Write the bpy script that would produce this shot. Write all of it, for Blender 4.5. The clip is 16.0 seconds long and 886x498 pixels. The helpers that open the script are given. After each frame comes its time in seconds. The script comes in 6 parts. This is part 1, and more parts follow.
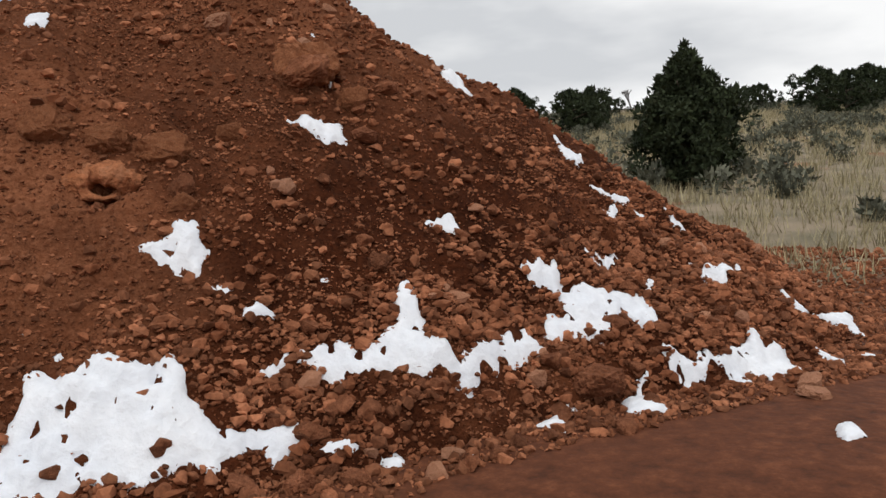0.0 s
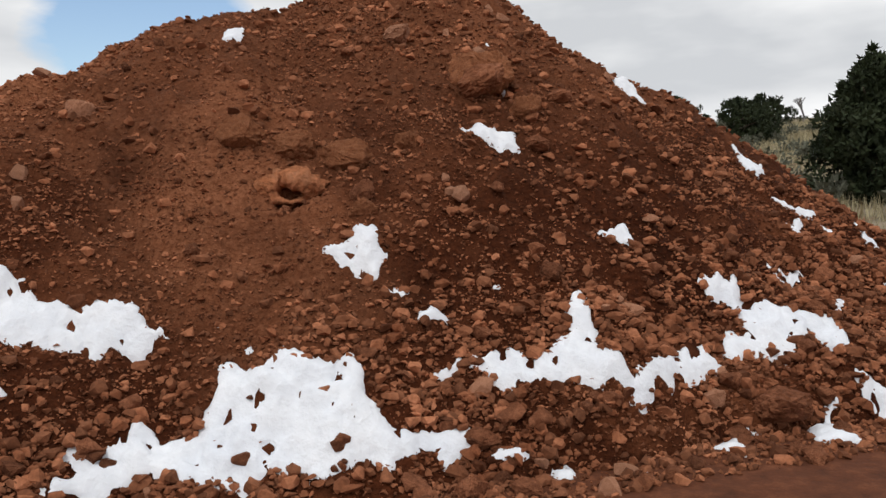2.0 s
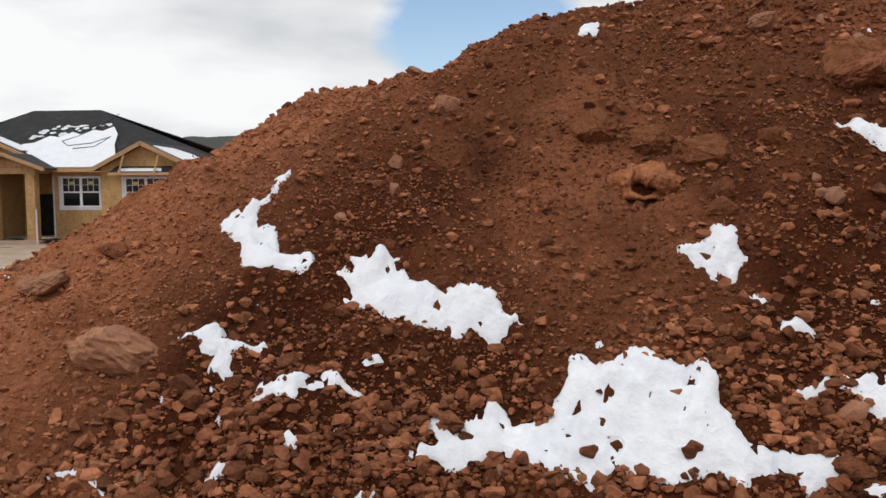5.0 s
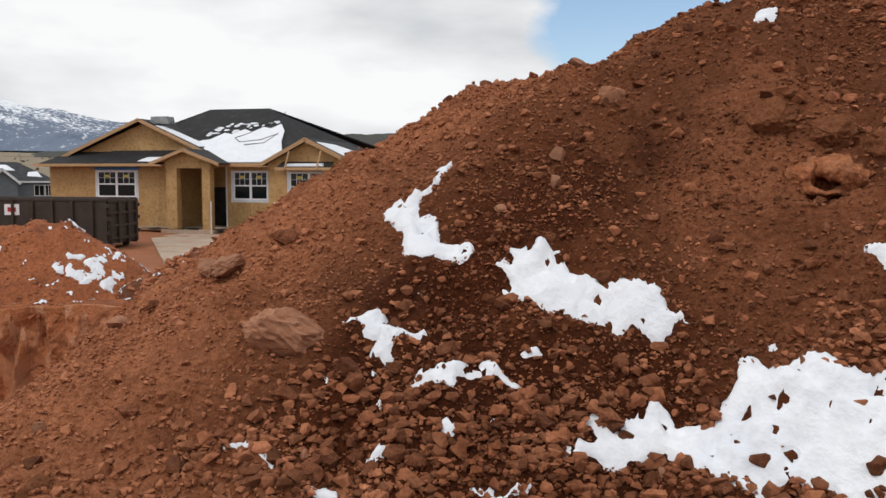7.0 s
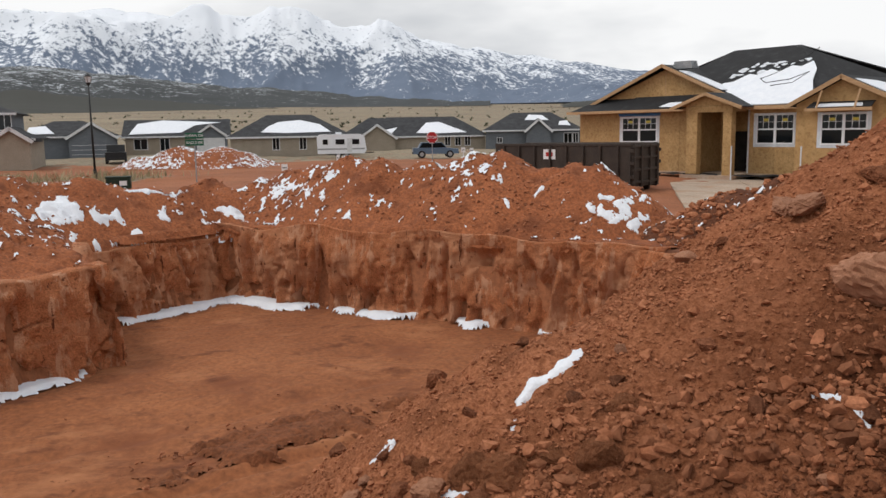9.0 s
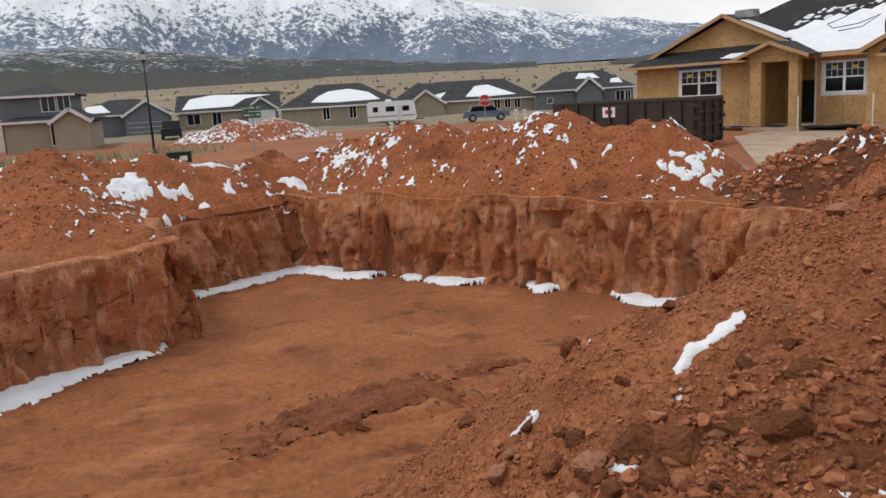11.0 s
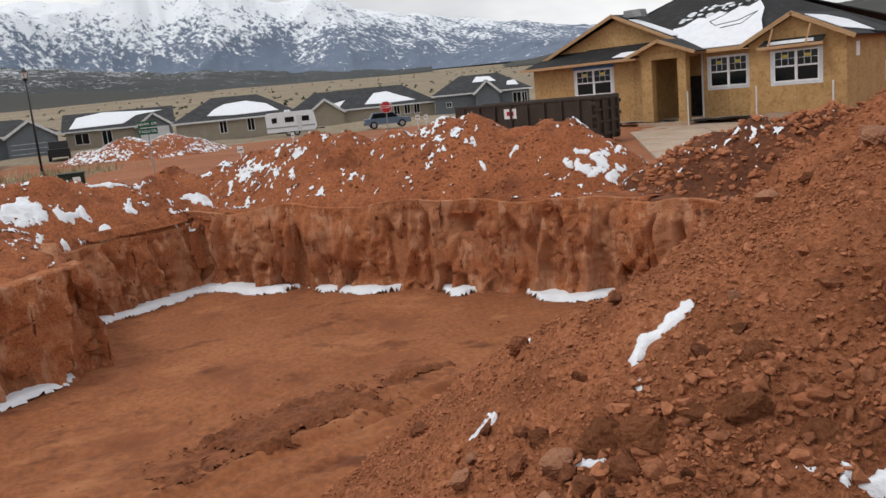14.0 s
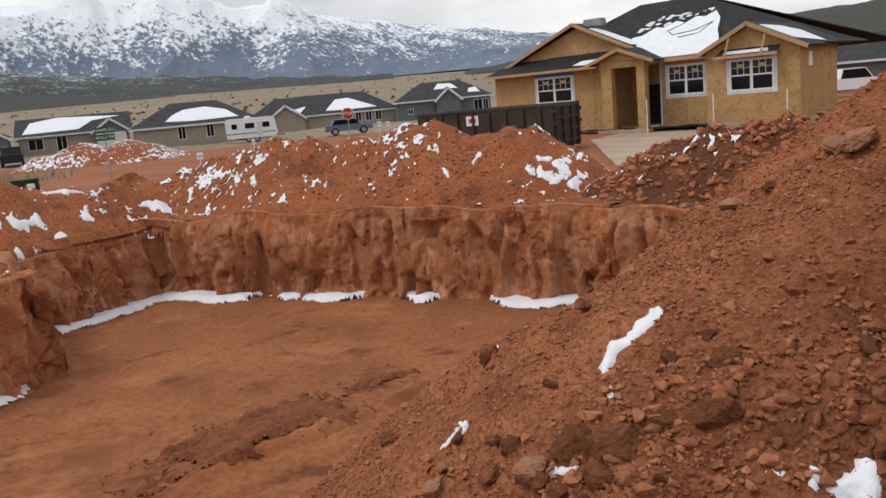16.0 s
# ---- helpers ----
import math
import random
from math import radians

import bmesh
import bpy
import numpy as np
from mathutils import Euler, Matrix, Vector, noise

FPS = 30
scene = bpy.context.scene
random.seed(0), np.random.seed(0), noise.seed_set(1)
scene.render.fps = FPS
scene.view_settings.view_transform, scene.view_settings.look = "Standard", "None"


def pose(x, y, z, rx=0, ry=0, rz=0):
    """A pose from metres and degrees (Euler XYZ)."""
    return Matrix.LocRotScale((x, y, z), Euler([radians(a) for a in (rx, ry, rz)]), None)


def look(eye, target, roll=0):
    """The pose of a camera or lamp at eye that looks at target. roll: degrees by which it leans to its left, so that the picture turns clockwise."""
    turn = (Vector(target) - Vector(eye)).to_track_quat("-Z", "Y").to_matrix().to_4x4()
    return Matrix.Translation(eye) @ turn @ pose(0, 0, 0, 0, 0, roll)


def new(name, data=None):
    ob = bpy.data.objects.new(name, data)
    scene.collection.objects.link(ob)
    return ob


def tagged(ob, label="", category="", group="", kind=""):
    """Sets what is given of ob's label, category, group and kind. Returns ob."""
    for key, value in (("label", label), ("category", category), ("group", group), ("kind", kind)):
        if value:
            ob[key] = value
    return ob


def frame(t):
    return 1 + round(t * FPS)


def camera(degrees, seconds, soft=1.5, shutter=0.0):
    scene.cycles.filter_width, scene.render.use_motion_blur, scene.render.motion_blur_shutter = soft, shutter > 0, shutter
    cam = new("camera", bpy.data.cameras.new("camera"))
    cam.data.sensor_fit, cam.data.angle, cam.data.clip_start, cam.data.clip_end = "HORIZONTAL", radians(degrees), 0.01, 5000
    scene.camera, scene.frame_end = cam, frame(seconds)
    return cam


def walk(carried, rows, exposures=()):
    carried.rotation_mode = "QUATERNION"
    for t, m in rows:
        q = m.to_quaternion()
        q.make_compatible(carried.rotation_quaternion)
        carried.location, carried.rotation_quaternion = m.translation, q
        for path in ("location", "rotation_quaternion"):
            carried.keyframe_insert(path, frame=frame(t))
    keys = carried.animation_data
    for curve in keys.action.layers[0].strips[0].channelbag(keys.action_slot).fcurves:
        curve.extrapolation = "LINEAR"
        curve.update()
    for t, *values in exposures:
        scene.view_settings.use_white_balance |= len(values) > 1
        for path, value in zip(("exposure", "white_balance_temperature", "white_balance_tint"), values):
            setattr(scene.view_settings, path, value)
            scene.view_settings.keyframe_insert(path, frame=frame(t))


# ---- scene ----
cam = camera(56.9, 16.0)
PATH = [
    (0, (-0.000, -0.000, 1.501), (0.006, 1.990, 1.301), -2.88),
    (0.5, (-0.009, -0.001, 1.506), (-0.021, 1.990, 1.311), -2.87),
    (1, (-0.035, 0.002, 1.507), (-0.091, 1.992, 1.322), -2.69),
    (1.5, (-0.082, 0.003, 1.502), (-0.333, 1.980, 1.331), -2.66),
    (2, (-0.107, -0.001, 1.501), (-0.467, 1.959, 1.339), -2.14),
    (2.5, (-0.153, -0.006, 1.510), (-0.662, 1.921, 1.347), -1.62),
    (3, (-0.169, 0.001, 1.507), (-0.814, 1.888, 1.348), -1.19),
    (3.5, (-0.204, -0.016, 1.514), (-0.999, 1.812, 1.353), -0.83),
    (4, (-0.260, -0.027, 1.518), (-1.185, 1.738, 1.353), -0.64),
    (4.5, (-0.286, -0.044, 1.513), (-1.295, 1.675, 1.350), -0.48),
    (6.8, (-0.318, -0.054, 1.488), (-1.608, 1.465, 1.325), 0.17),
    (7, (-0.348, -0.056, 1.480), (-1.697, 1.411, 1.314), 0.22),
    (7.5, (-0.394, -0.087, 1.467), (-1.967, 1.136, 1.288), -0.12),
    (8, (-0.408, -0.124, 1.458), (-2.175, 0.790, 1.256), -0.32),
    (8.5, (-0.454, -0.157, 1.448), (-2.259, 0.673, 1.222), 0.39),
    (9, (-0.585, -0.274, 1.420), (-2.517, 0.157, 1.132), -0.97),
    (9.5, (-0.612, -0.351, 1.424), (-2.550, 0.020, 1.100), -1.19),
    (9.7, (-0.636, -0.361, 1.417), (-2.577, -0.015, 1.079), -1.34),
    (11.8, (-0.934, -0.786, 1.395), (-2.866, -0.438, 1.012), -4.89),
    (12, (-0.934, -0.788, 1.399), (-2.857, -0.394, 1.013), -5.06),
    (12.5, (-0.927, -0.805, 1.403), (-2.836, -0.354, 1.015), -5.38),
    (13, (-0.936, -0.799, 1.406), (-2.840, -0.318, 1.028), -5.68),
    (13.5, (-0.906, -0.819, 1.407), (-2.804, -0.309, 1.038), -5.70),
    (14, (-0.950, -0.834, 1.402), (-2.843, -0.306, 1.032), -5.55),
    (14.5, (-0.970, -0.850, 1.405), (-2.856, -0.295, 1.034), -5.48),
    (15, (-0.964, -0.868, 1.413), (-2.843, -0.289, 1.044), -5.37),
    (15.5, (-0.963, -0.876, 1.415), (-2.836, -0.274, 1.051), -5.30),
    (16, (-0.971, -0.870, 1.413), (-2.838, -0.251, 1.050), -5.25),
]
walk(cam, [(t, look(eye, target, roll)) for t, eye, target, roll in PATH])

# ---- world and light ----
world = bpy.data.worlds.new("overcast_sky")
scene.world = world
world.use_nodes = True
SUN_EL, SUN_AZ = radians(58), radians(180)


def build_sky():
    nt = world.node_tree
    nt.nodes.clear()
    L = nt.links
    out = nt.nodes.new("ShaderNodeOutputWorld")
    bg = nt.nodes.new("ShaderNodeBackground")
    sky = nt.nodes.new("ShaderNodeTexSky")
    sky.sky_type = "NISHITA"
    sky.sun_disc = False
    sky.sun_elevation = SUN_EL
    sky.sun_rotation = SUN_AZ
    co = nt.nodes.new("ShaderNodeTexCoord")
    mp = nt.nodes.new("ShaderNodeMapping")
    mp.inputs["Scale"].default_value = (1.0, 1.0, 2.6)
    n1 = nt.nodes.new("ShaderNodeTexNoise")
    n1.inputs["Scale"].default_value = 1.9
    n1.inputs["Detail"].default_value = 7
    n1.inputs["Roughness"].default_value = 0.55
    n2 = nt.nodes.new("ShaderNodeTexNoise")
    n2.inputs["Scale"].default_value = 2.3
    n2.inputs["Detail"].default_value = 5
    cover = nt.nodes.new("ShaderNodeValToRGB")
    cover.color_ramp.elements[0].position = 0.36
    cover.color_ramp.elements[1].position = 0.46
    tone = nt.nodes.new("ShaderNodeValToRGB")
    tone.color_ramp.elements[0].position = 0.38
    tone.color_ramp.elements[0].color = (6.9, 7.1, 7.4, 1)
    tone.color_ramp.elements[1].position = 0.57
    tone.color_ramp.elements[1].color = (10.4, 10.45, 10.5, 1)
    blue = nt.nodes.new("ShaderNodeMix")
    blue.data_type = "RGBA"
    L.new(co.outputs["Generated"], mp.inputs["Vector"])
    L.new(mp.outputs["Vector"], n1.inputs["Vector"])
    mp2 = nt.nodes.new("ShaderNodeMapping")
    mp2.inputs["Location"].default_value = (3.7, 1.3, 0.4)
    mp2.inputs["Scale"].default_value = (1.0, 1.0, 3.2)
    L.new(co.outputs["Generated"], mp2.inputs["Vector"])
    L.new(mp2.outputs["Vector"], n2.inputs["Vector"])
    gap = nt.nodes.new("ShaderNodeVectorMath")
    gap.operation = "DOT_PRODUCT"
    gap.inputs[1].default_value = (-0.474, 0.855, 0.215)
    L.new(co.outputs["Generated"], gap.inputs[0])
    wide = nt.nodes.new("ShaderNodeMapRange")
    wide.inputs["From Min"].default_value, wide.inputs["From Max"].default_value = 0.983, 0.9985
    wide.inputs["To Min"].default_value, wide.inputs["To Max"].default_value = 0.06, -0.22
    L.new(gap.outputs["Value"], wide.inputs["Value"])
    thin = nt.nodes.new("ShaderNodeMath")
    thin.operation = "ADD"
    L.new(n1.outputs["Fac"], thin.inputs[0])
    L.new(wide.outputs["Result"], thin.inputs[1])
    L.new(thin.outputs[0], cover.inputs["Fac"])
    L.new(n2.outputs["Fac"], tone.inputs["Fac"])
    L.new(cover.outputs["Color"], blue.inputs["Factor"])
    lift = nt.nodes.new("ShaderNodeMix")
    lift.data_type, lift.blend_type = "RGBA", "MULTIPLY"
    lift.inputs["Factor"].default_value = 1.0
    lift.inputs["B"].default_value = (1.6, 1.6, 1.6, 1)
    L.new(sky.outputs["Color"], lift.inputs["A"])
    L.new(lift.outputs["Result"], blue.inputs["A"])
    L.new(tone.outputs["Color"], blue.inputs["B"])
    L.new(blue.outputs["Result"], bg.inputs["Color"])
    bg.inputs["Strength"].default_value = 0.092
    L.new(bg.outputs["Background"], out.inputs["Surface"])


build_sky()
sun = new("sun", bpy.data.lights.new("sun", "SUN"))
sun.data.energy = 1.2
sun.data.angle = radians(14)
sun.data.color = (1.0, 0.96, 0.9)
sun.matrix_world = look((0, 0, 0), (-math.sin(SUN_AZ) * math.cos(SUN_EL), -math.cos(SUN_AZ) * math.cos(SUN_EL), -math.sin(SUN_EL)))
scene.view_settings.exposure = 0.0


# ---- materials ----
def ramp(nt, fac, stops):
    r = nt.nodes.new("ShaderNodeValToRGB")
    while len(r.color_ramp.elements) < len(stops):
        r.color_ramp.elements.new(0.5)
    for e, (p, c) in zip(r.color_ramp.elements, stops):
        e.position, e.color = p, (*c, 1)
    nt.links.new(fac, r.inputs["Fac"])
    return r.outputs["Color"]


def noise_tex(nt, scale, detail=4, rough=0.55, stretch=None):
    co = nt.nodes.new("ShaderNodeTexCoord")
    n = nt.nodes.new("ShaderNodeTexNoise")
    n.inputs["Scale"].default_value, n.inputs["Detail"].default_value, n.inputs["Roughness"].default_value = scale, detail, rough
    src = co.outputs["Object"]
    if stretch:
        m = nt.nodes.new("ShaderNodeMapping")
        m.inputs["Scale"].default_value = stretch
        nt.links.new(src, m.inputs["Vector"])
        src = m.outputs["Vector"]
    nt.links.new(src, n.inputs["Vector"])
    return n.outputs["Fac"]


def mix(nt, a, b, fac, mode="MIX"):
    m = nt.nodes.new("ShaderNodeMix")
    m.data_type, m.blend_type = "RGBA", mode
    for sock, v in (("Factor", fac), ("A", a), ("B", b)):
        if isinstance(v, (int, float)):
            m.inputs[sock].default_value = v
        elif isinstance(v, tuple):
            m.inputs[sock].default_value = (*v, 1)
        else:
            nt.links.new(v, m.inputs[sock])
    return m.outputs["Result"]


def material(name, dark, light, scale=3.0, rough=0.9, metal=0.0, fine=40.0, bump=0.3, bump_dist=0.01, vary=0.25, stretch=None, fine_amount=0.35, island=False, spec=0.3):
    m = bpy.data.materials.new(name)
    m.use_nodes = True
    nt = m.node_tree
    b = nt.nodes["Principled BSDF"]
    b.inputs["Roughness"].default_value, b.inputs["Metallic"].default_value = rough, metal
    b.inputs["Specular IOR Level"].default_value = spec
    big = ramp(nt, noise_tex(nt, scale, 5, 0.6, stretch), [(0.3, dark), (0.7, light)])
    fn = noise_tex(nt, fine, 3, 0.6, stretch)
    g = ramp(nt, fn, [(0.25, (1 - fine_amount,) * 3), (0.75, (1 + fine_amount * 0.6,) * 3)])
    col = mix(nt, big, g, 1.0, "MULTIPLY")
    if vary:
        if island:
            geo = nt.nodes.new("ShaderNodeNewGeometry")
            rnd = geo.outputs["Random Per Island"]
        else:
            oi = nt.nodes.new("ShaderNodeObjectInfo")
            rnd = oi.outputs["Random"]
        v = ramp(nt, rnd, [(0.0, (1 - vary,) * 3), (1.0, (1 + vary,) * 3)])
        col = mix(nt, col, v, 1.0, "MULTIPLY")
    nt.links.new(col, b.inputs["Base Color"])
    if bump:
        bp = nt.nodes.new("ShaderNodeBump")
        bp.inputs["Strength"].default_value, bp.inputs["Distance"].default_value = bump, bump_dist
        nt.links.new(fn, bp.inputs["Height"])
        nt.links.new(bp.outputs["Normal"], b.inputs["Normal"])
    return m


def add_detail(m, stops_scale, colour, lo, hi, stretch=None):
    """Blend a second colour in by a noise of its own."""
    nt = m.node_tree
    b = nt.nodes["Principled BSDF"]
    src = b.inputs["Base Color"].links[0].from_socket
    f = ramp(nt, noise_tex(nt, stops_scale, 6, 0.62, stretch), [(lo, (0, 0, 0)), (hi, (1, 1, 1))])
    nt.links.new(mix(nt, src, colour, f), b.inputs["Base Color"])
    return m


M_DIRT = add_detail(material("red_dirt", (0.031, 0.0084, 0.0030), (0.076, 0.0212, 0.0080), 0.9, 0.95, fine=34, bump=1.0, bump_dist=0.035, vary=0, fine_amount=0.6, spec=0.08), 1.3, (0.19, 0.066, 0.029), 0.52, 0.76)
M_PIT = add_detail(material("cut_earth", (0.40, 0.137, 0.055), (0.49, 0.182, 0.080), 0.8, 0.95, fine=26, bump=1.0, bump_dist=0.05, vary=0, fine_amount=0.5), 0.9, (0.42, 0.20, 0.11), 0.52, 0.72, (1, 1, 0.35))
add_detail(M_PIT, 0.7, (0.50, 0.235, 0.125), 0.50, 0.66, (0.5, 0.5, 2.2))
add_detail(M_PIT, 2.4, (0.52, 0.26, 0.15), 0.54, 0.60, (1.6, 1.6, 0.5))
# Thin dark upright streaks put the shade of cracks into the wall colour.
add_detail(M_PIT, 1.1, (0.13, 0.038, 0.016), 0.625, 0.655, (7, 7, 0.5))
add_detail(M_PIT, 5.0, (0.16, 0.05, 0.02), 0.64, 0.68)
M_FLOOR = add_detail(material("packed_earth", (0.24, 0.083, 0.033), (0.325, 0.121, 0.050), 0.5, 0.95, fine=9, bump=0.4, bump_dist=0.02, vary=0), 0.55, (0.19, 0.062, 0.026), 0.52, 0.70)
add_detail(M_FLOOR, 1.6, (0.135, 0.043, 0.018), 0.57, 0.68, (1.0, 0.55, 1))
add_detail(M_FLOOR, 0.9, (0.40, 0.165, 0.075), 0.56, 0.72, (0.8, 0.5, 1))
add_detail(M_FLOOR, 7.0, (0.15, 0.05, 0.02), 0.62, 0.72)
M_STONE = material("red_stone", (0.135, 0.045, 0.0195), (0.31, 0.123, 0.064), 1.6, 0.92, fine=9, bump=0.8, bump_dist=0.03, vary=0.35, spec=0.12)
M_GRAVEL = material("red_gravel", (0.115, 0.036, 0.0150), (0.35, 0.142, 0.073), 4, 0.92, fine=60, bump=0.6, bump_dist=0.006, vary=0.5, island=True, spec=0.12)
M_PALE = material("pale_stone", (0.31, 0.138, 0.075), (0.42, 0.205, 0.122), 4, 0.9, fine=40, bump=0.6, bump_dist=0.008, vary=0.15)
M_SNOW = material("old_snow", (0.70, 0.73, 0.79), (0.80, 0.82, 0.86), 3, 0.65, fine=24, bump=0.6, bump_dist=0.02, vary=0, fine_amount=0.05)


def dusty(m):
    """Blend a paler colour into the stones towards the western flank."""
    nt = m.node_tree
    b = nt.nodes["Principled BSDF"]
    src = b.inputs["Base Color"].links[0].from_socket
    co_ = nt.nodes.new("ShaderNodeTexCoord")
    sep = nt.nodes.new("ShaderNodeSeparateXYZ")
    nt.links.new(co_.outputs["Object"], sep.inputs[0])
    w = nt.nodes.new("ShaderNodeMapRange")
    w.inputs["From Min"].default_value, w.inputs["From Max"].default_value = -2.9, -3.9
    w.inputs["To Min"].default_value, w.inputs["To Max"].default_value = 0.0, 0.75
    nt.links.new(sep.outputs["X"], w.inputs["Value"])
    pale_tint = ramp(nt, noise_tex(nt, 30, 4, 0.6), [(0.3, (0.27, 0.095, 0.042)), (0.7, (0.50, 0.215, 0.115))])
    nt.links.new(mix(nt, src, pale_tint, w.outputs["Result"]), b.inputs["Base Color"])


dusty(M_GRAVEL)

# ---- mesh helpers ----
def mesh_ob(name, verts, faces, mat, parent=None, label="", smooth=False):
    me = bpy.data.meshes.new(name)
    me.from_pydata([tuple(map(float, v)) for v in verts] if not isinstance(verts, np.ndarray) else verts.tolist(), [], faces if isinstance(faces, list) else faces.tolist())
    me.materials.append(mat)
    if smooth:
        me.polygons.foreach_set("use_smooth", [True] * len(me.polygons))
    me.update()
    ob = new(name, me)
    ob.parent = parent
    if label:
        ob["label"] = label
    return ob


def part(name, bm, mat, parent=None, label="", smooth=False):
    me = bpy.data.meshes.new(name)
    bmesh.ops.recalc_face_normals(bm, faces=bm.faces)
    bm.to_mesh(me)
    bm.free()
    me.materials.append(mat)
    if smooth:
        me.polygons.foreach_set("use_smooth", [True] * len(me.polygons))
    ob = new(name, me)
    ob.parent = parent
    if label:
        ob["label"] = label
    return ob


def empty(name, m, label, category, group="", kind=""):
    ob = new(name)
    ob.matrix_world = m
    ob.empty_display_size = 0.2
    return tagged(ob, label, category, group, kind)


def box(bm, x0, x1, y0, y1, z0, z1, bevel=0.0, m=None):
    r = bmesh.ops.create_cube(bm, size=1.0)
    t = Matrix.Translation(((x0 + x1) / 2, (y0 + y1) / 2, (z0 + z1) / 2)) @ Matrix.Diagonal((x1 - x0, y1 - y0, z1 - z0, 1))
    bmesh.ops.transform(bm, matrix=(m @ t) if m else t, verts=r["verts"])
    if bevel:
        edges = list({e for v in r["verts"] for e in v.link_edges})
        bmesh.ops.bevel(bm, geom=edges, offset=bevel, segments=2, affect="EDGES", profile=0.6)
    return bm


def boxed(name, x0, x1, y0, y1, z0, z1, mat, parent, bevel=0.0, label="", m=None):
    return part(name, box(bmesh.new(), x0, x1, y0, y1, z0, z1, bevel, m), mat, parent, label)


def prism(name, pts, y0, y1, mat, parent, label=""):
    """A solid from an outline in x and z, between two depths in y."""
    n = len(pts)
    v = [(x, y0, z) for x, z in pts] + [(x, y1, z) for x, z in pts]
    f = [list(range(n)), list(range(2 * n - 1, n - 1, -1))] + [[i, (i + 1) % n, n + (i + 1) % n, n + i] for i in range(n)]
    bm = bmesh.new()
    vs = [bm.verts.new(p) for p in v]
    for q in f:
        bm.faces.new([vs[i] for i in q])
    return part(name, bm, mat, parent, label)


def slab(name, quad, thick, mat, parent, label=""):
    """A sheet of some thickness on a plane polygon, thickened downwards."""
    q = [Vector(p) for p in quad]
    n = (q[1] - q[0]).cross(q[2] - q[0]).normalized()
    if n.z < 0:
        n = -n
    k = len(q)
    bm = bmesh.new()
    a = [bm.verts.new(p) for p in q]
    b = [bm.verts.new(p - n * thick) for p in q]
    bm.faces.new(a)
    bm.faces.new(b[::-1])
    for i in range(k):
        bm.faces.new((a[i], a[(i + 1) % k], b[(i + 1) % k], b[i]))
    return part(name, bm, mat, parent, label)


def rod(bm, p, q, r0, r1=None, n=8):
    p, q = Vector(p), Vector(q)
    d = q - p
    res = bmesh.ops.create_cone(bm, cap_ends=True, segments=n, radius1=r0, radius2=r0 if r1 is None else r1, depth=d.length)
    t = Matrix.Translation((p + q) / 2) @ d.to_track_quat("Z", "Y").to_matrix().to_4x4()
    bmesh.ops.transform(bm, matrix=t, verts=res["verts"])
    return bm


# ---- numpy noise ----
RNG = np.random.RandomState(7)
PERM = RNG.permutation(512)
VAL = RNG.rand(512) * 2 - 1


def vnoise(x, y, s=0):
    xi, yi = np.floor(x).astype(int), np.floor(y).astype(int)
    fx, fy = x - xi, y - yi
    fx, fy = fx * fx * (3 - 2 * fx), fy * fy * (3 - 2 * fy)

    def v(i, j):
        return VAL[PERM[(PERM[(i + s * 17) % 512] + j) % 512]]

    return (v(xi, yi) * (1 - fx) + v(xi + 1, yi) * fx) * (1 - fy) + (v(xi, yi + 1) * (1 - fx) + v(xi + 1, yi + 1) * fx) * fy


def fbm(x, y, octaves=4, s=0, gain=0.5):
    t, a = 0, 1.0
    for k in range(octaves):
        t = t + a * vnoise(x * 2**k + 13.1 * k, y * 2**k - 7.7 * k, s + k)
        a *= gain
    return t


def smooth(a, b, x):
    t = np.clip((x - a) / (b - a), 0, 1)
    return t * t * (3 - 2 * t)


# ---- the lie of the land ----
PIT_FLOOR = -3.35
PIT = [(-25.2, -1.45), (-17.0, 7.9), (-12.5, 9.6), (-8.0, 4.5), (-6.3, 1.2), (-5.0, -0.1), (-4.2, -1.6), (-4.0, -8.5), (-13.5, -8.5), (-18.2, -3.7), (-21.9, -4.6)]


def pit_depth(x, y):
    """Distance to the edge of the pit, positive inside."""
    x, y = np.asarray(x, float), np.asarray(y, float)
    inside = np.zeros(x.shape, bool)
    dist = np.full(x.shape, 1e9)
    for (ax, ay), (bx, by) in zip(PIT, PIT[1:] + PIT[:1]):
        hit = ((ay > y) != (by > y)) & (x < (bx - ax) * (y - ay) / (by - ay + 1e-12) + ax)
        inside ^= hit
        t = np.clip(((x - ax) * (bx - ax) + (y - ay) * (by - ay)) / ((bx - ax) ** 2 + (by - ay) ** 2), 0, 1)
        dist = np.minimum(dist, np.hypot(x - ax - t * (bx - ax), y - ay - t * (by - ay)))
    return np.where(inside, dist, -dist)


def land(x, y):
    """Height of the natural ground, without pit and spoil."""
    s = -x
    z = -2.3 * smooth(2.5, 6.5, s) + 1.1 * smooth(8, 16, s)
    z = z + np.maximum(s - 150, 0) * 0.034
    rise = smooth(6.5, 11, y + 0.25 * x) * smooth(-9, -3, x)
    far = np.maximum(y - 9, 0)
    z = z + rise * (0.55 + 0.075 * np.minimum(far, 90) + 0.02 * np.maximum(far - 90, 0))
    z = z + 0.22 * smooth(1.6, 3.0, y) * smooth(-2.2, -0.6, x) * smooth(9.5, 7.0, y)
    z = z + 0.05 * fbm(x * 0.25, y * 0.25, 3, 3) * (1 + 0.02 * np.minimum(np.hypot(x, y), 150))
    return z


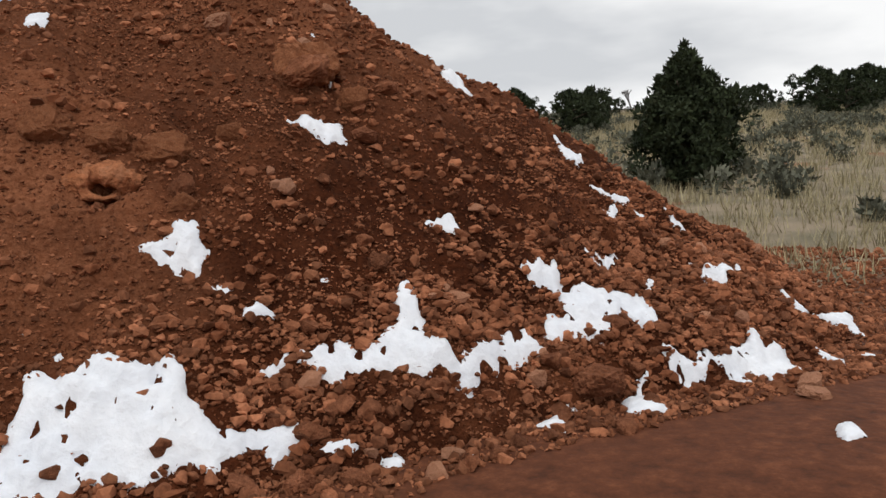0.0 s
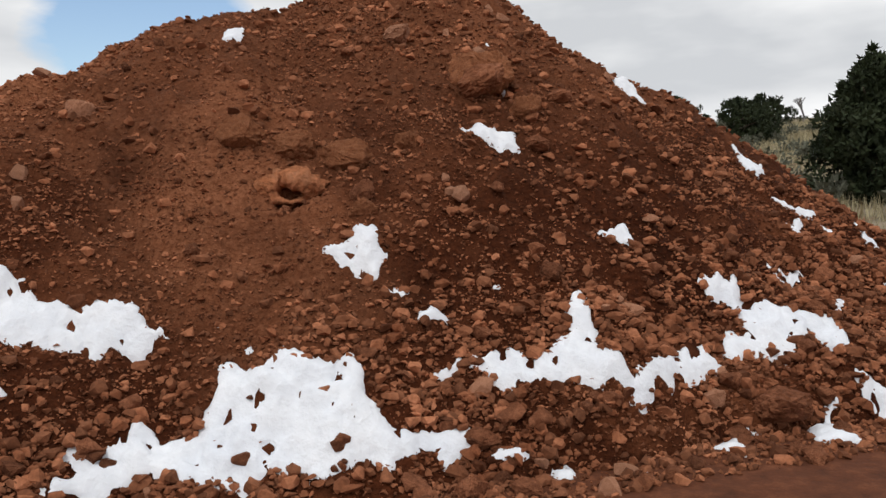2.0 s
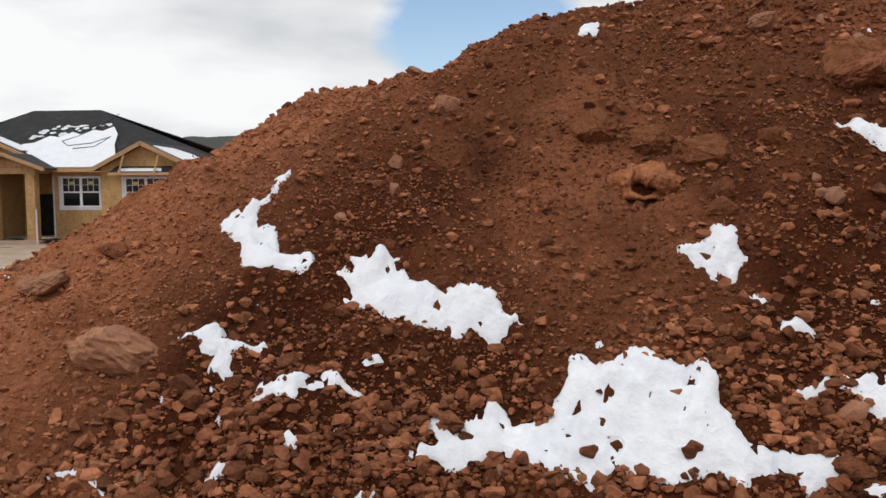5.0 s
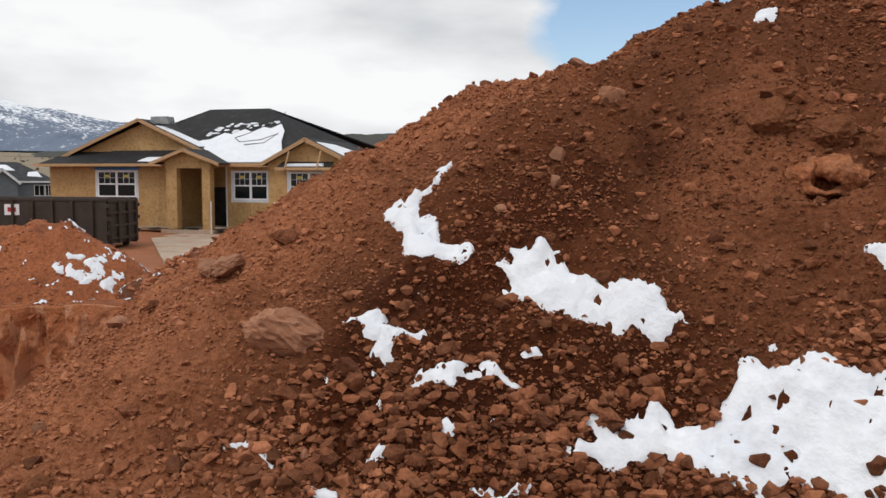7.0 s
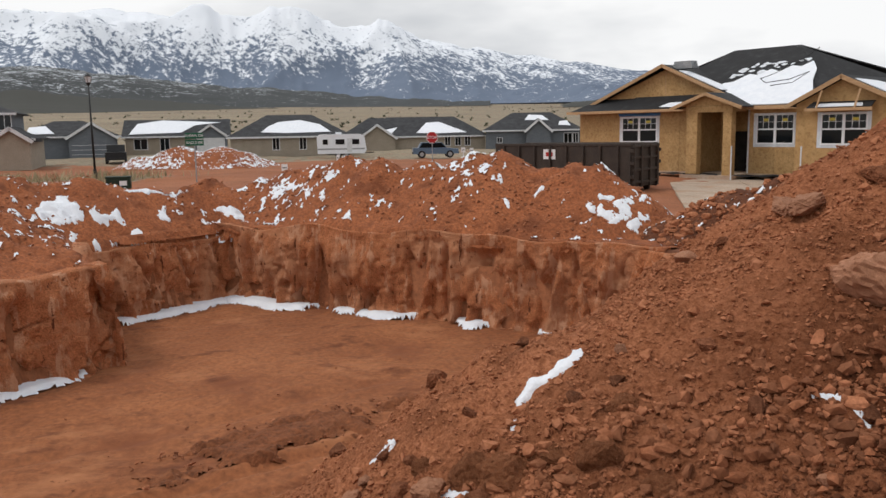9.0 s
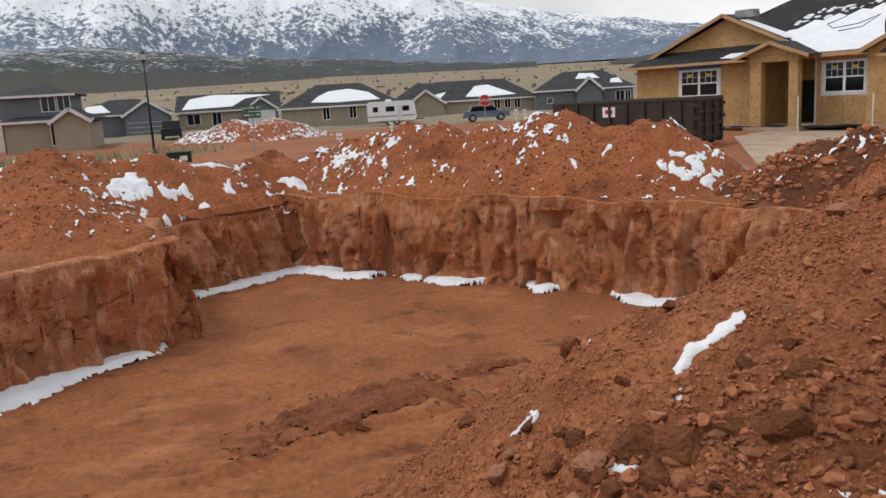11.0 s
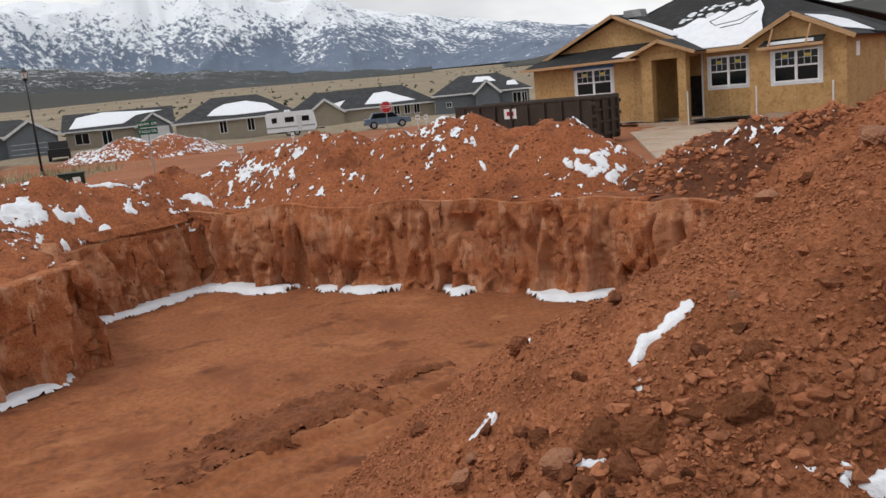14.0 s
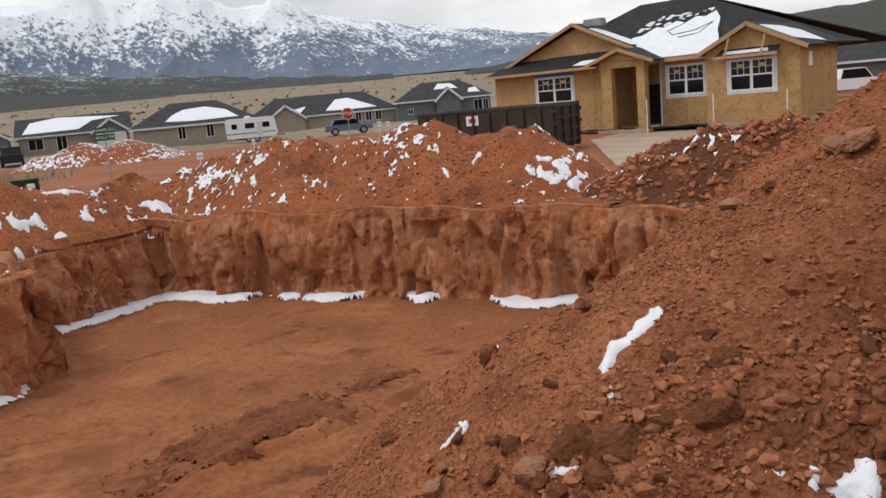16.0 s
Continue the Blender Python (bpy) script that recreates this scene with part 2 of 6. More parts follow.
MOUNDS = [
    (3.05, 7.14, 0.22, 0.49, 0.64),
    (0.89, 7.42, 1.36, 0.79, 0.41),
    (-0.08, 6.82, 2.24, 0.75, 0.50),
    (-1.58, 6.59, 3.41, 0.98, 0.37),
    (-2.69, 5.58, 2.67, 1.21, 1.18),
    (-3.76, 4.86, 2.26, 1.04, 1.19),
    (-4.05, 3.35, 1.67, 0.80, 0.19),
    (-4.14, 1.68, 0.49, 0.82, 0.79),
    (-6.03, 1.64, -0.22, 0.88, 0.57),
    (-8.14, 1.92, -1.28, 0.78, 0.43),
    (1.84, 6.95, 0.86, 0.65, 0.51),
    (-0.91, 6.38, 2.69, 1.15, 0.58),
]


def heap(mounds, x, y, k=0.12):
    z = np.array([top - sl * (np.sqrt((x - cx) ** 2 + (y - cy) ** 2 + r * r) - r) for cx, cy, top, sl, r in mounds])
    m = z.max(0)
    return m + k * np.log(np.exp((z - m) / k).sum(0))


def pile_base(x, y):
    """Heaped mounds, steeper at the eastern toe where a blade has trimmed them."""
    return heap(MOUNDS, x, y) - 0.6 * smooth(0.35, -0.35, y - 3.45 - 0.45 * x) * smooth(-0.6, 0.1, x)


def pile(x, y):
    """The dirt pile with its clods and runnels."""
    z = pile_base(x, y)
    z = z - 0.005 + 0.075 * fbm(x * 1.6, y * 1.6, 3, 11)
    n = fbm(x * 6, y * 6, 3, 21)
    z = z + 0.038 * n + 0.03 * np.maximum(fbm(x * 9, y * 9, 2, 31), 0) + 0.014 * fbm(x * 19, y * 19, 2, 34)
    d = np.hypot((x + 1.66) / 1.2, y - 4.10)
    z = z - 0.22 * np.exp(-((d / 0.09) ** 2))
    return z


def ground(x, y):
    z = land(x, y)
    d = pit_depth(x, y)
    z = np.where((x < -15) & (d > -3), z - 0.65 * smooth(-2.0, -0.8, d), z)
    return np.where(d > 0.0, np.minimum(z, PIT_FLOOR - 0.10 + 0.05 * fbm(x * 0.5, y * 0.5, 4, 5) + 0.02 * fbm(x * 3, y * 3, 3, 6)), z)


def grid_faces(mask):
    """Quads of a grid whose four corners are in the mask; indices by row."""
    ny, nx = mask.shape
    i = np.arange(ny * nx).reshape(ny, nx)
    ok = mask[:-1, :-1] & mask[1:, :-1] & mask[:-1, 1:] & mask[1:, 1:]
    return np.stack([i[:-1, :-1][ok], i[:-1, 1:][ok], i[1:, 1:][ok], i[1:, :-1][ok]], -1)


def grid_ob(name, X, Y, Z, mask, mat, parent=None, label="", smooth_shade=True):
    f = grid_faces(mask)
    used = np.unique(f)
    new_i = np.full(X.size, -1)
    new_i[used] = np.arange(len(used))
    v = np.stack([X.ravel(), Y.ravel(), Z.ravel()], -1)[used]
    return mesh_ob(name, v, new_i[f], mat, parent, label, smooth_shade)


def stops(*spans):
    out = []
    for a, b, step in spans:
        out.append(np.arange(a, b, step))
    return np.concatenate(out)


gx = np.concatenate([-np.geomspace(4200, 60, 46), stops((-59, -26, 0.5), (-26, 6, 0.2), (6, 60, 0.6)), np.geomspace(60, 1500, 24)])
gy = np.concatenate([-np.geomspace(2500, 24, 34), stops((-23.5, -9, 0.5), (-9, 12, 0.2), (12, 70, 0.5)), np.geomspace(70, 3000, 30)])
GX, GY = np.meshgrid(gx, gy)
M_GROUND = material("ground_soil", (0.24, 0.085, 0.037), (0.33, 0.125, 0.058), 0.35, 0.95, fine=9, bump=0.5, bump_dist=0.02, vary=0)


def ground_material():
    """Red soil on the building site, dry grass beyond."""
    nt = M_GROUND.node_tree
    b = nt.nodes["Principled BSDF"]
    soil = b.inputs["Base Color"].links[0].from_socket
    geo = nt.nodes.new("ShaderNodeAttribute")
    geo.attribute_name = "grassy"
    patch = ramp(nt, noise_tex(nt, 0.02, 6, 0.6), [(0.35, (0.225, 0.178, 0.125)), (0.65, (0.315, 0.252, 0.178))])
    tuft = ramp(nt, noise_tex(nt, 1.4, 5, 0.65), [(0.35, (0.55, 0.6, 0.55)), (0.6, (1.05, 1.05, 1.05))])
    grass = mix(nt, patch, tuft, 1.0, "MULTIPLY")
    wob = ramp(nt, noise_tex(nt, 0.5, 5, 0.6), [(0.3, (0, 0, 0)), (0.7, (1, 1, 1))])
    f = nt.nodes.new("ShaderNodeMath")
    f.operation = "ADD"
    nt.links.new(geo.outputs["Fac"], f.inputs[0])
    nt.links.new(wob, f.inputs[1])
    g = nt.nodes.new("ShaderNodeMapRange")
    g.inputs["From Min"].default_value, g.inputs["From Max"].default_value = 1.05, 1.3
    nt.links.new(f.outputs[0], g.inputs["Value"])
    wet = nt.nodes.new("ShaderNodeAttribute")
    wet.attribute_name = "damp"
    mud = ramp(nt, noise_tex(nt, 9, 9, 0.78), [(0.3, (0.050, 0.0145, 0.0052)), (0.52, (0.105, 0.032, 0.012)), (0.72, (0.19, 0.064, 0.027))])
    soil = mix(nt, soil, mud, wet.outputs["Fac"])
    nt.links.new(mix(nt, soil, grass, g.outputs["Result"]), b.inputs["Base Color"])


ground_material()
GZ = ground(GX, GY)
ground_ob = grid_ob("ground", GX, GY, GZ, np.ones(GX.shape, bool), M_GROUND)
tagged(ground_ob, "red soil building site with dry grassland beyond", "ground", kind="structure")


def grassy(x, y):
    """0 on the building site, 1 on the grassland."""
    hill = smooth(6.0, 9.5, y + 0.25 * x) * smooth(-8, -4, x)
    site = smooth(70, 82, -x) + smooth(60, 90, np.abs(y - 10))
    verge = 0.75 * smooth(51, 53, -x - 0.12 * y) * (1 - smooth(56, 58, -x - 0.12 * y)) * smooth(-2, -8, y)
    return np.clip(hill + site + verge, 0, 1)


at = ground_ob.data.attributes.new("grassy", "FLOAT", "POINT")
co = np.empty(len(ground_ob.data.vertices) * 3)
ground_ob.data.vertices.foreach_get("co", co)
co = co.reshape(-1, 3)
at.data.foreach_set("value", grassy(co[:, 0], co[:, 1]))
at = ground_ob.data.attributes.new("damp", "FLOAT", "POINT")
at.data.foreach_set("value", smooth(9, 5, np.hypot(co[:, 0], co[:, 1] - 3)))

# ---- pit walls ----
def pit_wall(name, a, b, top, label, lean=0.06, seed=0, ledge_out=True):
    a, b = np.array(a, float), np.array(b, float)
    n = int(np.linalg.norm(b - a) / 0.045)
    m = 64
    s, h = np.meshgrid(np.linspace(-0.05, 1.05, n), np.linspace(0, 1, m))
    d = (b - a) / np.linalg.norm(b - a)
    inward = np.array([-d[1], d[0]])
    if pit_depth(*(((a + b) / 2 + 0.4 * inward)[:, None])) < 0:
        inward = -inward
    run = s * np.linalg.norm(b - a)
    bow = run + 0.18 * fbm(run * 0.7, h * 1.3, 2, 43)
    ledge = 0.10 * fbm(run * 0.5 + seed, h * 1.5, 3, 41) + 0.07 * fbm(run * 5 + seed, h * 6, 5, 61, 0.6)
    rib = 1 - np.abs(fbm(bow * 1.5 + seed, h * 0.30, 2, 51)) * 2.2
    ledge = ledge + 0.26 * np.clip(rib, -0.3, 1) * smooth(0.98, 0.65, h)
    ledge = ledge + 0.10 * smooth(0.15, 0.05, h + 0.08 * fbm(run * 3, h * 0, 2, 63))
    groove = smooth(0.16, 0.0, np.abs(fbm(bow * 0.75 + seed * 3, h * 0.35, 2, 57)))
    ledge = ledge - 0.30 * groove * smooth(0.02, 0.3, h) * smooth(0.95, 0.65, h)
    ledge = ledge - 0.34 * smooth(0.30, 0.55, fbm(run * 2.6 + seed, h * 4.5, 2, 59)) * smooth(0.42, 0.25, h) * smooth(0.02, 0.10, h)
    crack = smooth(0.05, 0.0, np.abs(fbm(run * 1.1 + seed, h * 2.2, 3, 67)))
    ledge = ledge - 0.08 * crack
    off = 0.16 - lean * h + ledge * np.minimum(1, 6 * (1 - h) + 0.3)
    X = a[0] + d[0] * run + inward[0] * off
    Y = a[1] + d[1] * run + inward[1] * off
    zt = top + 0.12 * fbm(run * 0.6, run * 0 + seed, 3, 71)
    Z = (PIT_FLOOR - 0.1) + (zt - PIT_FLOOR + 0.1) * h
    for out, up in ((0.25, -0.02), (0.3, -0.12)) if ledge_out else ((0.3, 0.04), (0.3, -0.25)):
        X = np.vstack([X, X[-1] - inward[0] * out])
        Y = np.vstack([Y, Y[-1] - inward[1] * out])
        Z = np.vstack([Z, Z[-1] + up])
    ob = grid_ob(name, X, Y, Z, np.ones(X.shape, bool), M_PIT)
    return tagged(ob, label, "earth wall", kind="structure")


pit_wall("pit_wall_west", PIT[0], PIT[1], -1.15, "cut red earth wall of the pit with vertical digger grooves", seed=1)
pit_wall("pit_wall_northwest", PIT[1], PIT[2], -1.25, "cut red earth wall of the pit", seed=7)
pit_wall("pit_wall_southwest", PIT[10], PIT[0], -1.48, "cut pale red earth wall of the pit with old snow at its foot", seed=3, ledge_out=False)
pit_wall("pit_wall_step", PIT[9], PIT[10], -1.25, "cut red earth step of the pit", seed=5, ledge_out=False)
pit_wall("pit_wall_south", PIT[8], PIT[9], -1.25, "cut red earth wall of the pit near its south end", seed=9, ledge_out=False)

# ---- the dirt pile ----
px = np.arange(-11.5, 5.6, 0.034)
py = np.arange(-1.2, 10.5, 0.034)
PX, PY = np.meshgrid(px, py)
PZ = pile(PX, PY)
keep = PZ > ground(PX, PY) - 0.10
dirt_pile = grid_ob("dirt_pile", PX, PY, PZ, keep, M_DIRT)
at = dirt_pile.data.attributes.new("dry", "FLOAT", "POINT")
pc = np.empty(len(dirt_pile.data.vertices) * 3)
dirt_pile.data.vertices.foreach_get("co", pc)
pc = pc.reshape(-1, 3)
# Share of paler soil: west flank, centre, top and south-west foot.
PALE_W = smooth(2.8, 4.1, -pc[:, 0] + 0.25 * fbm(pc[:, 0] * 1.2, pc[:, 1] * 1.2, 3, 77))
PALE_C = smooth(1.1, 0.3, np.hypot((pc[:, 0] + 1.9) / 1.0, (pc[:, 1] - 3.9) / 0.8) + 0.25 * fbm(pc[:, 0] * 2, pc[:, 1] * 2, 3, 78))
PALE_T = 0.40 * smooth(1.2, 2.6, pc[:, 2])
PALE_S = 0.8 * smooth(2.1, 1.4, pc[:, 1]) * smooth(1.8, 2.7, -pc[:, 0])
at.data.foreach_set("value", np.clip(np.maximum(PALE_W, PALE_S) + 0.55 * PALE_C + PALE_T, 0, 1))


def pale_soil():
    """Blend a paler, grainy soil colour in by the pile's point attribute."""
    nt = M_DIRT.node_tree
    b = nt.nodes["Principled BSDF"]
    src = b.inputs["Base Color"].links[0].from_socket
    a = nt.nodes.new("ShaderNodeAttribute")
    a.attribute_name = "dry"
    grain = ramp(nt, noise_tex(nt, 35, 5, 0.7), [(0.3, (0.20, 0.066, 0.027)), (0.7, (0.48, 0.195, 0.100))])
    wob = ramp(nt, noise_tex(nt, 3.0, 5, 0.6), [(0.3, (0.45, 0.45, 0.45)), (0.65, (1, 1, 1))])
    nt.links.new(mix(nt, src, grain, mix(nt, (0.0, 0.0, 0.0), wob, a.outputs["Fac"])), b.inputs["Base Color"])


pale_soil()
tagged(dirt_pile, "tall pile of loose red dirt with stones and old snow", "dirt pile")


def surface(x, y):
    return np.maximum(pile(x, y), ground(x, y))


# stone shapes: broken lumps with flat faces and worn corners
def stone_mesh(name, seed, mat, fine=1, corners=17):
    rnd = random.Random(seed)
    bm = bmesh.new()
    for k in range(corners):
        v = Vector([rnd.gauss(0, 1) for _ in range(3)]).normalized()
        bm.verts.new(v * rnd.uniform(0.82, 1.12))
    bmesh.ops.convex_hull(bm, input=bm.verts)
    bmesh.ops.delete(bm, geom=[v for v in bm.verts if not v.link_faces], context="VERTS")
    for k in range(fine - 1):
        bmesh.ops.subdivide_edges(bm, edges=bm.edges[:], cuts=1, use_grid_fill=True, smooth=0.1)
        for v in bm.verts:
            v.co *= 1 + 0.11 * noise.noise(v.co * (2.2 + 2.5 * k) + Vector((seed * 3.1, 0, 0)))
    bmesh.ops.triangulate(bm, faces=bm.faces)
    sx, sy, sz = rnd.uniform(0.85, 1.25), rnd.uniform(0.7, 1.05), rnd.uniform(0.55, 0.85)
    for v in bm.verts:
        v.co = Vector((v.co.x * sx, v.co.y * sy, v.co.z * sz))
    me = bpy.data.meshes.new(name)
    bm.to_mesh(me)
    bm.free()
    me.materials.append(mat)
    return me


STONES = [stone_mesh("stone", k, M_STONE, 2, 15) for k in range(10)]
PALE = [stone_mesh("stone", 20 + k, M_PALE, 2, 15) for k in range(4)]


BOULDERS = [stone_mesh("stone", 40 + k, M_STONE, 4, 20) for k in range(4)]
PALE_BOULDERS = [stone_mesh("stone", 50 + k, M_PALE, 4, 20) for k in range(3)]


def stone(x, y, r, pale, rnd, parent, sink=0.25, z=None):
    big = (PALE_BOULDERS if pale else BOULDERS) if r > 0.065 else (PALE if pale else STONES)
    ob = new("stone", rnd.choice(big))
    z = float(surface(np.array([x]), np.array([y]))[0]) if z is None else z
    ob.matrix_world = pose(x, y, z + r * (0.5 - sink), rnd.uniform(-25, 25), rnd.uniform(-25, 25), rnd.uniform(0, 360)) @ Matrix.Diagonal((r, r, r, 1))
    ob.parent = parent
    return ob


STONES_EAST = [
    (-1.34, 5.35, 0.098, 1), (-0.77, 5.05, 0.136, 0), (-0.30, 5.24, 0.070, 0), (-0.42, 4.86, 0.072, 0), (-0.89, 4.39, 0.030, 1), (0.20, 4.25, 0.044, 0), (-0.32, 4.10, 0.070, 0), (0.75, 4.00, 0.124, 0), (0.43, 3.90, 0.059, 1), (1.20, 5.05, 0.072, 0), (0.81, 3.62, 0.064, 0), (1.89, 4.14, 0.082, 1), (1.83, 3.99, 0.063, 1), (-0.46, 3.50, 0.053, 0), (-0.60, 3.38, 0.066, 0), (-0.03, 3.62, 0.055, 0), (-0.61, 3.13, 0.071, 0), (-0.50, 3.26, 0.045, 0), (-0.39, 3.16, 0.059, 0), (0.00, 3.40, 0.048, 1), (-0.06, 3.19, 0.057, 1), (0.30, 3.50, 0.039, 0), (1.92, 4.82, 0.043, 0), (0.76, 4.27, 0.035, 0), (0.01, 4.13, 0.039, 1), (0.21, 4.67, 0.044, 1), (0.52, 5.59, 0.043, 0), (0.32, 4.83, 0.052, 0), (-1.14, 3.10, 0.039, 0), (-1.50, 2.99, 0.038, 0), (-0.74, 3.39, 0.038, 0), (-1.66, 4.00, 0.039, 0), (-1.29, 4.13, 0.070, 0), (0.37, 5.99, 0.057, 0), (0.95, 4.32, 0.053, 0), (1.02, 3.99, 0.050, 0), (-0.33, 3.36, 0.033, 1), (1.29, 4.86, 0.038, 0), (0.54, 3.88, 0.054, 0), (0.56, 3.82, 0.042, 0),
]
STONES_MIDDLE = [
    (-3.39, 2.18, 0.165, 1), (-2.93, 4.22, 0.089, 1), (-2.84, 3.53, 0.048, 1), (-1.98, 3.60, 0.042, 0), (-3.93, 2.59, 0.064, 0), (-4.09, 2.32, 0.089, 1), (-2.88, 2.38, 0.039, 0), (-2.99, 2.21, 0.057, 0), (-2.73, 2.56, 0.045, 0), (-3.02, 1.85, 0.040, 0), (-2.95, 1.94, 0.031, 1), (-2.89, 1.96, 0.035, 0), (-2.66, 2.20, 0.036, 0), (-2.58, 2.29, 0.032, 0), (-2.56, 2.20, 0.044, 0), (-2.63, 2.15, 0.044, 0), (-2.00, 2.84, 0.038, 0), (-0.74, 3.40, 0.044, 0), (-1.58, 2.86, 0.045, 0), (-1.13, 3.12, 0.040, 0), (-2.77, 2.07, 0.034, 0), (-1.66, 4.00, 0.041, 0), (-2.27, 4.69, 0.053, 0), (-2.26, 2.64, 0.046, 0), (-2.38, 2.48, 0.027, 0), (-2.29, 2.97, 0.030, 0), (-2.82, 2.22, 0.030, 0), (-1.93, 2.64, 0.031, 0), (-1.80, 2.72, 0.036, 0), (-0.85, 4.33, 0.036, 1), (-0.61, 3.37, 0.048, 0), (-0.48, 3.49, 0.052, 0),
]
STONES_WEST = [
    (-3.84, 0.37, 0.083, 1), (-3.78, 0.38, 0.054, 0), (-3.53, 0.52, 0.077, 0), (-4.36, 0.16, 0.040, 1), (-4.29, 0.08, 0.061, 1), (-4.09, 0.29, 0.067, 0), (-3.74, 0.27, 0.046, 1), (-3.51, 0.44, 0.031, 0), (-5.14, 0.10, 0.058, 0), (-4.92, 0.64, 0.070, 0), (-3.95, 1.30, 0.032, 1), (-4.59, 1.97, 0.057, 1), (-3.79, 1.21, 0.041, 0), (-3.78, 1.01, 0.044, 0), (-4.17, 0.64, 0.038, 0), (-4.48, 1.00, 0.037, 0), (-3.32, 0.64, 0.025, 0), (-3.60, 0.38, 0.055, 0), (-4.20, 0.36, 0.038, 0), (-3.67, 1.56, 0.042, 0), (-4.21, 2.30, 0.077, 1), (-4.33, 2.22, 0.040, 0), (-4.44, 0.27, 0.038, 0),
]
# ---- outlines of the snow patches ----
SNOW = []
SNOW.append([(-3.53, 3.46), (-3.46, 3.41), (-3.38, 3.18), (-3.37, 3.06), (-3.33, 3.04), (-3.23, 3.05), (-3.15, 2.99), (-2.97, 3.03), (-2.95, 2.94), (-3.02, 2.88), (-3.08, 2.86), (-3.14, 2.79), (-3.24, 2.79), (-3.33, 2.85), (-3.46, 2.89), (-3.53, 2.94), (-3.54, 2.99), (-3.44, 3.03), (-3.43, 3.10), (-3.43, 3.21), (-3.57, 3.42)])
SNOW.append([(-2.85, 2.98), (-2.76, 3.06), (-2.82, 3.10), (-2.77, 3.16), (-2.62, 3.26), (-2.58, 3.23), (-2.45, 3.24), (-2.36, 3.24), (-2.27, 3.31), (-2.15, 3.38), (-2.11, 3.34), (-2.03, 3.33), (-1.94, 3.30), (-2.03, 3.24), (-2.04, 3.20), (-2.15, 3.19), (-2.29, 3.09), (-2.37, 3.08), (-2.47, 3.02), (-2.56, 2.99), (-2.64, 2.97), (-2.74, 2.94), (-2.74, 2.99)])
SNOW.append([(-3.09, 2.70), (-2.98, 2.75), (-2.98, 2.73), (-3.04, 2.70)])
SNOW.append([(-3.30, 2.39), (-3.20, 2.43), (-3.15, 2.51), (-3.15, 2.55), (-3.09, 2.56), (-3.04, 2.49), (-3.01, 2.52), (-2.91, 2.61), (-2.88, 2.58), (-2.96, 2.47), (-2.92, 2.41), (-2.95, 2.36), (-3.03, 2.34), (-3.04, 2.41), (-3.12, 2.39), (-3.14, 2.43), (-3.20, 2.38)])
SNOW.append([(-2.97, 2.30), (-2.91, 2.34), (-2.89, 2.32), (-2.92, 2.28)])
SNOW.append([(-3.10, 2.13), (-3.05, 2.17), (-3.01, 2.14), (-3.04, 2.11)])
SNOW.append([(-2.90, 2.24), (-2.86, 2.31), (-2.80, 2.32), (-2.75, 2.36), (-2.80, 2.38), (-2.77, 2.44), (-2.73, 2.47), (-2.66, 2.55), (-2.62, 2.60), (-2.58, 2.61), (-2.49, 2.66), (-2.44, 2.67), (-2.38, 2.72), (-2.39, 2.64), (-2.45, 2.60), (-2.52, 2.58), (-2.58, 2.50), (-2.59, 2.45), (-2.63, 2.45), (-2.72, 2.37), (-2.79, 2.30)])
SNOW.append([(-2.58, 2.36), (-2.56, 2.41), (-2.52, 2.45), (-2.52, 2.41), (-2.51, 2.36), (-2.56, 2.32)])
SNOW.append([(-2.47, 2.50), (-2.42, 2.53), (-2.35, 2.56), (-2.33, 2.52), (-2.39, 2.51), (-2.45, 2.44), (-2.43, 2.50)])
SNOW.append([(-2.48, 2.75), (-2.45, 2.81), (-2.43, 2.86), (-2.37, 2.88), (-2.39, 2.81), (-2.43, 2.74)])
SNOW.append([(-3.18, 1.72), (-3.16, 1.78), (-3.11, 1.82), (-3.10, 1.80), (-3.02, 1.85), (-2.99, 1.82), (-3.04, 1.78), (-3.10, 1.76), (-3.14, 1.73)])
SNOW.append([(-2.74, 2.10), (-2.67, 2.16), (-2.63, 2.12), (-2.67, 2.07), (-2.70, 2.05)])
SNOW.append([(-2.84, 1.84), (-2.82, 1.90), (-2.81, 1.95), (-2.72, 1.95), (-2.70, 1.92), (-2.81, 1.82)])
SNOW.append([(-2.26, 2.79), (-2.22, 2.86), (-2.22, 2.83)])
SNOW.append([(-2.32, 2.26), (-2.28, 2.36), (-2.15, 2.46), (-2.14, 2.42), (-2.30, 2.25)])
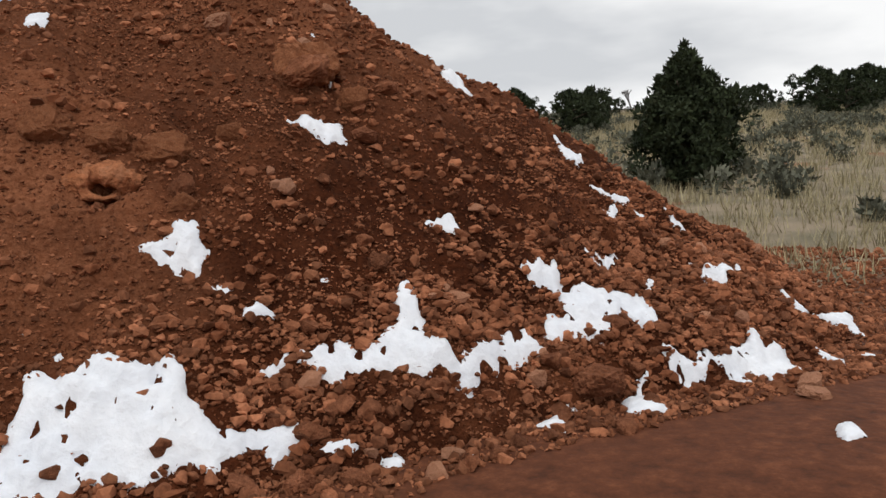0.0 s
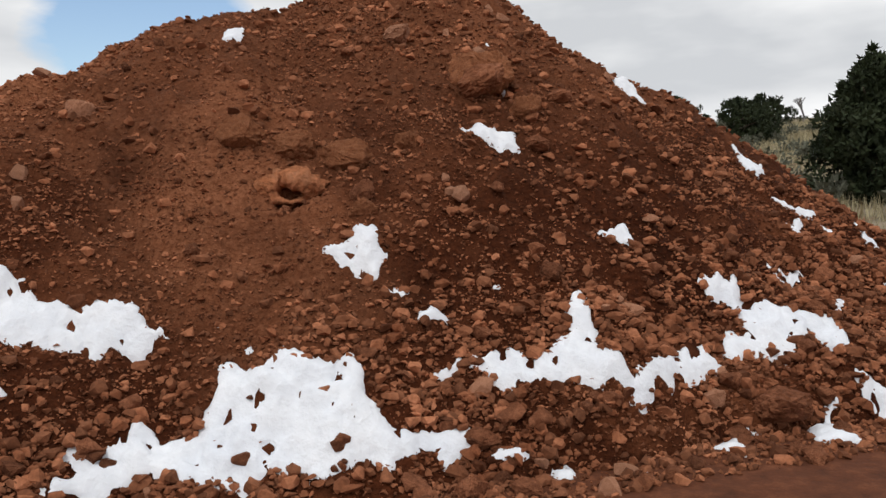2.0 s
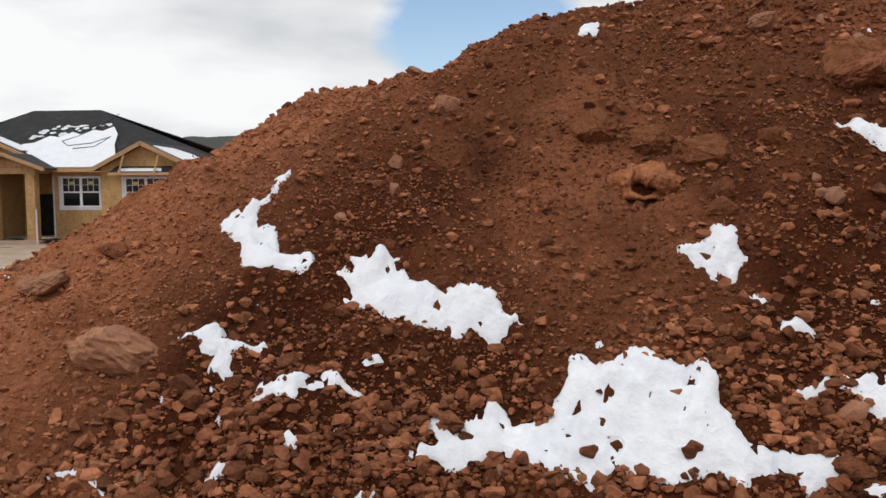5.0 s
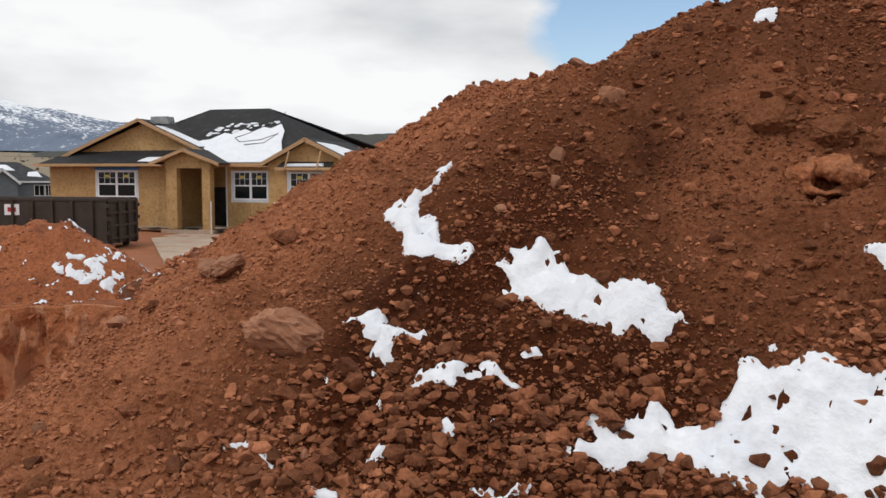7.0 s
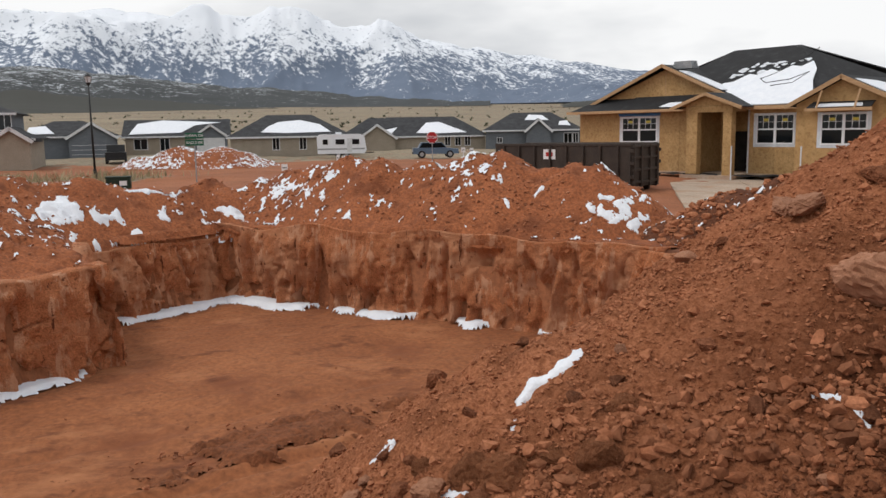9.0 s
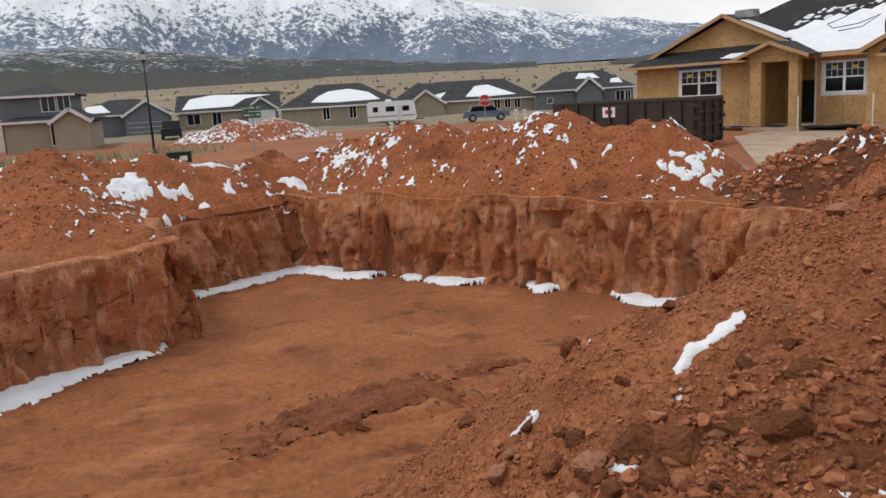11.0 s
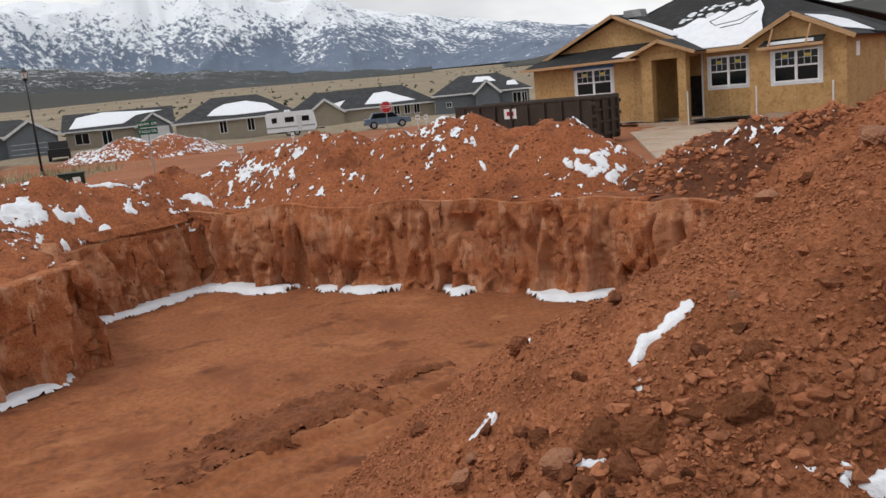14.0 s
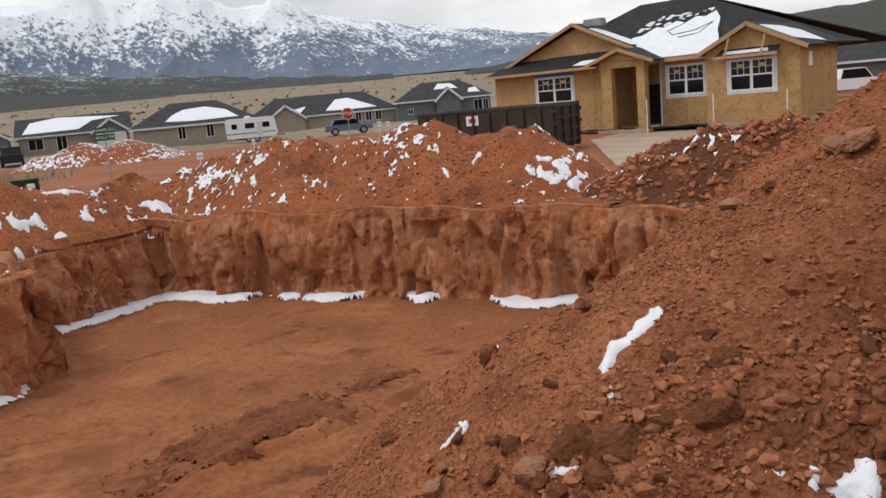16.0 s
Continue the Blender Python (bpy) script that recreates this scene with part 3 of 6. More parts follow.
SNOW.append([(-2.15, 2.60), (-2.13, 2.68), (-2.11, 2.73), (-2.18, 2.76), (-2.13, 2.82), (-2.07, 2.80), (-2.04, 2.86), (-2.02, 2.92), (-1.99, 3.01), (-1.91, 3.06), (-1.84, 3.03), (-1.74, 3.04), (-1.73, 3.10), (-1.76, 3.15), (-1.70, 3.19), (-1.73, 3.24), (-1.66, 3.30), (-1.50, 3.34), (-1.48, 3.39), (-1.40, 3.36), (-1.28, 3.35), (-1.22, 3.41), (-1.17, 3.41), (-1.10, 3.42), (-1.08, 3.35), (-1.01, 3.32), (-0.93, 3.31), (-0.88, 3.32), (-0.79, 3.39), (-0.72, 3.40), (-0.70, 3.45), (-0.67, 3.41), (-0.59, 3.38), (-0.60, 3.35), (-0.51, 3.39), (-0.41, 3.39), (-0.37, 3.36), (-0.48, 3.31), (-0.57, 3.33), (-0.64, 3.34), (-0.70, 3.23), (-0.75, 3.25), (-0.78, 3.28), (-0.86, 3.21), (-0.93, 3.12), (-1.08, 3.08), (-1.21, 2.96), (-1.25, 3.01), (-1.40, 2.96), (-1.47, 2.88), (-1.53, 2.91), (-1.72, 2.85), (-1.85, 2.85), (-1.92, 2.75), (-2.01, 2.69), (-2.09, 2.62)])
SNOW.append([(-1.40, 3.78), (-1.37, 3.83), (-1.27, 3.89), (-1.31, 3.93), (-1.17, 3.99), (-1.16, 3.94), (-1.10, 3.91), (-1.12, 3.84), (-1.12, 3.78), (-0.99, 3.81), (-0.98, 3.77), (-1.08, 3.75), (-1.14, 3.77), (-1.22, 3.78), (-1.32, 3.76)])
SNOW.append([(-0.93, 3.74), (-0.86, 3.78), (-0.74, 3.78), (-0.80, 3.73), (-0.87, 3.67), (-0.93, 3.68)])
SNOW.append([(-1.70, 3.35), (-1.62, 3.39), (-1.59, 3.38), (-1.65, 3.34)])
SNOW.append([(-1.81, 3.39), (-1.78, 3.42), (-1.73, 3.41), (-1.77, 3.39)])
SNOW.append([(-0.30, 3.39), (-0.18, 3.41), (-0.17, 3.32), (-0.28, 3.30)])
SNOW.append([(-0.60, 4.03), (-0.56, 4.06), (-0.53, 4.03), (-0.56, 4.00), (-0.60, 3.99)])
SNOW.append([(-2.96, 2.53), (-2.91, 2.62), (-2.88, 2.59), (-2.94, 2.51)])
SNOW.append([(-2.58, 2.34), (-2.57, 2.40), (-2.53, 2.45), (-2.50, 2.40), (-2.52, 2.34), (-2.57, 2.32)])
SNOW.append([(-0.86, 3.56), (-0.69, 3.65), (-0.56, 3.72), (-0.48, 3.72), (-0.36, 3.70), (-0.28, 3.74), (-0.30, 3.78), (-0.22, 3.80), (-0.26, 3.88), (-0.26, 3.93), (-0.21, 4.08), (-0.17, 4.10), (-0.15, 3.98), (-0.11, 3.92), (-0.08, 3.86), (-0.09, 3.80), (-0.06, 3.77), (0.00, 3.76), (0.05, 3.76), (0.12, 3.82), (0.17, 3.88), (0.23, 3.94), (0.33, 4.04), (0.41, 4.11), (0.42, 4.05), (0.52, 4.05), (0.49, 4.00), (0.41, 3.96), (0.33, 3.88), (0.27, 3.86), (0.25, 3.80), (0.21, 3.79), (0.12, 3.71), (0.14, 3.70), (0.02, 3.62), (0.04, 3.66), (-0.00, 3.67), (-0.11, 3.62), (-0.19, 3.63), (-0.27, 3.58), (-0.33, 3.59), (-0.38, 3.56), (-0.49, 3.58), (-0.55, 3.60), (-0.63, 3.57), (-0.59, 3.63), (-0.66, 3.62), (-0.73, 3.57), (-0.82, 3.53)])
SNOW.append([(0.47, 4.51), (0.57, 4.58), (0.65, 4.59), (0.69, 4.53), (0.82, 4.59), (0.88, 4.58), (1.02, 4.60), (1.17, 4.58), (1.19, 4.41), (1.13, 4.32), (1.04, 4.34), (1.00, 4.42), (0.93, 4.36), (0.85, 4.23), (0.78, 4.24), (0.66, 4.23), (0.57, 4.12), (0.48, 4.13), (0.54, 4.31), (0.65, 4.35), (0.62, 4.45), (0.51, 4.39), (0.45, 4.42)])
SNOW.append([(1.17, 4.24), (1.24, 4.28), (1.32, 4.28), (1.41, 4.38), (1.46, 4.35), (1.60, 4.53), (1.79, 4.69), (1.82, 4.64), (2.00, 4.71), (2.00, 4.52), (1.76, 4.31), (1.69, 4.44), (1.58, 4.22), (1.51, 4.28), (1.46, 4.31), (1.33, 4.20), (1.14, 4.11), (1.21, 4.18), (1.15, 4.20)])
SNOW.append([(0.85, 4.04), (0.96, 4.10), (1.03, 4.19), (1.07, 4.17), (1.01, 4.09), (1.07, 3.78), (0.97, 3.86), (0.86, 3.83)])
SNOW.append([(0.38, 3.74), (0.47, 3.82), (0.51, 3.88), (0.66, 3.93), (0.55, 3.80), (0.55, 3.60), (0.48, 3.69)])
SNOW.append([(1.56, 5.17), (1.67, 5.11), (2.07, 5.62), (2.04, 5.44), (1.79, 5.05), (1.60, 5.01)])
SNOW.append([(-0.10, 4.48), (-0.00, 4.61), (0.08, 4.64), (0.11, 4.57), (0.04, 4.51), (-0.04, 4.49)])
SNOW.append([(-0.99, 4.71), (-0.87, 4.77), (-0.66, 4.87), (-0.54, 4.84), (-0.50, 4.74), (-0.58, 4.68), (-0.67, 4.69), (-0.81, 4.75)])
SNOW.append([(-0.88, 5.30), (-0.77, 5.33), (-0.70, 5.33), (-0.62, 5.25), (-0.65, 5.12), (-0.69, 5.21), (-0.78, 5.25)])
SNOW.append([(0.83, 4.82), (0.95, 4.91), (1.10, 5.02), (1.06, 4.92), (0.99, 4.83)])
SNOW.append([(1.03, 5.63), (1.13, 5.72), (1.24, 5.71), (1.37, 5.74), (1.30, 5.63), (1.21, 5.65), (1.06, 5.60)])
SNOW.append([(1.08, 5.41), (1.20, 5.51), (1.22, 5.47), (1.17, 5.26), (1.12, 5.27)])
SNOW.append([(1.62, 5.90), (1.70, 5.90), (1.77, 5.85), (1.71, 5.64), (1.58, 5.57), (1.60, 5.72)])
SNOW.append([(0.84, 6.06), (0.96, 6.08), (1.08, 6.05), (1.04, 5.83), (0.95, 5.90)])
SNOW.append([(0.68, 5.69), (0.72, 5.54), (0.84, 5.60), (0.73, 5.49)])
SNOW.append([(0.03, 6.10), (0.15, 6.40), (0.30, 6.04), (0.18, 6.03)])
SNOW.append([(1.22, 4.88), (1.29, 4.92), (1.23, 4.68), (1.16, 4.68)])
SNOW.append([(2.27, 5.53), (2.39, 5.59), (2.55, 5.55), (2.52, 5.44), (2.32, 5.26), (2.30, 5.39)])
SNOW.append([(2.53, 5.51), (2.81, 5.61), (2.81, 5.33), (2.62, 5.38)])
SNOW.append([(2.15, 4.92), (2.30, 5.01), (2.33, 4.58), (2.23, 4.72)])
SNOW.append([(2.54, 4.93), (2.59, 4.85), (2.42, 4.45), (2.45, 4.65)])
SNOW.append([(-0.54, 3.50), (-0.43, 3.53), (-0.35, 3.52), (-0.48, 3.47), (-0.53, 3.47)])
SNOW.append([(-0.31, 3.39), (-0.19, 3.42), (-0.18, 3.30), (-0.29, 3.31)])
SNOW.append([(0.05, 3.42), (0.11, 3.41), (0.16, 3.26)])
SNOW.append([(1.67, 3.48), (1.78, 3.55), (1.79, 3.32), (1.65, 3.34)])
SNOW.append([(-2.43, 5.02), (-2.42, 5.15), (-2.31, 5.20), (-2.30, 5.03), (-2.38, 4.95)])
SNOW.append([(1.34, 5.62), (1.42, 5.59), (1.38, 5.51), (1.31, 5.53)])
SNOW.append([(-0.82, 5.48), (-0.74, 5.48), (-0.76, 5.43)])
SNOW.append([(-4.08, 0.82), (-4.11, 0.91), (-4.12, 1.03), (-4.08, 1.15), (-4.04, 1.16), (-4.02, 1.04), (-4.00, 0.90), (-3.96, 0.83), (-4.01, 0.81)])
SNOW.append([(-3.90, 0.75), (-3.88, 0.79), (-3.78, 0.75), (-3.81, 0.72)])
SNOW.append([(-3.19, 1.71), (-3.17, 1.75), (-3.17, 1.78), (-3.15, 1.79), (-3.12, 1.77), (-3.13, 1.73)])
SNOW.append([(-4.62, 0.12), (-4.54, 0.24), (-4.45, 0.32), (-4.42, 0.30), (-4.52, 0.20)])
SNOW.append([(-3.83, 0.43), (-3.76, 0.47), (-3.67, 0.52), (-3.64, 0.47), (-3.71, 0.42), (-3.79, 0.41)])
SNOW.append([(-3.49, 0.57), (-3.41, 0.65), (-3.39, 0.63), (-3.45, 0.56)])
SNOW.append([(-3.17, 0.94), (-3.13, 1.00), (-3.11, 0.99), (-3.14, 0.93)])
SNOW.append([(-3.09, 1.03), (-3.05, 1.15), (-3.01, 1.26), (-2.97, 1.30), (-2.91, 1.24), (-3.03, 1.03)])
SNOW.append([(-6.10, 1.11), (-6.06, 1.16), (-5.94, 1.09)])



def in_poly(x, y, pts):
    inside = np.zeros(x.shape, bool)
    dist = np.full(x.shape, 1e9)
    for (ax, ay), (bx, by) in zip(pts, pts[1:] + pts[:1]):
        hit = ((ay > y) != (by > y)) & (x < (bx - ax) * (y - ay) / (by - ay + 1e-12) + ax)
        inside ^= hit
        t = np.clip(((x - ax) * (bx - ax) + (y - ay) * (by - ay)) / ((bx - ax) ** 2 + (by - ay) ** 2 + 1e-12), 0, 1)
        dist = np.minimum(dist, np.hypot(x - ax - t * (bx - ax), y - ay - t * (by - ay)))
    return np.where(inside, dist, -dist)


rs = random.Random(3)
for x, y, r, pale in STONES_EAST + STONES_MIDDLE + STONES_WEST:
    stone(x, y, r * 1.12, pale, rs, dirt_pile)


def stony(x, y):
    """How thickly stones lie: rows at the toe, drifts on the flanks."""
    up = pile_base(x, y) - land(x, y)
    fore = 0.05 * smooth(-0.9, -0.1, up) * smooth(0.1, 0.0, up) * (x > -2.0)
    toe = np.exp(-(((up - 0.32) / 0.38) ** 2)) * (0.12 + 0.88 * smooth(-0.02, 0.12, up))
    flank = 0.35 + 0.5 * smooth(-0.1, 0.5, fbm(x * 0.7, y * 0.7, 3, 81))
    east = 0.6 * smooth(-2.5, 0.5, x)
    west = 1 - 0.62 * smooth(3.0, 4.0, -x)
    west = west * (1 - 0.45 * smooth(2.0, 1.3, y) * smooth(-2.0, -2.8, x))
    return np.clip((0.85 * toe + 0.55 * flank * (0.4 + east)) * west + fore, 0, 1)


def scatter(count, size, seed, keepfun, x0=-9.5, x1=5.0, y0=-0.8, y1=8.6, power=1.7):
    r = np.random.RandomState(seed)
    x, y = r.uniform(x0, x1, count), r.uniform(y0, y1, count)
    p = keepfun(x, y)
    ok = r.rand(count) < p
    x, y = x[ok], y[ok]
    s = size[0] * (1 / np.maximum(r.rand(len(x)), (size[0] / size[1]) ** power)) ** (1 / power)
    return x, y, s, r


def bare(x, y):
    """1 where no snow lies, little where it does."""
    d = np.full(np.shape(x), -9.0)
    for pts in SNOW:
        d = np.maximum(d, in_poly(x, y, pts))
    return np.where(d > 0.015, 0.006, 1.0)


def on_pile(x, y):
    return bare(x, y) * stony(x, y) * (pile_base(x, y) > land(x, y) - 0.7) * (pit_depth(x, y) < 2.5) * (pile_base(x, y) > PIT_FLOOR)


# a hundred and fifty middling stones as parts, the rest as joined gravel
xs, ys, ss, rr = scatter(900, (0.032, 0.058), 5, on_pile, -6.5, 3.5, 1.5, 6.2)
for x, y, s in list(zip(xs, ys, ss))[:150]:
    stone(float(x), float(y), float(s), rs.random() < 0.12, rs, dirt_pile)


def joined(name, x, y, s, r, z, shapes, mat, parent, label, sink=0.2):
    V, F, base = [], [], 0
    pick = r.randint(0, len(shapes), len(x))
    ang = r.rand(len(x)) * 6.283
    tilt = r.normal(0, 0.5, len(x))
    for k, me in enumerate(shapes):
        v = np.empty(len(me.vertices) * 3)
        me.vertices.foreach_get("co", v)
        v = v.reshape(-1, 3)
        f = np.array([p.vertices[:] for p in me.polygons])
        i = np.nonzero(pick == k)[0]
        c, sn, ct, st = (w[:, None] for w in (np.cos(ang[i]), np.sin(ang[i]), np.cos(tilt[i]), np.sin(tilt[i])))
        u = v[None, :, 1] * ct - v[None, :, 2] * st
        w = v[None, :, 1] * st + v[None, :, 2] * ct
        q = np.stack((v[None, :, 0] * c - u * sn, v[None, :, 0] * sn + u * c, w), -1) * s[i, None, None]
        q += np.stack((x[i], y[i], z[i] + s[i] * (0.5 - sink)), -1)[:, None, :]
        V.append(q.reshape(-1, 3))
        F.append((f[None] + base + np.arange(len(i))[:, None, None] * len(v)).reshape(-1, 3))
        base += len(i) * len(v)
    ob = mesh_ob(name, np.concatenate(V), np.concatenate(F), mat, parent, label)
    return tagged(ob, kind="stuff")


GRAVEL = [stone_mesh("gravel", 60 + k, M_GRAVEL, 1, 16) for k in range(14)]
RUBBLE = [stone_mesh("gravel", 100 + k, M_GRAVEL, 1, 10) for k in range(14)]
PEBBLES = [stone_mesh("pebble", 80 + k, M_GRAVEL, 1, 7) for k in range(14)]


def strewn(a, b):
    """Fine rubble lies all over the pile, in drifts."""
    d = 0.35 + 0.65 * smooth(-0.25, 0.35, fbm(a * 1.1, b * 1.1, 3, 83))
    return np.maximum(bare(a, b), 0.05) * d * (pile_base(a, b) > land(a, b) - 0.7) * np.where(pile_base(a, b) > land(a, b) - 0.1, 1, 0.25) * (pit_depth(a, b) < 2.5) * (pile_base(a, b) > PIT_FLOOR)


x, y, s, r = scatter(110000, (0.016, 0.042), 11, on_pile, power=1.9)
joined("gravel", x, y, s, r, surface(x, y), GRAVEL, M_GRAVEL, dirt_pile, "loose red stones of fist size")
x, y, s, r = scatter(200000, (0.010, 0.024), 13, lambda a, b: on_pile(a, b) * (a > -7.5), power=1.5)
joined("gravel", x, y, s, r, surface(x, y), RUBBLE, M_GRAVEL, dirt_pile, "small broken red stones")
x, y, s, r = scatter(260000, (0.005, 0.016), 12, strewn, -7.0, 3.5, -0.2, 6.0, power=1.6)
joined("grit", x, y, s, r, surface(x, y), PEBBLES, M_GRAVEL, dirt_pile, "fine red grit and clods")


# a hollow clod of hardened clay, and lumps of it that stick out of the slope
M_CLAY = add_detail(material("dry_clay", (0.25, 0.089, 0.038), (0.42, 0.168, 0.082), 5, 0.95, fine=45, bump=1.0, bump_dist=0.02, vary=0.1, fine_amount=0.5, spec=0.08), 14, (0.36, 0.165, 0.09), 0.52, 0.70)


def hollow_clod(x, y, z):
    bm = bmesh.new()
    n, m = 40, 18
    ring = []
    for i in range(n):
        a = i * 2 * math.pi / n
        row = []
        for j in range(m):
            b = j * 2 * math.pi / m
            fat = 0.050 + 0.018 * math.sin(a) + 0.016 * math.sin(2 * a + 1)
            rx, rz = 0.105 + fat * math.cos(b) * 1.2, 0.062 + fat * math.cos(b)
            p = Vector((rx * math.cos(a), -fat * 1.3 * math.sin(b), rz * math.sin(a)))
            p += Vector((noise.noise(p * 13), noise.noise(p * 13 + Vector((7, 0, 0))), noise.noise(p * 13 + Vector((0, 7, 0))))) * 0.035
            p *= 1 + 0.20 * noise.noise(p * 38) + 0.12 * noise.noise(p * 90)
            row.append(bm.verts.new(p))
        ring.append(row)
    for i in range(n):
        for j in range(m):
            bm.faces.new((ring[i][j], ring[(i + 1) % n][j], ring[(i + 1) % n][(j + 1) % m], ring[i][(j + 1) % m]))
    ob = part("hollow_clod", bm, M_CLAY, dirt_pile, "hollow clod of hardened clay", True)
    ob.matrix_world = pose(x, y, z, -22, 0, 14)


hollow_clod(-1.67, 4.10, 1.49)
CLAY = [stone_mesh("clay_lump", 130 + k, M_CLAY, 4, 30) for k in range(5)]
for k, (x, y, r) in enumerate([(-1.42, 4.36, 0.17), (-1.25, 4.06, 0.10), (-0.80, 5.22, 0.24), (-1.99, 4.24, 0.15), (-1.12, 4.58, 0.11), (-1.70, 4.30, 0.14), (-2.93, 4.30, 0.11), (-0.50, 5.10, 0.12), (-3.78, 0.56, 0.13), (-3.62, 0.66, 0.14), (-3.61, 1.17, 0.10), (-3.57, 0.84, 0.08), (-3.43, 0.98, 0.10), (-3.24, 1.13, 0.10), (-4.07, 0.41, 0.08)]):
    ob = new("clay_lump", CLAY[k % 5])
    ob.matrix_world = pose(x, y, float(surface(np.array([x]), np.array([y]))[0]) - r * 0.30, -15, 0, 67 * k) @ Matrix.Diagonal((r, r, r * 1.05, 1))
    ob.parent = dirt_pile


# ---- snow ----
def snow_patch(pts, under=None, step=0.014, thick=0.032, lie_on=None, fray=0.026, label="patch of old melting snow on the red dirt"):
    """A sheet of old snow that lies over the ground within a ragged outline."""
    under = under or (lambda a, b: np.maximum(np.maximum(pile(a, b) - 0.006, pile_base(a, b) - 0.01 + 0.075 * fbm(a * 1.6, b * 1.6, 3, 11)), ground(a, b)))
    p = np.array(pts)
    lo, hi = p.min(0) - 0.15, p.max(0) + 0.15
    X, Y = np.meshgrid(np.arange(lo[0], hi[0], step), np.arange(lo[1], hi[1], step))
    f = 0.28 / fray
    wx, wy = X + fray * fbm(X * f, Y * f, 4, 91, 0.65), Y + fray * fbm(X * f, Y * f, 4, 95, 0.65)
    lie_on = lie_on or surface
    d = in_poly(wx, wy, pts) - 0.002
    r = np.random.RandomState(len(pts) * 7 + int(abs(p[0, 0]) * 100))
    pock = np.full(X.shape, 1.0)
    for k in range(int(55 * (hi - lo).prod()) + 1):
        cx, cy = r.uniform(lo, hi)
        rad = 0.005 + 0.009 * r.rand() ** 2
        pock = np.minimum(pock, np.hypot(X - cx, Y - cy) * (1 + 0.3 * np.sin(3 * np.arctan2(Y - cy, X - cx) + k)) - rad)
    d = np.minimum(d, pock * 1.5)
    body = 0.55 * smooth(-0.004, 0.018, d) + 0.45 * smooth(0.0, 0.08, d)
    lie = lie_on(X, Y)
    lie = lie + (under(X, Y) - lie) * smooth(0.0, 0.08, d)
    Z = lie - 0.010 + (thick + 0.010) * body + 0.008 * fbm(X * 5, Y * 5, 3, 97) * body
    mask = d > -1.2 * step
    gy, gx = np.gradient(d, step)
    gl = np.maximum(np.hypot(gx, gy), 0.5)
    pull = np.where((d < 0) & mask, np.clip(-d, 0, 1.2 * step), 0) / gl
    X, Y = X + pull * gx / gl, Y + pull * gy / gl
    Z = np.where(d < 0, lie_on(X, Y) - 0.02, Z)
    if mask.sum() < 12:
        return None
    ob = grid_ob("snow_patch", X, Y, Z, mask, M_SNOW)
    return tagged(ob, label, "snow", "snow patches")



for outline in SNOW:
    snow_patch(outline)

# ---- pit floor ----
fx, fy = np.meshgrid(np.arange(-27, -3.5, 0.06), np.arange(-9, 10, 0.06))
fd = pit_depth(fx, fy)


def along(x, y):
    """Along and across the digger's track on the pit floor."""
    return -(x + 13.2) * 0.40 + y * 0.915, (x + 13.2) * 0.915 + y * 0.40


def floor_z(x, y):
    z = PIT_FLOOR + 0.05 * fbm(x * 0.5, y * 0.5, 4, 5) + 0.012 * fbm(x * 4, y * 4, 3, 6)
    u, v = along(x, y)
    loose = np.exp(-((u / 1.9) ** 2) - ((v / 0.75) ** 2))
    rut = np.exp(-(((v - 0.95) / 0.14) ** 2)) + 0.8 * np.exp(-(((v - 1.75) / 0.14) ** 2)) + 0.6 * np.exp(-(((v + 1.5) / 0.2) ** 2))
    berm = np.exp(-(((v - 0.70) / 0.10) ** 2)) + np.exp(-(((v - 1.2) / 0.10) ** 2))
    tread = np.sin(u * 26) * np.exp(-(((v + 4.2 + 0.12 * u) / 0.35) ** 2)) + np.sin(u * 26 + 1) * np.exp(-(((v + 2.4 + 0.1 * u) / 0.3) ** 2))
    run = smooth(5.0, 2.5, np.abs(u + 0.4 + 0.4 * fbm(x, y, 2, 15)))
    z = z + loose * 0.04 + (0.07 * berm * (0.6 + 0.5 * fbm(u * 3, v * 3, 2, 19)) - 0.09 * rut) * run + 0.010 * tread
    z = z + 0.035 * np.maximum(fbm(x * 2.2, y * 2.2, 3, 29), 0) * smooth(7, 3, np.hypot(u, v))
    return z + 0.006


pit_floor = grid_ob("pit_floor", fx, fy, floor_z(fx, fy), fd > 0.05, M_FLOOR)
tagged(pit_floor, "packed red earth floor of the excavated pit", "floor", kind="structure")


M_CLOD = material("pale_clods", (0.22, 0.074, 0.031), (0.40, 0.17, 0.09), 2, 0.92, fine=30, bump=0.5, bump_dist=0.01, vary=0.3, island=True)

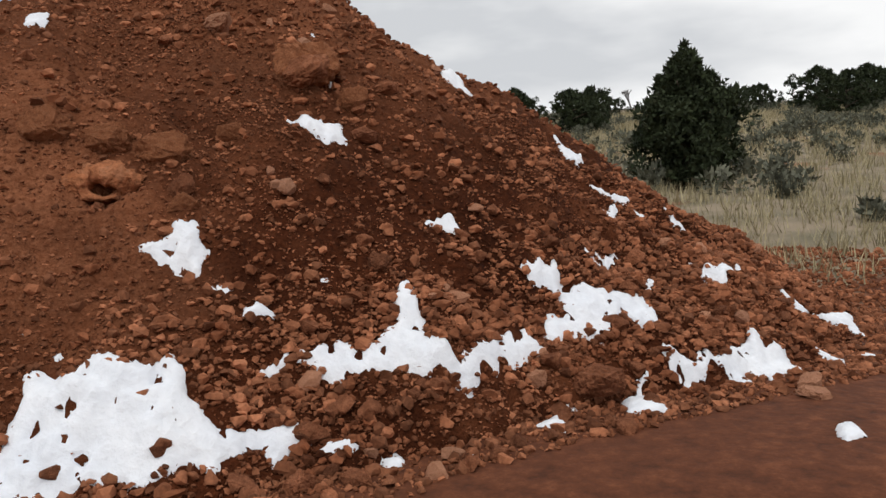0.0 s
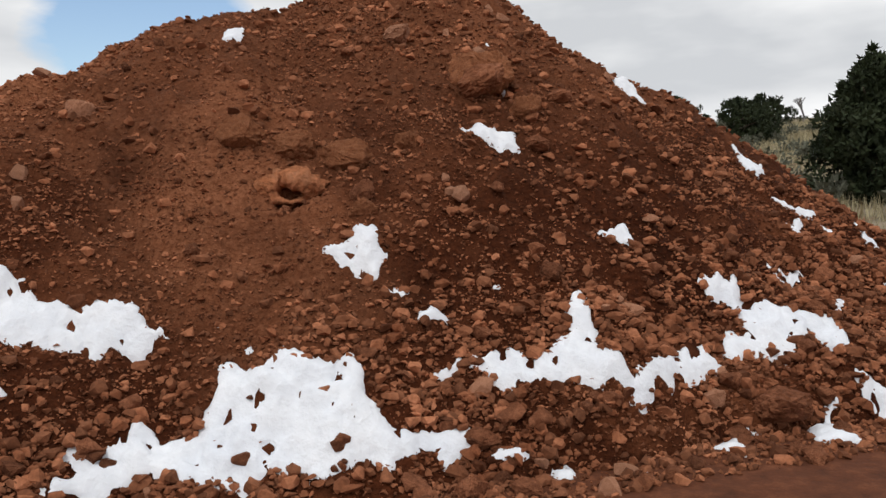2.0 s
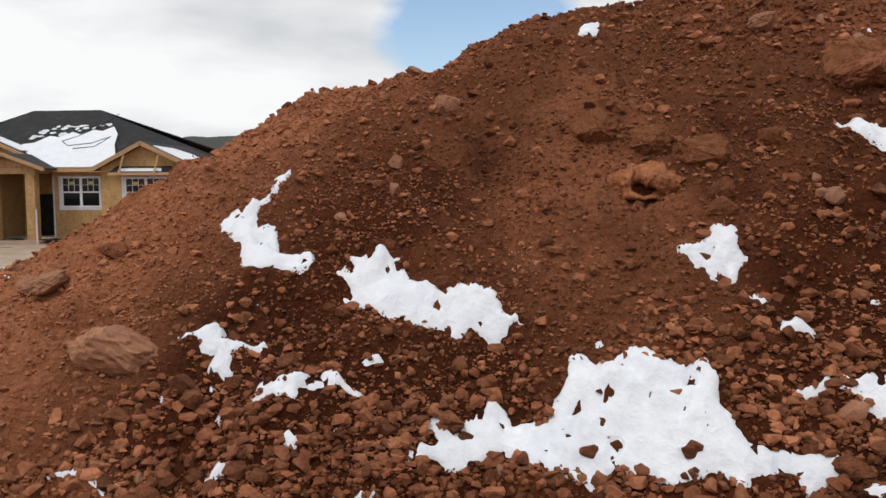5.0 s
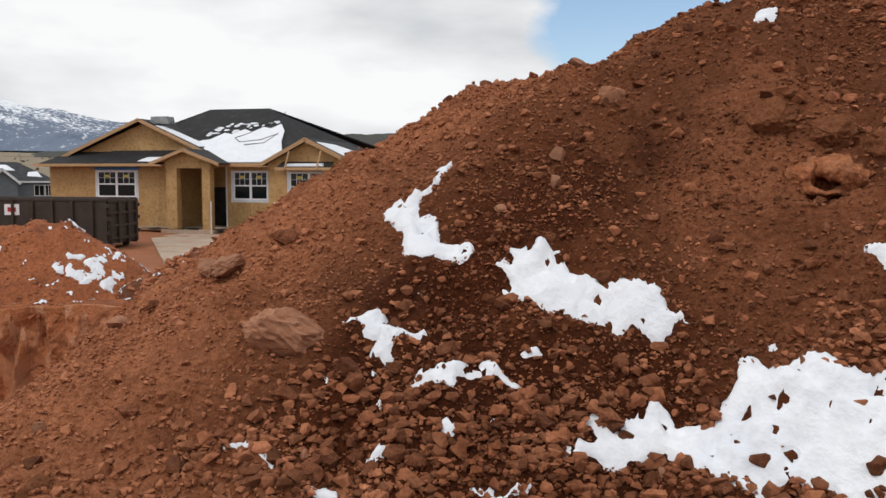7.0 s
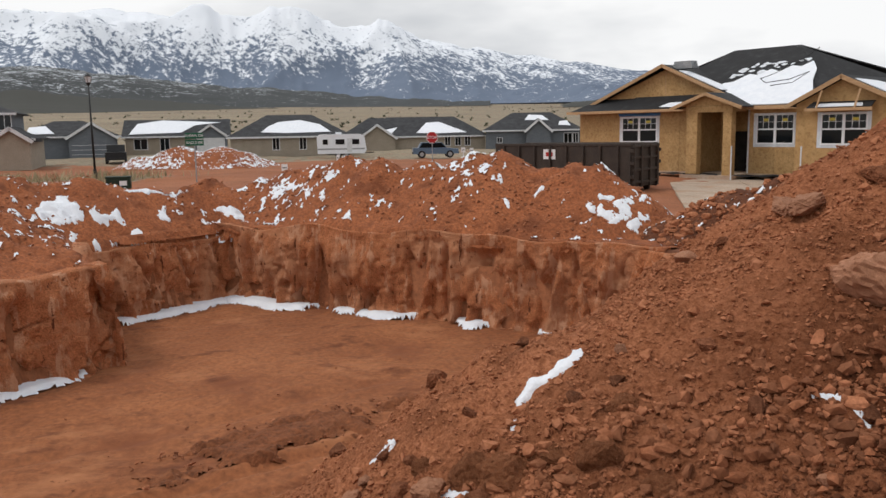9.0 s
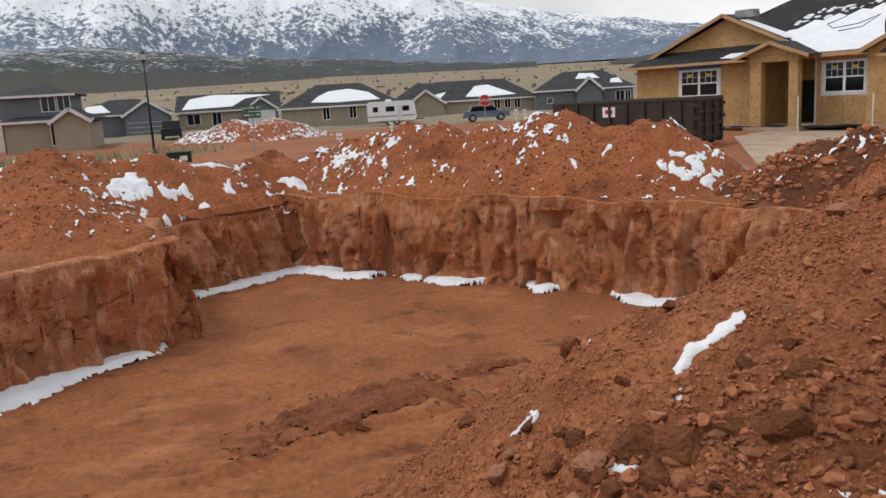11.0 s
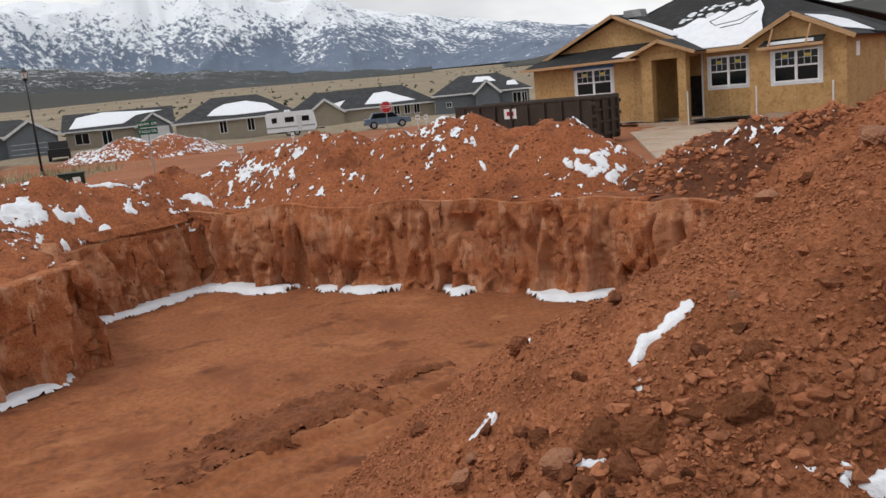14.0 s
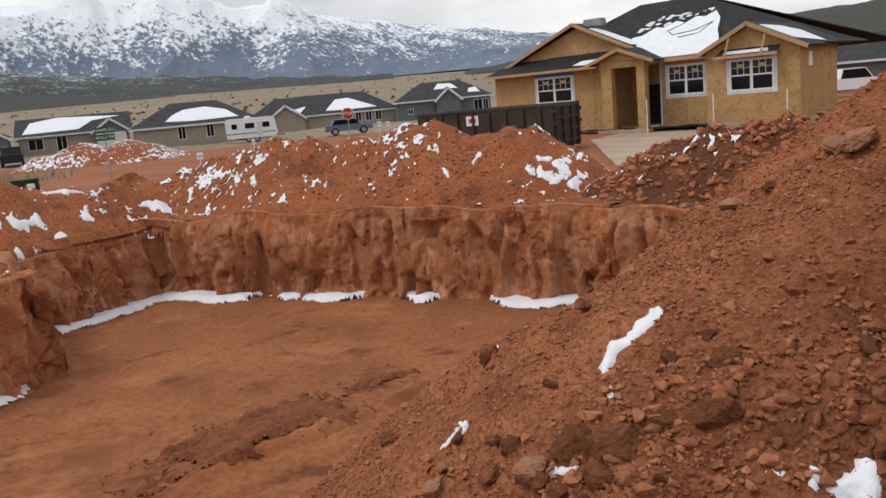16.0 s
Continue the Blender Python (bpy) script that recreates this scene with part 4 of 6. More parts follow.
# ---- spoil banks round the pit ----
def spoil_bank(mounds, x0, x1, y0, y1, label, mat, rough=0.10, step=0.07, seed=0, stones=900, snow=0.55, size=(0.02, 0.07), edge=-1.15, patches=(), drift=0.45):
    X, Y = np.meshgrid(np.arange(x0, x1, step), np.arange(y0, y1, step))

    def h(x, y):
        z = heap(mounds, x, y, 0.1) + rough * fbm(x * 1.1 + seed, y * 1.1, 4, 23) + 0.045 * fbm(x * 4, y * 4, 3, 24)
        d = pit_depth(x, y)
        z = np.minimum(z, edge + 0.9 * np.maximum(0.1 - d, 0) + 0.05 * fbm(x * 2, y * 2, 3, 25))
        z = np.where(d > -1.0, np.maximum(z, edge - 0.02), z)
        return z - 0.26 * smooth(-0.10, 0.14, d + 0.10 * fbm(x * 1.7, y * 1.7, 3, 26))

    Z = h(X, Y)
    d = pit_depth(X, Y)
    ob = grid_ob("spoil_bank", X, Y, Z, (Z > ground(X, Y) - 0.15) & (d < 0.13), mat)
    tagged(ob, label, "spoil bank")
    r = np.random.RandomState(seed + 3)
    x, y = r.uniform(x0, x1, stones), r.uniform(y0, y1, stones)
    ok = (h(x, y) > land(x, y)) & (pit_depth(x, y) < 0.0) & (r.rand(stones) < 0.25 + 0.75 * smooth(-0.1, 0.4, fbm(x * 0.6, y * 0.6, 2, 27)))
    x, y = x[ok], y[ok]
    s = r.uniform(0, 1, len(x)) ** 2 * (size[1] - size[0]) + size[0]
    joined("rubble", x, y, s, r, h(x, y), GRAVEL if mat is M_BANK_DARK else PEBBLES, M_GRAVEL if mat is M_BANK_DARK else M_CLOD, ob, "loose stones and clods on the bank")
    for pts in patches:
        snow_patch(pts, h, 0.035, 0.05, h, 0.13, "patch of old snow on the spoil bank beside the pit")
    if snow:
        fine = 0.035
        X, Y = np.meshgrid(np.arange(x0, x1, fine), np.arange(y0, y1, fine))
        n = fbm(X * 0.55 + seed, Y * 0.55, 2, 33) * drift + fbm(X * 5.5 + seed, Y * 5.5, 4, 35, 0.7) * 0.55 - snow
        Z = h(X, Y)
        ok = (Z > land(X, Y)) & (pit_depth(X, Y) < -0.15)
        n = np.where(ok, n, -1)
        ZS = Z - 0.02 + 0.06 * np.sqrt(np.clip(n / 0.12, 0, 1))
        sn = grid_ob("snow_flecks", X, Y, ZS, n > -0.02, M_SNOW)
        tagged(sn, "flecks of old snow caught on the red spoil bank", "snow", kind="stuff")
    return ob


M_BANK = add_detail(material("bank_soil", (0.27, 0.085, 0.033), (0.40, 0.137, 0.057), 0.7, 0.95, fine=14, bump=1.0, bump_dist=0.05, vary=0, fine_amount=0.5), 1.4, (0.17, 0.052, 0.021), 0.50, 0.66)
M_BANK_DARK = add_detail(material("damp_soil", (0.085, 0.029, 0.013), (0.16, 0.056, 0.026), 0.8, 0.95, fine=12, bump=1.0, bump_dist=0.05, vary=0, fine_amount=0.5), 1.6, (0.22, 0.09, 0.048), 0.55, 0.75)
WEST_CREST = [(-28.9, -1.9, -0.05), (-27.5, -0.2, -0.05), (-26.7, 0.7, 0.25), (-26.0, 1.5, 0.38), (-25.2, 2.45, 0.64), (-24.4, 3.3, 0.68), (-23.5, 4.4, 0.52), (-22.45, 5.6, 0.78), (-22.0, 6.15, 0.86), (-21.1, 7.2, 0.38), (-20.65, 7.65, 0.50), (-20.2, 8.15, 0.38), (-19.6, 8.85, -0.25)]
SOUTH_CREST = [(-23.2, -7.4, 0.70), (-23.7, -6.5, 0.36), (-24.2, -5.6, 0.24), (-24.6, -5.0, 0.34), (-25.0, -4.3, 0.02), (-25.4, -3.6, 0.02), (-26.1, -2.4, -0.12), (-27.2, -1.4, -0.2)]
DARK_CREST = [(-18.0, 9.1, -0.80), (-17.5, 9.7, -0.40), (-17.0, 10.3, 0.02), (-16.4, 10.9, 0.18), (-15.9, 11.5, 0.24), (-15.4, 12.1, 0.30), (-14.6, 12.9, 0.35)]
WEST_SNOW = [
    [(-24.73, -0.21), (-24.38, 0.12), (-24.40, 0.26), (-24.11, 0.21), (-24.38, -0.09)],
    [(-26.12, -0.05), (-25.73, 0.52), (-25.50, 0.54), (-25.85, 0.09)],
    [(-18.76, 7.50), (-18.92, 7.61), (-19.10, 7.64), (-19.08, 7.41), (-18.90, 7.30)],
    [(-18.85, 7.95), (-18.96, 8.11), (-19.13, 8.11), (-19.16, 7.83), (-18.96, 7.81)],
    [(-18.87, 8.40), (-18.91, 8.55), (-19.05, 8.55), (-19.07, 8.28), (-18.92, 8.30)],
    [(-18.48, 8.60), (-18.56, 8.87), (-18.73, 8.68), (-18.75, 8.46), (-18.55, 8.35)],
    [(-18.23, 8.30), (-18.36, 8.56), (-18.56, 8.38), (-18.54, 8.17), (-18.36, 8.11)],
    [(-18.46, 7.90), (-18.56, 8.14), (-18.70, 8.05), (-18.75, 7.79), (-18.55, 7.65)],
    [(-18.58, 7.70), (-18.72, 7.85), (-18.88, 7.78), (-18.90, 7.61), (-18.69, 7.55)],
    [(-18.61, 8.15), (-18.76, 8.33), (-18.93, 8.27), (-18.89, 8.07), (-18.76, 7.90)],
    [(-20.31, 5.60), (-20.33, 5.79), (-20.09, 5.87), (-20.09, 5.69)],
    [(-20.24, 6.38), (-20.25, 6.66), (-20.06, 6.67), (-20.14, 6.43)],
    [(-18.94, 6.72), (-18.87, 6.99), (-18.84, 6.97), (-18.88, 6.75)],
    [(-18.67, 7.19), (-18.62, 7.54), (-18.52, 7.46), (-18.59, 7.23)],
]
SOUTH_SNOW = [
    [(-23.08, -4.55), (-23.33, -4.30), (-23.81, -3.93), (-23.58, -3.75), (-23.31, -4.07), (-22.97, -4.29)],
    [(-23.34, -3.65), (-23.62, -3.34), (-23.26, -3.24), (-22.94, -3.53), (-22.82, -3.64)],
    [(-23.45, -3.04), (-23.75, -2.76), (-23.90, -2.63), (-24.04, -2.49), (-23.93, -2.59), (-23.64, -2.87)],
    [(-25.64, -1.65), (-25.85, -1.39), (-25.84, -1.01), (-25.51, -0.67), (-25.07, -0.64), (-25.26, -1.14), (-25.52, -1.53)],
    [(-25.12, -1.83), (-25.30, -1.46), (-25.12, -1.45), (-24.63, -1.91), (-24.77, -1.79)],
    [(-24.33, -2.21), (-25.11, -1.44), (-24.75, -1.02), (-24.67, -0.91), (-24.83, -1.11), (-25.02, -1.55)],
    [(-22.36, -4.45), (-22.45, -4.34), (-22.25, -4.20), (-22.10, -4.35)],
    [(-24.63, -3.13), (-24.91, -2.83), (-24.41, -2.67), (-24.20, -2.89), (-24.38, -3.09)],
    [(-22.82, -4.08), (-22.76, -3.71), (-22.73, -3.74), (-22.53, -3.99)],
    [(-24.93, -2.61), (-25.23, -2.30), (-25.05, -2.35), (-24.81, -2.57)],
    [(-24.67, -0.94), (-24.53, -0.77), (-24.55, -0.78), (-24.68, -0.92)],
    [(-24.74, -4.06), (-25.92, -2.23), (-25.46, -2.69), (-25.06, -3.29), (-24.71, -3.79)],
    [(-22.97, -5.70), (-23.51, -5.47), (-23.80, -5.06), (-23.43, -5.15), (-23.08, -4.73), (-22.64, -4.68), (-22.44, -4.99), (-22.45, -5.20), (-22.04, -5.43), (-22.24, -5.60)],
    [(-22.17, -5.00), (-22.41, -4.77), (-21.31, -4.56), (-21.93, -4.81)],
]
spoil_bank([(x, y, z, 0.82, 0.3) for x, y, z in WEST_CREST], -31.5, -16.5, -4, 12, "long bank of red spoil beside the pit, flecked with snow", M_BANK, seed=2, stones=14000, snow=0.48, patches=WEST_SNOW)
spoil_bank([(x, y, z, 0.72, 0.3) for x, y, z in SOUTH_CREST] + [(-20.5, -6.8, -0.5, 0.45, 0.6), (-22.0, -7.2, 0.1, 0.55, 0.5)], -30, -15.5, -12, -0.6, "low bank of red spoil south of the pit, half snowy", M_BANK, seed=9, stones=7000, snow=0.50, edge=-1.42, patches=SOUTH_SNOW)
spoil_bank([(x, y, z, 0.80, 0.3) for x, y, z in DARK_CREST], -20.5, -11.5, 8.0, 15.5, "dark stony heap of spoil by the driveway", M_BANK_DARK, seed=14, stones=9000, snow=0.66, size=(0.03, 0.13), edge=-1.2)


M_TURNED = add_detail(material("turned_soil", (0.15, 0.050, 0.020), (0.24, 0.083, 0.034), 2.5, 0.95, fine=14, bump=1.0, bump_dist=0.04, vary=0, fine_amount=0.5), 3.0, (0.27, 0.10, 0.042), 0.55, 0.75)


# loose damp soil turned up on the pit floor
def loose_soil():
    X, Y = np.meshgrid(np.arange(-17, -10, 0.05), np.arange(-4, 3, 0.05))
    u, v = along(X, Y)
    shape = 1 - np.sqrt((u / 2.3) ** 2 + ((v - 0.1) / 0.8) ** 2) + 0.5 * fbm(X * 1.6, Y * 1.6, 5, 17, 0.6)
    rut = np.exp(-(((v + 0.35 + 0.06 * u) / 0.10) ** 2))
    Z = floor_z(X, Y) - 0.02 + np.clip(shape, 0, 0.5) * 0.26 + 0.03 * fbm(X * 7, Y * 7, 3, 18) * (shape > 0) - 0.09 * rut
    ob = grid_ob("loose_soil", X, Y, Z, shape > 0, M_TURNED)
    tagged(ob, "low heap of damp loose soil on the pit floor", "soil heap")
    r = np.random.RandomState(5)
    x, y = r.uniform(-17, -9, 2600), r.uniform(-5, 5, 2600)
    ok = (pit_depth(x, y) > 0.8) & (r.rand(2600) < np.where(np.hypot(along(x, y)[0] / 2.6, along(x, y)[1] / 0.9) < 1, 0.85, 0.03))
    x, y = x[ok], y[ok]
    joined("broken_earth", x, y, r.uniform(0.012, 0.055, len(x)), r, floor_z(x, y) + 0.03, PEBBLES, M_CLOD, ob, "broken clods of red earth")


loose_soil()


# snow that lies along the feet of the pit walls
def foot_snow(a, b, w, seed, gaps=0.0):
    a, b = np.array(a, float), np.array(b, float)
    d = (b - a) / np.linalg.norm(b - a)
    n = np.array([-d[1], d[0]])
    if pit_depth(*(((a + b) / 2 + 0.4 * n)[:, None])) < 0:
        n = -n
    L = np.linalg.norm(b - a)
    s, q = np.meshgrid(np.arange(0, L, 0.06), np.arange(0, 1.5, 0.04))
    edge = w * (1 + 0.6 * fbm(s * 0.9 + seed, s * 0, 3, 45)) + 0.06 * fbm(s * 5, q * 5, 2, 46)
    if gaps:
        edge = edge * smooth(gaps - 0.15, gaps + 0.15, fbm(s * 0.55 + seed, s * 0 + 3, 2, 47))
    ends = smooth(0.0, 0.7, s + 0.2 * fbm(q * 4, s * 2, 2, 48)) * smooth(L, L - 0.7, s + 0.2 * fbm(q * 4, s * 2, 2, 49))
    edge = edge * ends - 0.45 * (1 - ends) + 0.10 * fbm(s * 2.2 + seed, q, 3, 50)
    body = (edge - (q - 0.35)) / 0.2
    X, Y = a[0] + d[0] * s + n[0] * (q + 0.1), a[1] + d[1] * s + n[1] * (q + 0.1)
    Z = floor_z(X, Y) - 0.03 + 0.16 * np.sqrt(np.clip(body, 0, 1)) * smooth(1.4, 0.4, q)
    ob = grid_ob("snow_drift", X, Y, Z, (body > -0.05) & (edge > -0.3), M_SNOW)
    tagged(ob, "strip of old snow along the foot of the pit wall", "snow", "snow drifts")


foot_snow(PIT[10], PIT[0], 0.30, 1)
foot_snow(PIT[0], (-22.6, 1.5), 0.26, 5)
foot_snow((-22.6, 1.45), (-20.6, 3.75), 0.24, 8)
foot_snow((-20.2, 4.2), (-19.1, 5.5), 0.20, 9)
foot_snow((-18.7, 5.9), (-16.6, 8.3), 0.26, 4)
foot_snow(PIT[8], PIT[9], 0.26, 12)

# ---- building materials ----
M_OSB = add_detail(material("strand_board", (0.39, 0.228, 0.092), (0.51, 0.325, 0.15), 2.0, 0.8, fine=22, bump=0.2, bump_dist=0.003, vary=0.05, fine_amount=0.3), 7, (0.27, 0.155, 0.062), 0.5, 0.7)
M_TIMBER = material("new_timber", (0.42, 0.25, 0.13), (0.52, 0.335, 0.185), 2, 0.75, fine=30, bump=0.1, vary=0.1, stretch=(1, 1, 6))
M_FELT = add_detail(material("black_felt", (0.012, 0.012, 0.013), (0.022, 0.022, 0.024), 2, 0.75, fine=30, bump=0.2, vary=0), 2, (0.045, 0.045, 0.048), 0.55, 0.8)
M_SHINGLE = material("dark_shingle", (0.030, 0.031, 0.034), (0.060, 0.061, 0.066), 1.5, 0.9, fine=14, bump=0.4, bump_dist=0.02, vary=0)
M_WHITE = material("white_vinyl", (0.72, 0.74, 0.78), (0.80, 0.81, 0.84), 3, 0.5, fine=20, bump=0.05, vary=0, fine_amount=0.08)
M_WRAP = material("white_flashing", (0.55, 0.58, 0.63), (0.68, 0.71, 0.75), 5, 0.6, fine=20, bump=0.2, vary=0, fine_amount=0.15)
M_TAPE = material("blue_tape", (0.05, 0.16, 0.42), (0.07, 0.22, 0.52), 3, 0.6, fine=20, bump=0.1, vary=0)
M_DOORWAY_SHADE = material("doorway_shade", (0.012, 0.011, 0.010), (0.03, 0.026, 0.022), 2, 0.9, fine=20, bump=0, vary=0)
M_STEEL = add_detail(material("painted_steel_brown", (0.035, 0.026, 0.022), (0.060, 0.045, 0.036), 2, 0.6, fine=18, bump=0.2, vary=0, metal=0.0), 3, (0.12, 0.055, 0.03), 0.62, 0.8)
M_CONC = add_detail(material("dusty_concrete", (0.36, 0.27, 0.20), (0.47, 0.37, 0.29), 0.8, 0.9, fine=16, bump=0.2, vary=0), 0.7, (0.36, 0.19, 0.11), 0.5, 0.75)
M_BEIGE = material("beige_stucco", (0.30, 0.255, 0.20), (0.36, 0.31, 0.25), 1.5, 0.9, fine=20, bump=0.1, vary=0.05)
M_GREY = material("grey_siding", (0.12, 0.135, 0.155), (0.165, 0.18, 0.20), 1.5, 0.85, fine=20, bump=0.1, vary=0.05, stretch=(1, 1, 5))
M_TRIM = material("white_trim", (0.62, 0.63, 0.65), (0.70, 0.71, 0.72), 3, 0.6, fine=20, bump=0, vary=0)
M_BLACKPAINT = material("black_paint", (0.012, 0.012, 0.013), (0.02, 0.02, 0.022), 3, 0.45, fine=20, bump=0.05, vary=0)
M_GREEN = material("green_enamel", (0.01, 0.10, 0.055), (0.015, 0.13, 0.07), 3, 0.4, fine=20, bump=0, vary=0)
M_RED = material("red_enamel", (0.42, 0.02, 0.025), (0.50, 0.03, 0.03), 3, 0.4, fine=20, bump=0, vary=0)
M_LETTER = material("reflective_white", (0.75, 0.76, 0.78), (0.8, 0.81, 0.82), 3, 0.5, fine=20, bump=0, vary=0, fine_amount=0.05)
M_GALV = material("galvanised_steel", (0.30, 0.31, 0.32), (0.42, 0.43, 0.44), 4, 0.45, metal=0.8, fine=20, bump=0.1, vary=0)
M_TYRE = material("tyre_rubber", (0.015, 0.015, 0.015), (0.03, 0.03, 0.03), 4, 0.85, fine=30, bump=0.1, vary=0)


def glass_material():
    m = bpy.data.materials.new("window_glass")
    m.use_nodes = True
    b = m.node_tree.nodes["Principled BSDF"]
    b.inputs["Base Color"].default_value = (0.008, 0.010, 0.012, 1)
    b.inputs["Roughness"].default_value = 0.06
    b.inputs["Specular IOR Level"].default_value = 0.3
    return m


M_GLASS = glass_material()


# ---- the house under construction ----
HX, HY, HZ = -42.0, 20.2, -1.0
HOUSE = empty("unfinished_house", pose(HX, HY, 0, 0, 0, 28), "unfinished house in bare strand board, snow on black roof", "house")


def wall_run(parent, u0, u1, v, z0, z1, holes=(), mat=None, thick=0.16, name="wall"):
    """A front wall at depth v made of strand board sheets round its openings; holes as u0, u1, z0, z1."""
    mat = mat or M_OSB
    cuts = sorted({u0, u1, *[h[0] for h in holes], *[h[1] for h in holes]})
    for a, b in zip(cuts, cuts[1:]):
        mid = (a + b) / 2
        hs = [h for h in holes if h[0] < mid < h[1]]
        spans = [(z0, z1)] if not hs else [(z0, hs[0][2]), (hs[0][3], z1)]
        for lo, hi in spans:
            if hi - lo > 0.02:
                n = max(1, round((b - a) / 1.22))
                for i in range(n):
                    g = 0.006 if n > 1 else 0
                    boxed(name, a + (b - a) * i / n + g, a + (b - a) * (i + 1) / n - g, v, v + thick, lo, hi, mat, parent)


def double_window(parent, u0, u1, v, z0, z1):
    """Two sashes with grids above, wrapped in white flashing."""
    w = boxed("window", u0, u1, v - 0.012, v + 0.02, z0, z0 + 0.13, M_WRAP, parent, label="new white vinyl window with flashing round it")
    boxed("flashing", u0, u0 + 0.15, v - 0.012, v + 0.02, z0 + 0.13, z1, M_WRAP, w)
    boxed("flashing", u1 - 0.15, u1, v - 0.012, v + 0.02, z0 + 0.13, z1, M_WRAP, w)
    boxed("flashing", u0 + 0.15, u1 - 0.15, v - 0.012, v + 0.02, z1 - 0.05, z1, M_WRAP, w)
    a, b, lo, hi = u0 + 0.15, u1 - 0.15, z0 + 0.13, z1 - 0.05
    mid = (a + b) / 2
    for p, q in ((a, mid), (mid, b)):
        f = bmesh.new()
        box(f, p, p + 0.06, v - 0.03, v + 0.05, lo, hi)
        box(f, q - 0.06, q, v - 0.03, v + 0.05, lo, hi)
        box(f, p + 0.06, q - 0.06, v - 0.03, v + 0.05, lo, lo + 0.07)
        box(f, p + 0.06, q - 0.06, v - 0.03, v + 0.05, hi - 0.06, hi)
        box(f, p + 0.06, q - 0.06, v - 0.03, v + 0.05, (lo + hi) / 2 - 0.035, (lo + hi) / 2 + 0.035)
        part("sash", f, M_WHITE, w)
        g = boxed("pane", p + 0.06, q - 0.06, v + 0.01, v + 0.02, lo + 0.07, hi - 0.06, M_GLASS, w)
        g.visible_shadow = False
        mb = bmesh.new()
        for i in (1, 2):
            x = p + 0.06 + (q - p - 0.12) * i / 3
            box(mb, x - 0.009, x + 0.009, v - 0.012, v + 0.008, (lo + hi) / 2 + 0.035, hi - 0.06)
        zc = (lo + hi) / 2 + 0.035 + (hi - 0.06 - (lo + hi) / 2 - 0.035) / 2
        box(mb, p + 0.06, q - 0.06, v - 0.012, v + 0.008, zc - 0.009, zc + 0.009)
        part("muntin", mb, M_WHITE, w)
        boxed("sticker", (p + q) / 2 - 0.14, (p + q) / 2 + 0.14, v - 0.002, v + 0.006, zc + 0.03, zc + 0.16, M_STICKER, w, label="yellow paper sticker")


M_STICKER = material("yellow_sticker", (0.55, 0.45, 0.06), (0.65, 0.55, 0.10), 9, 0.6, fine=40, bump=0, vary=0.1)


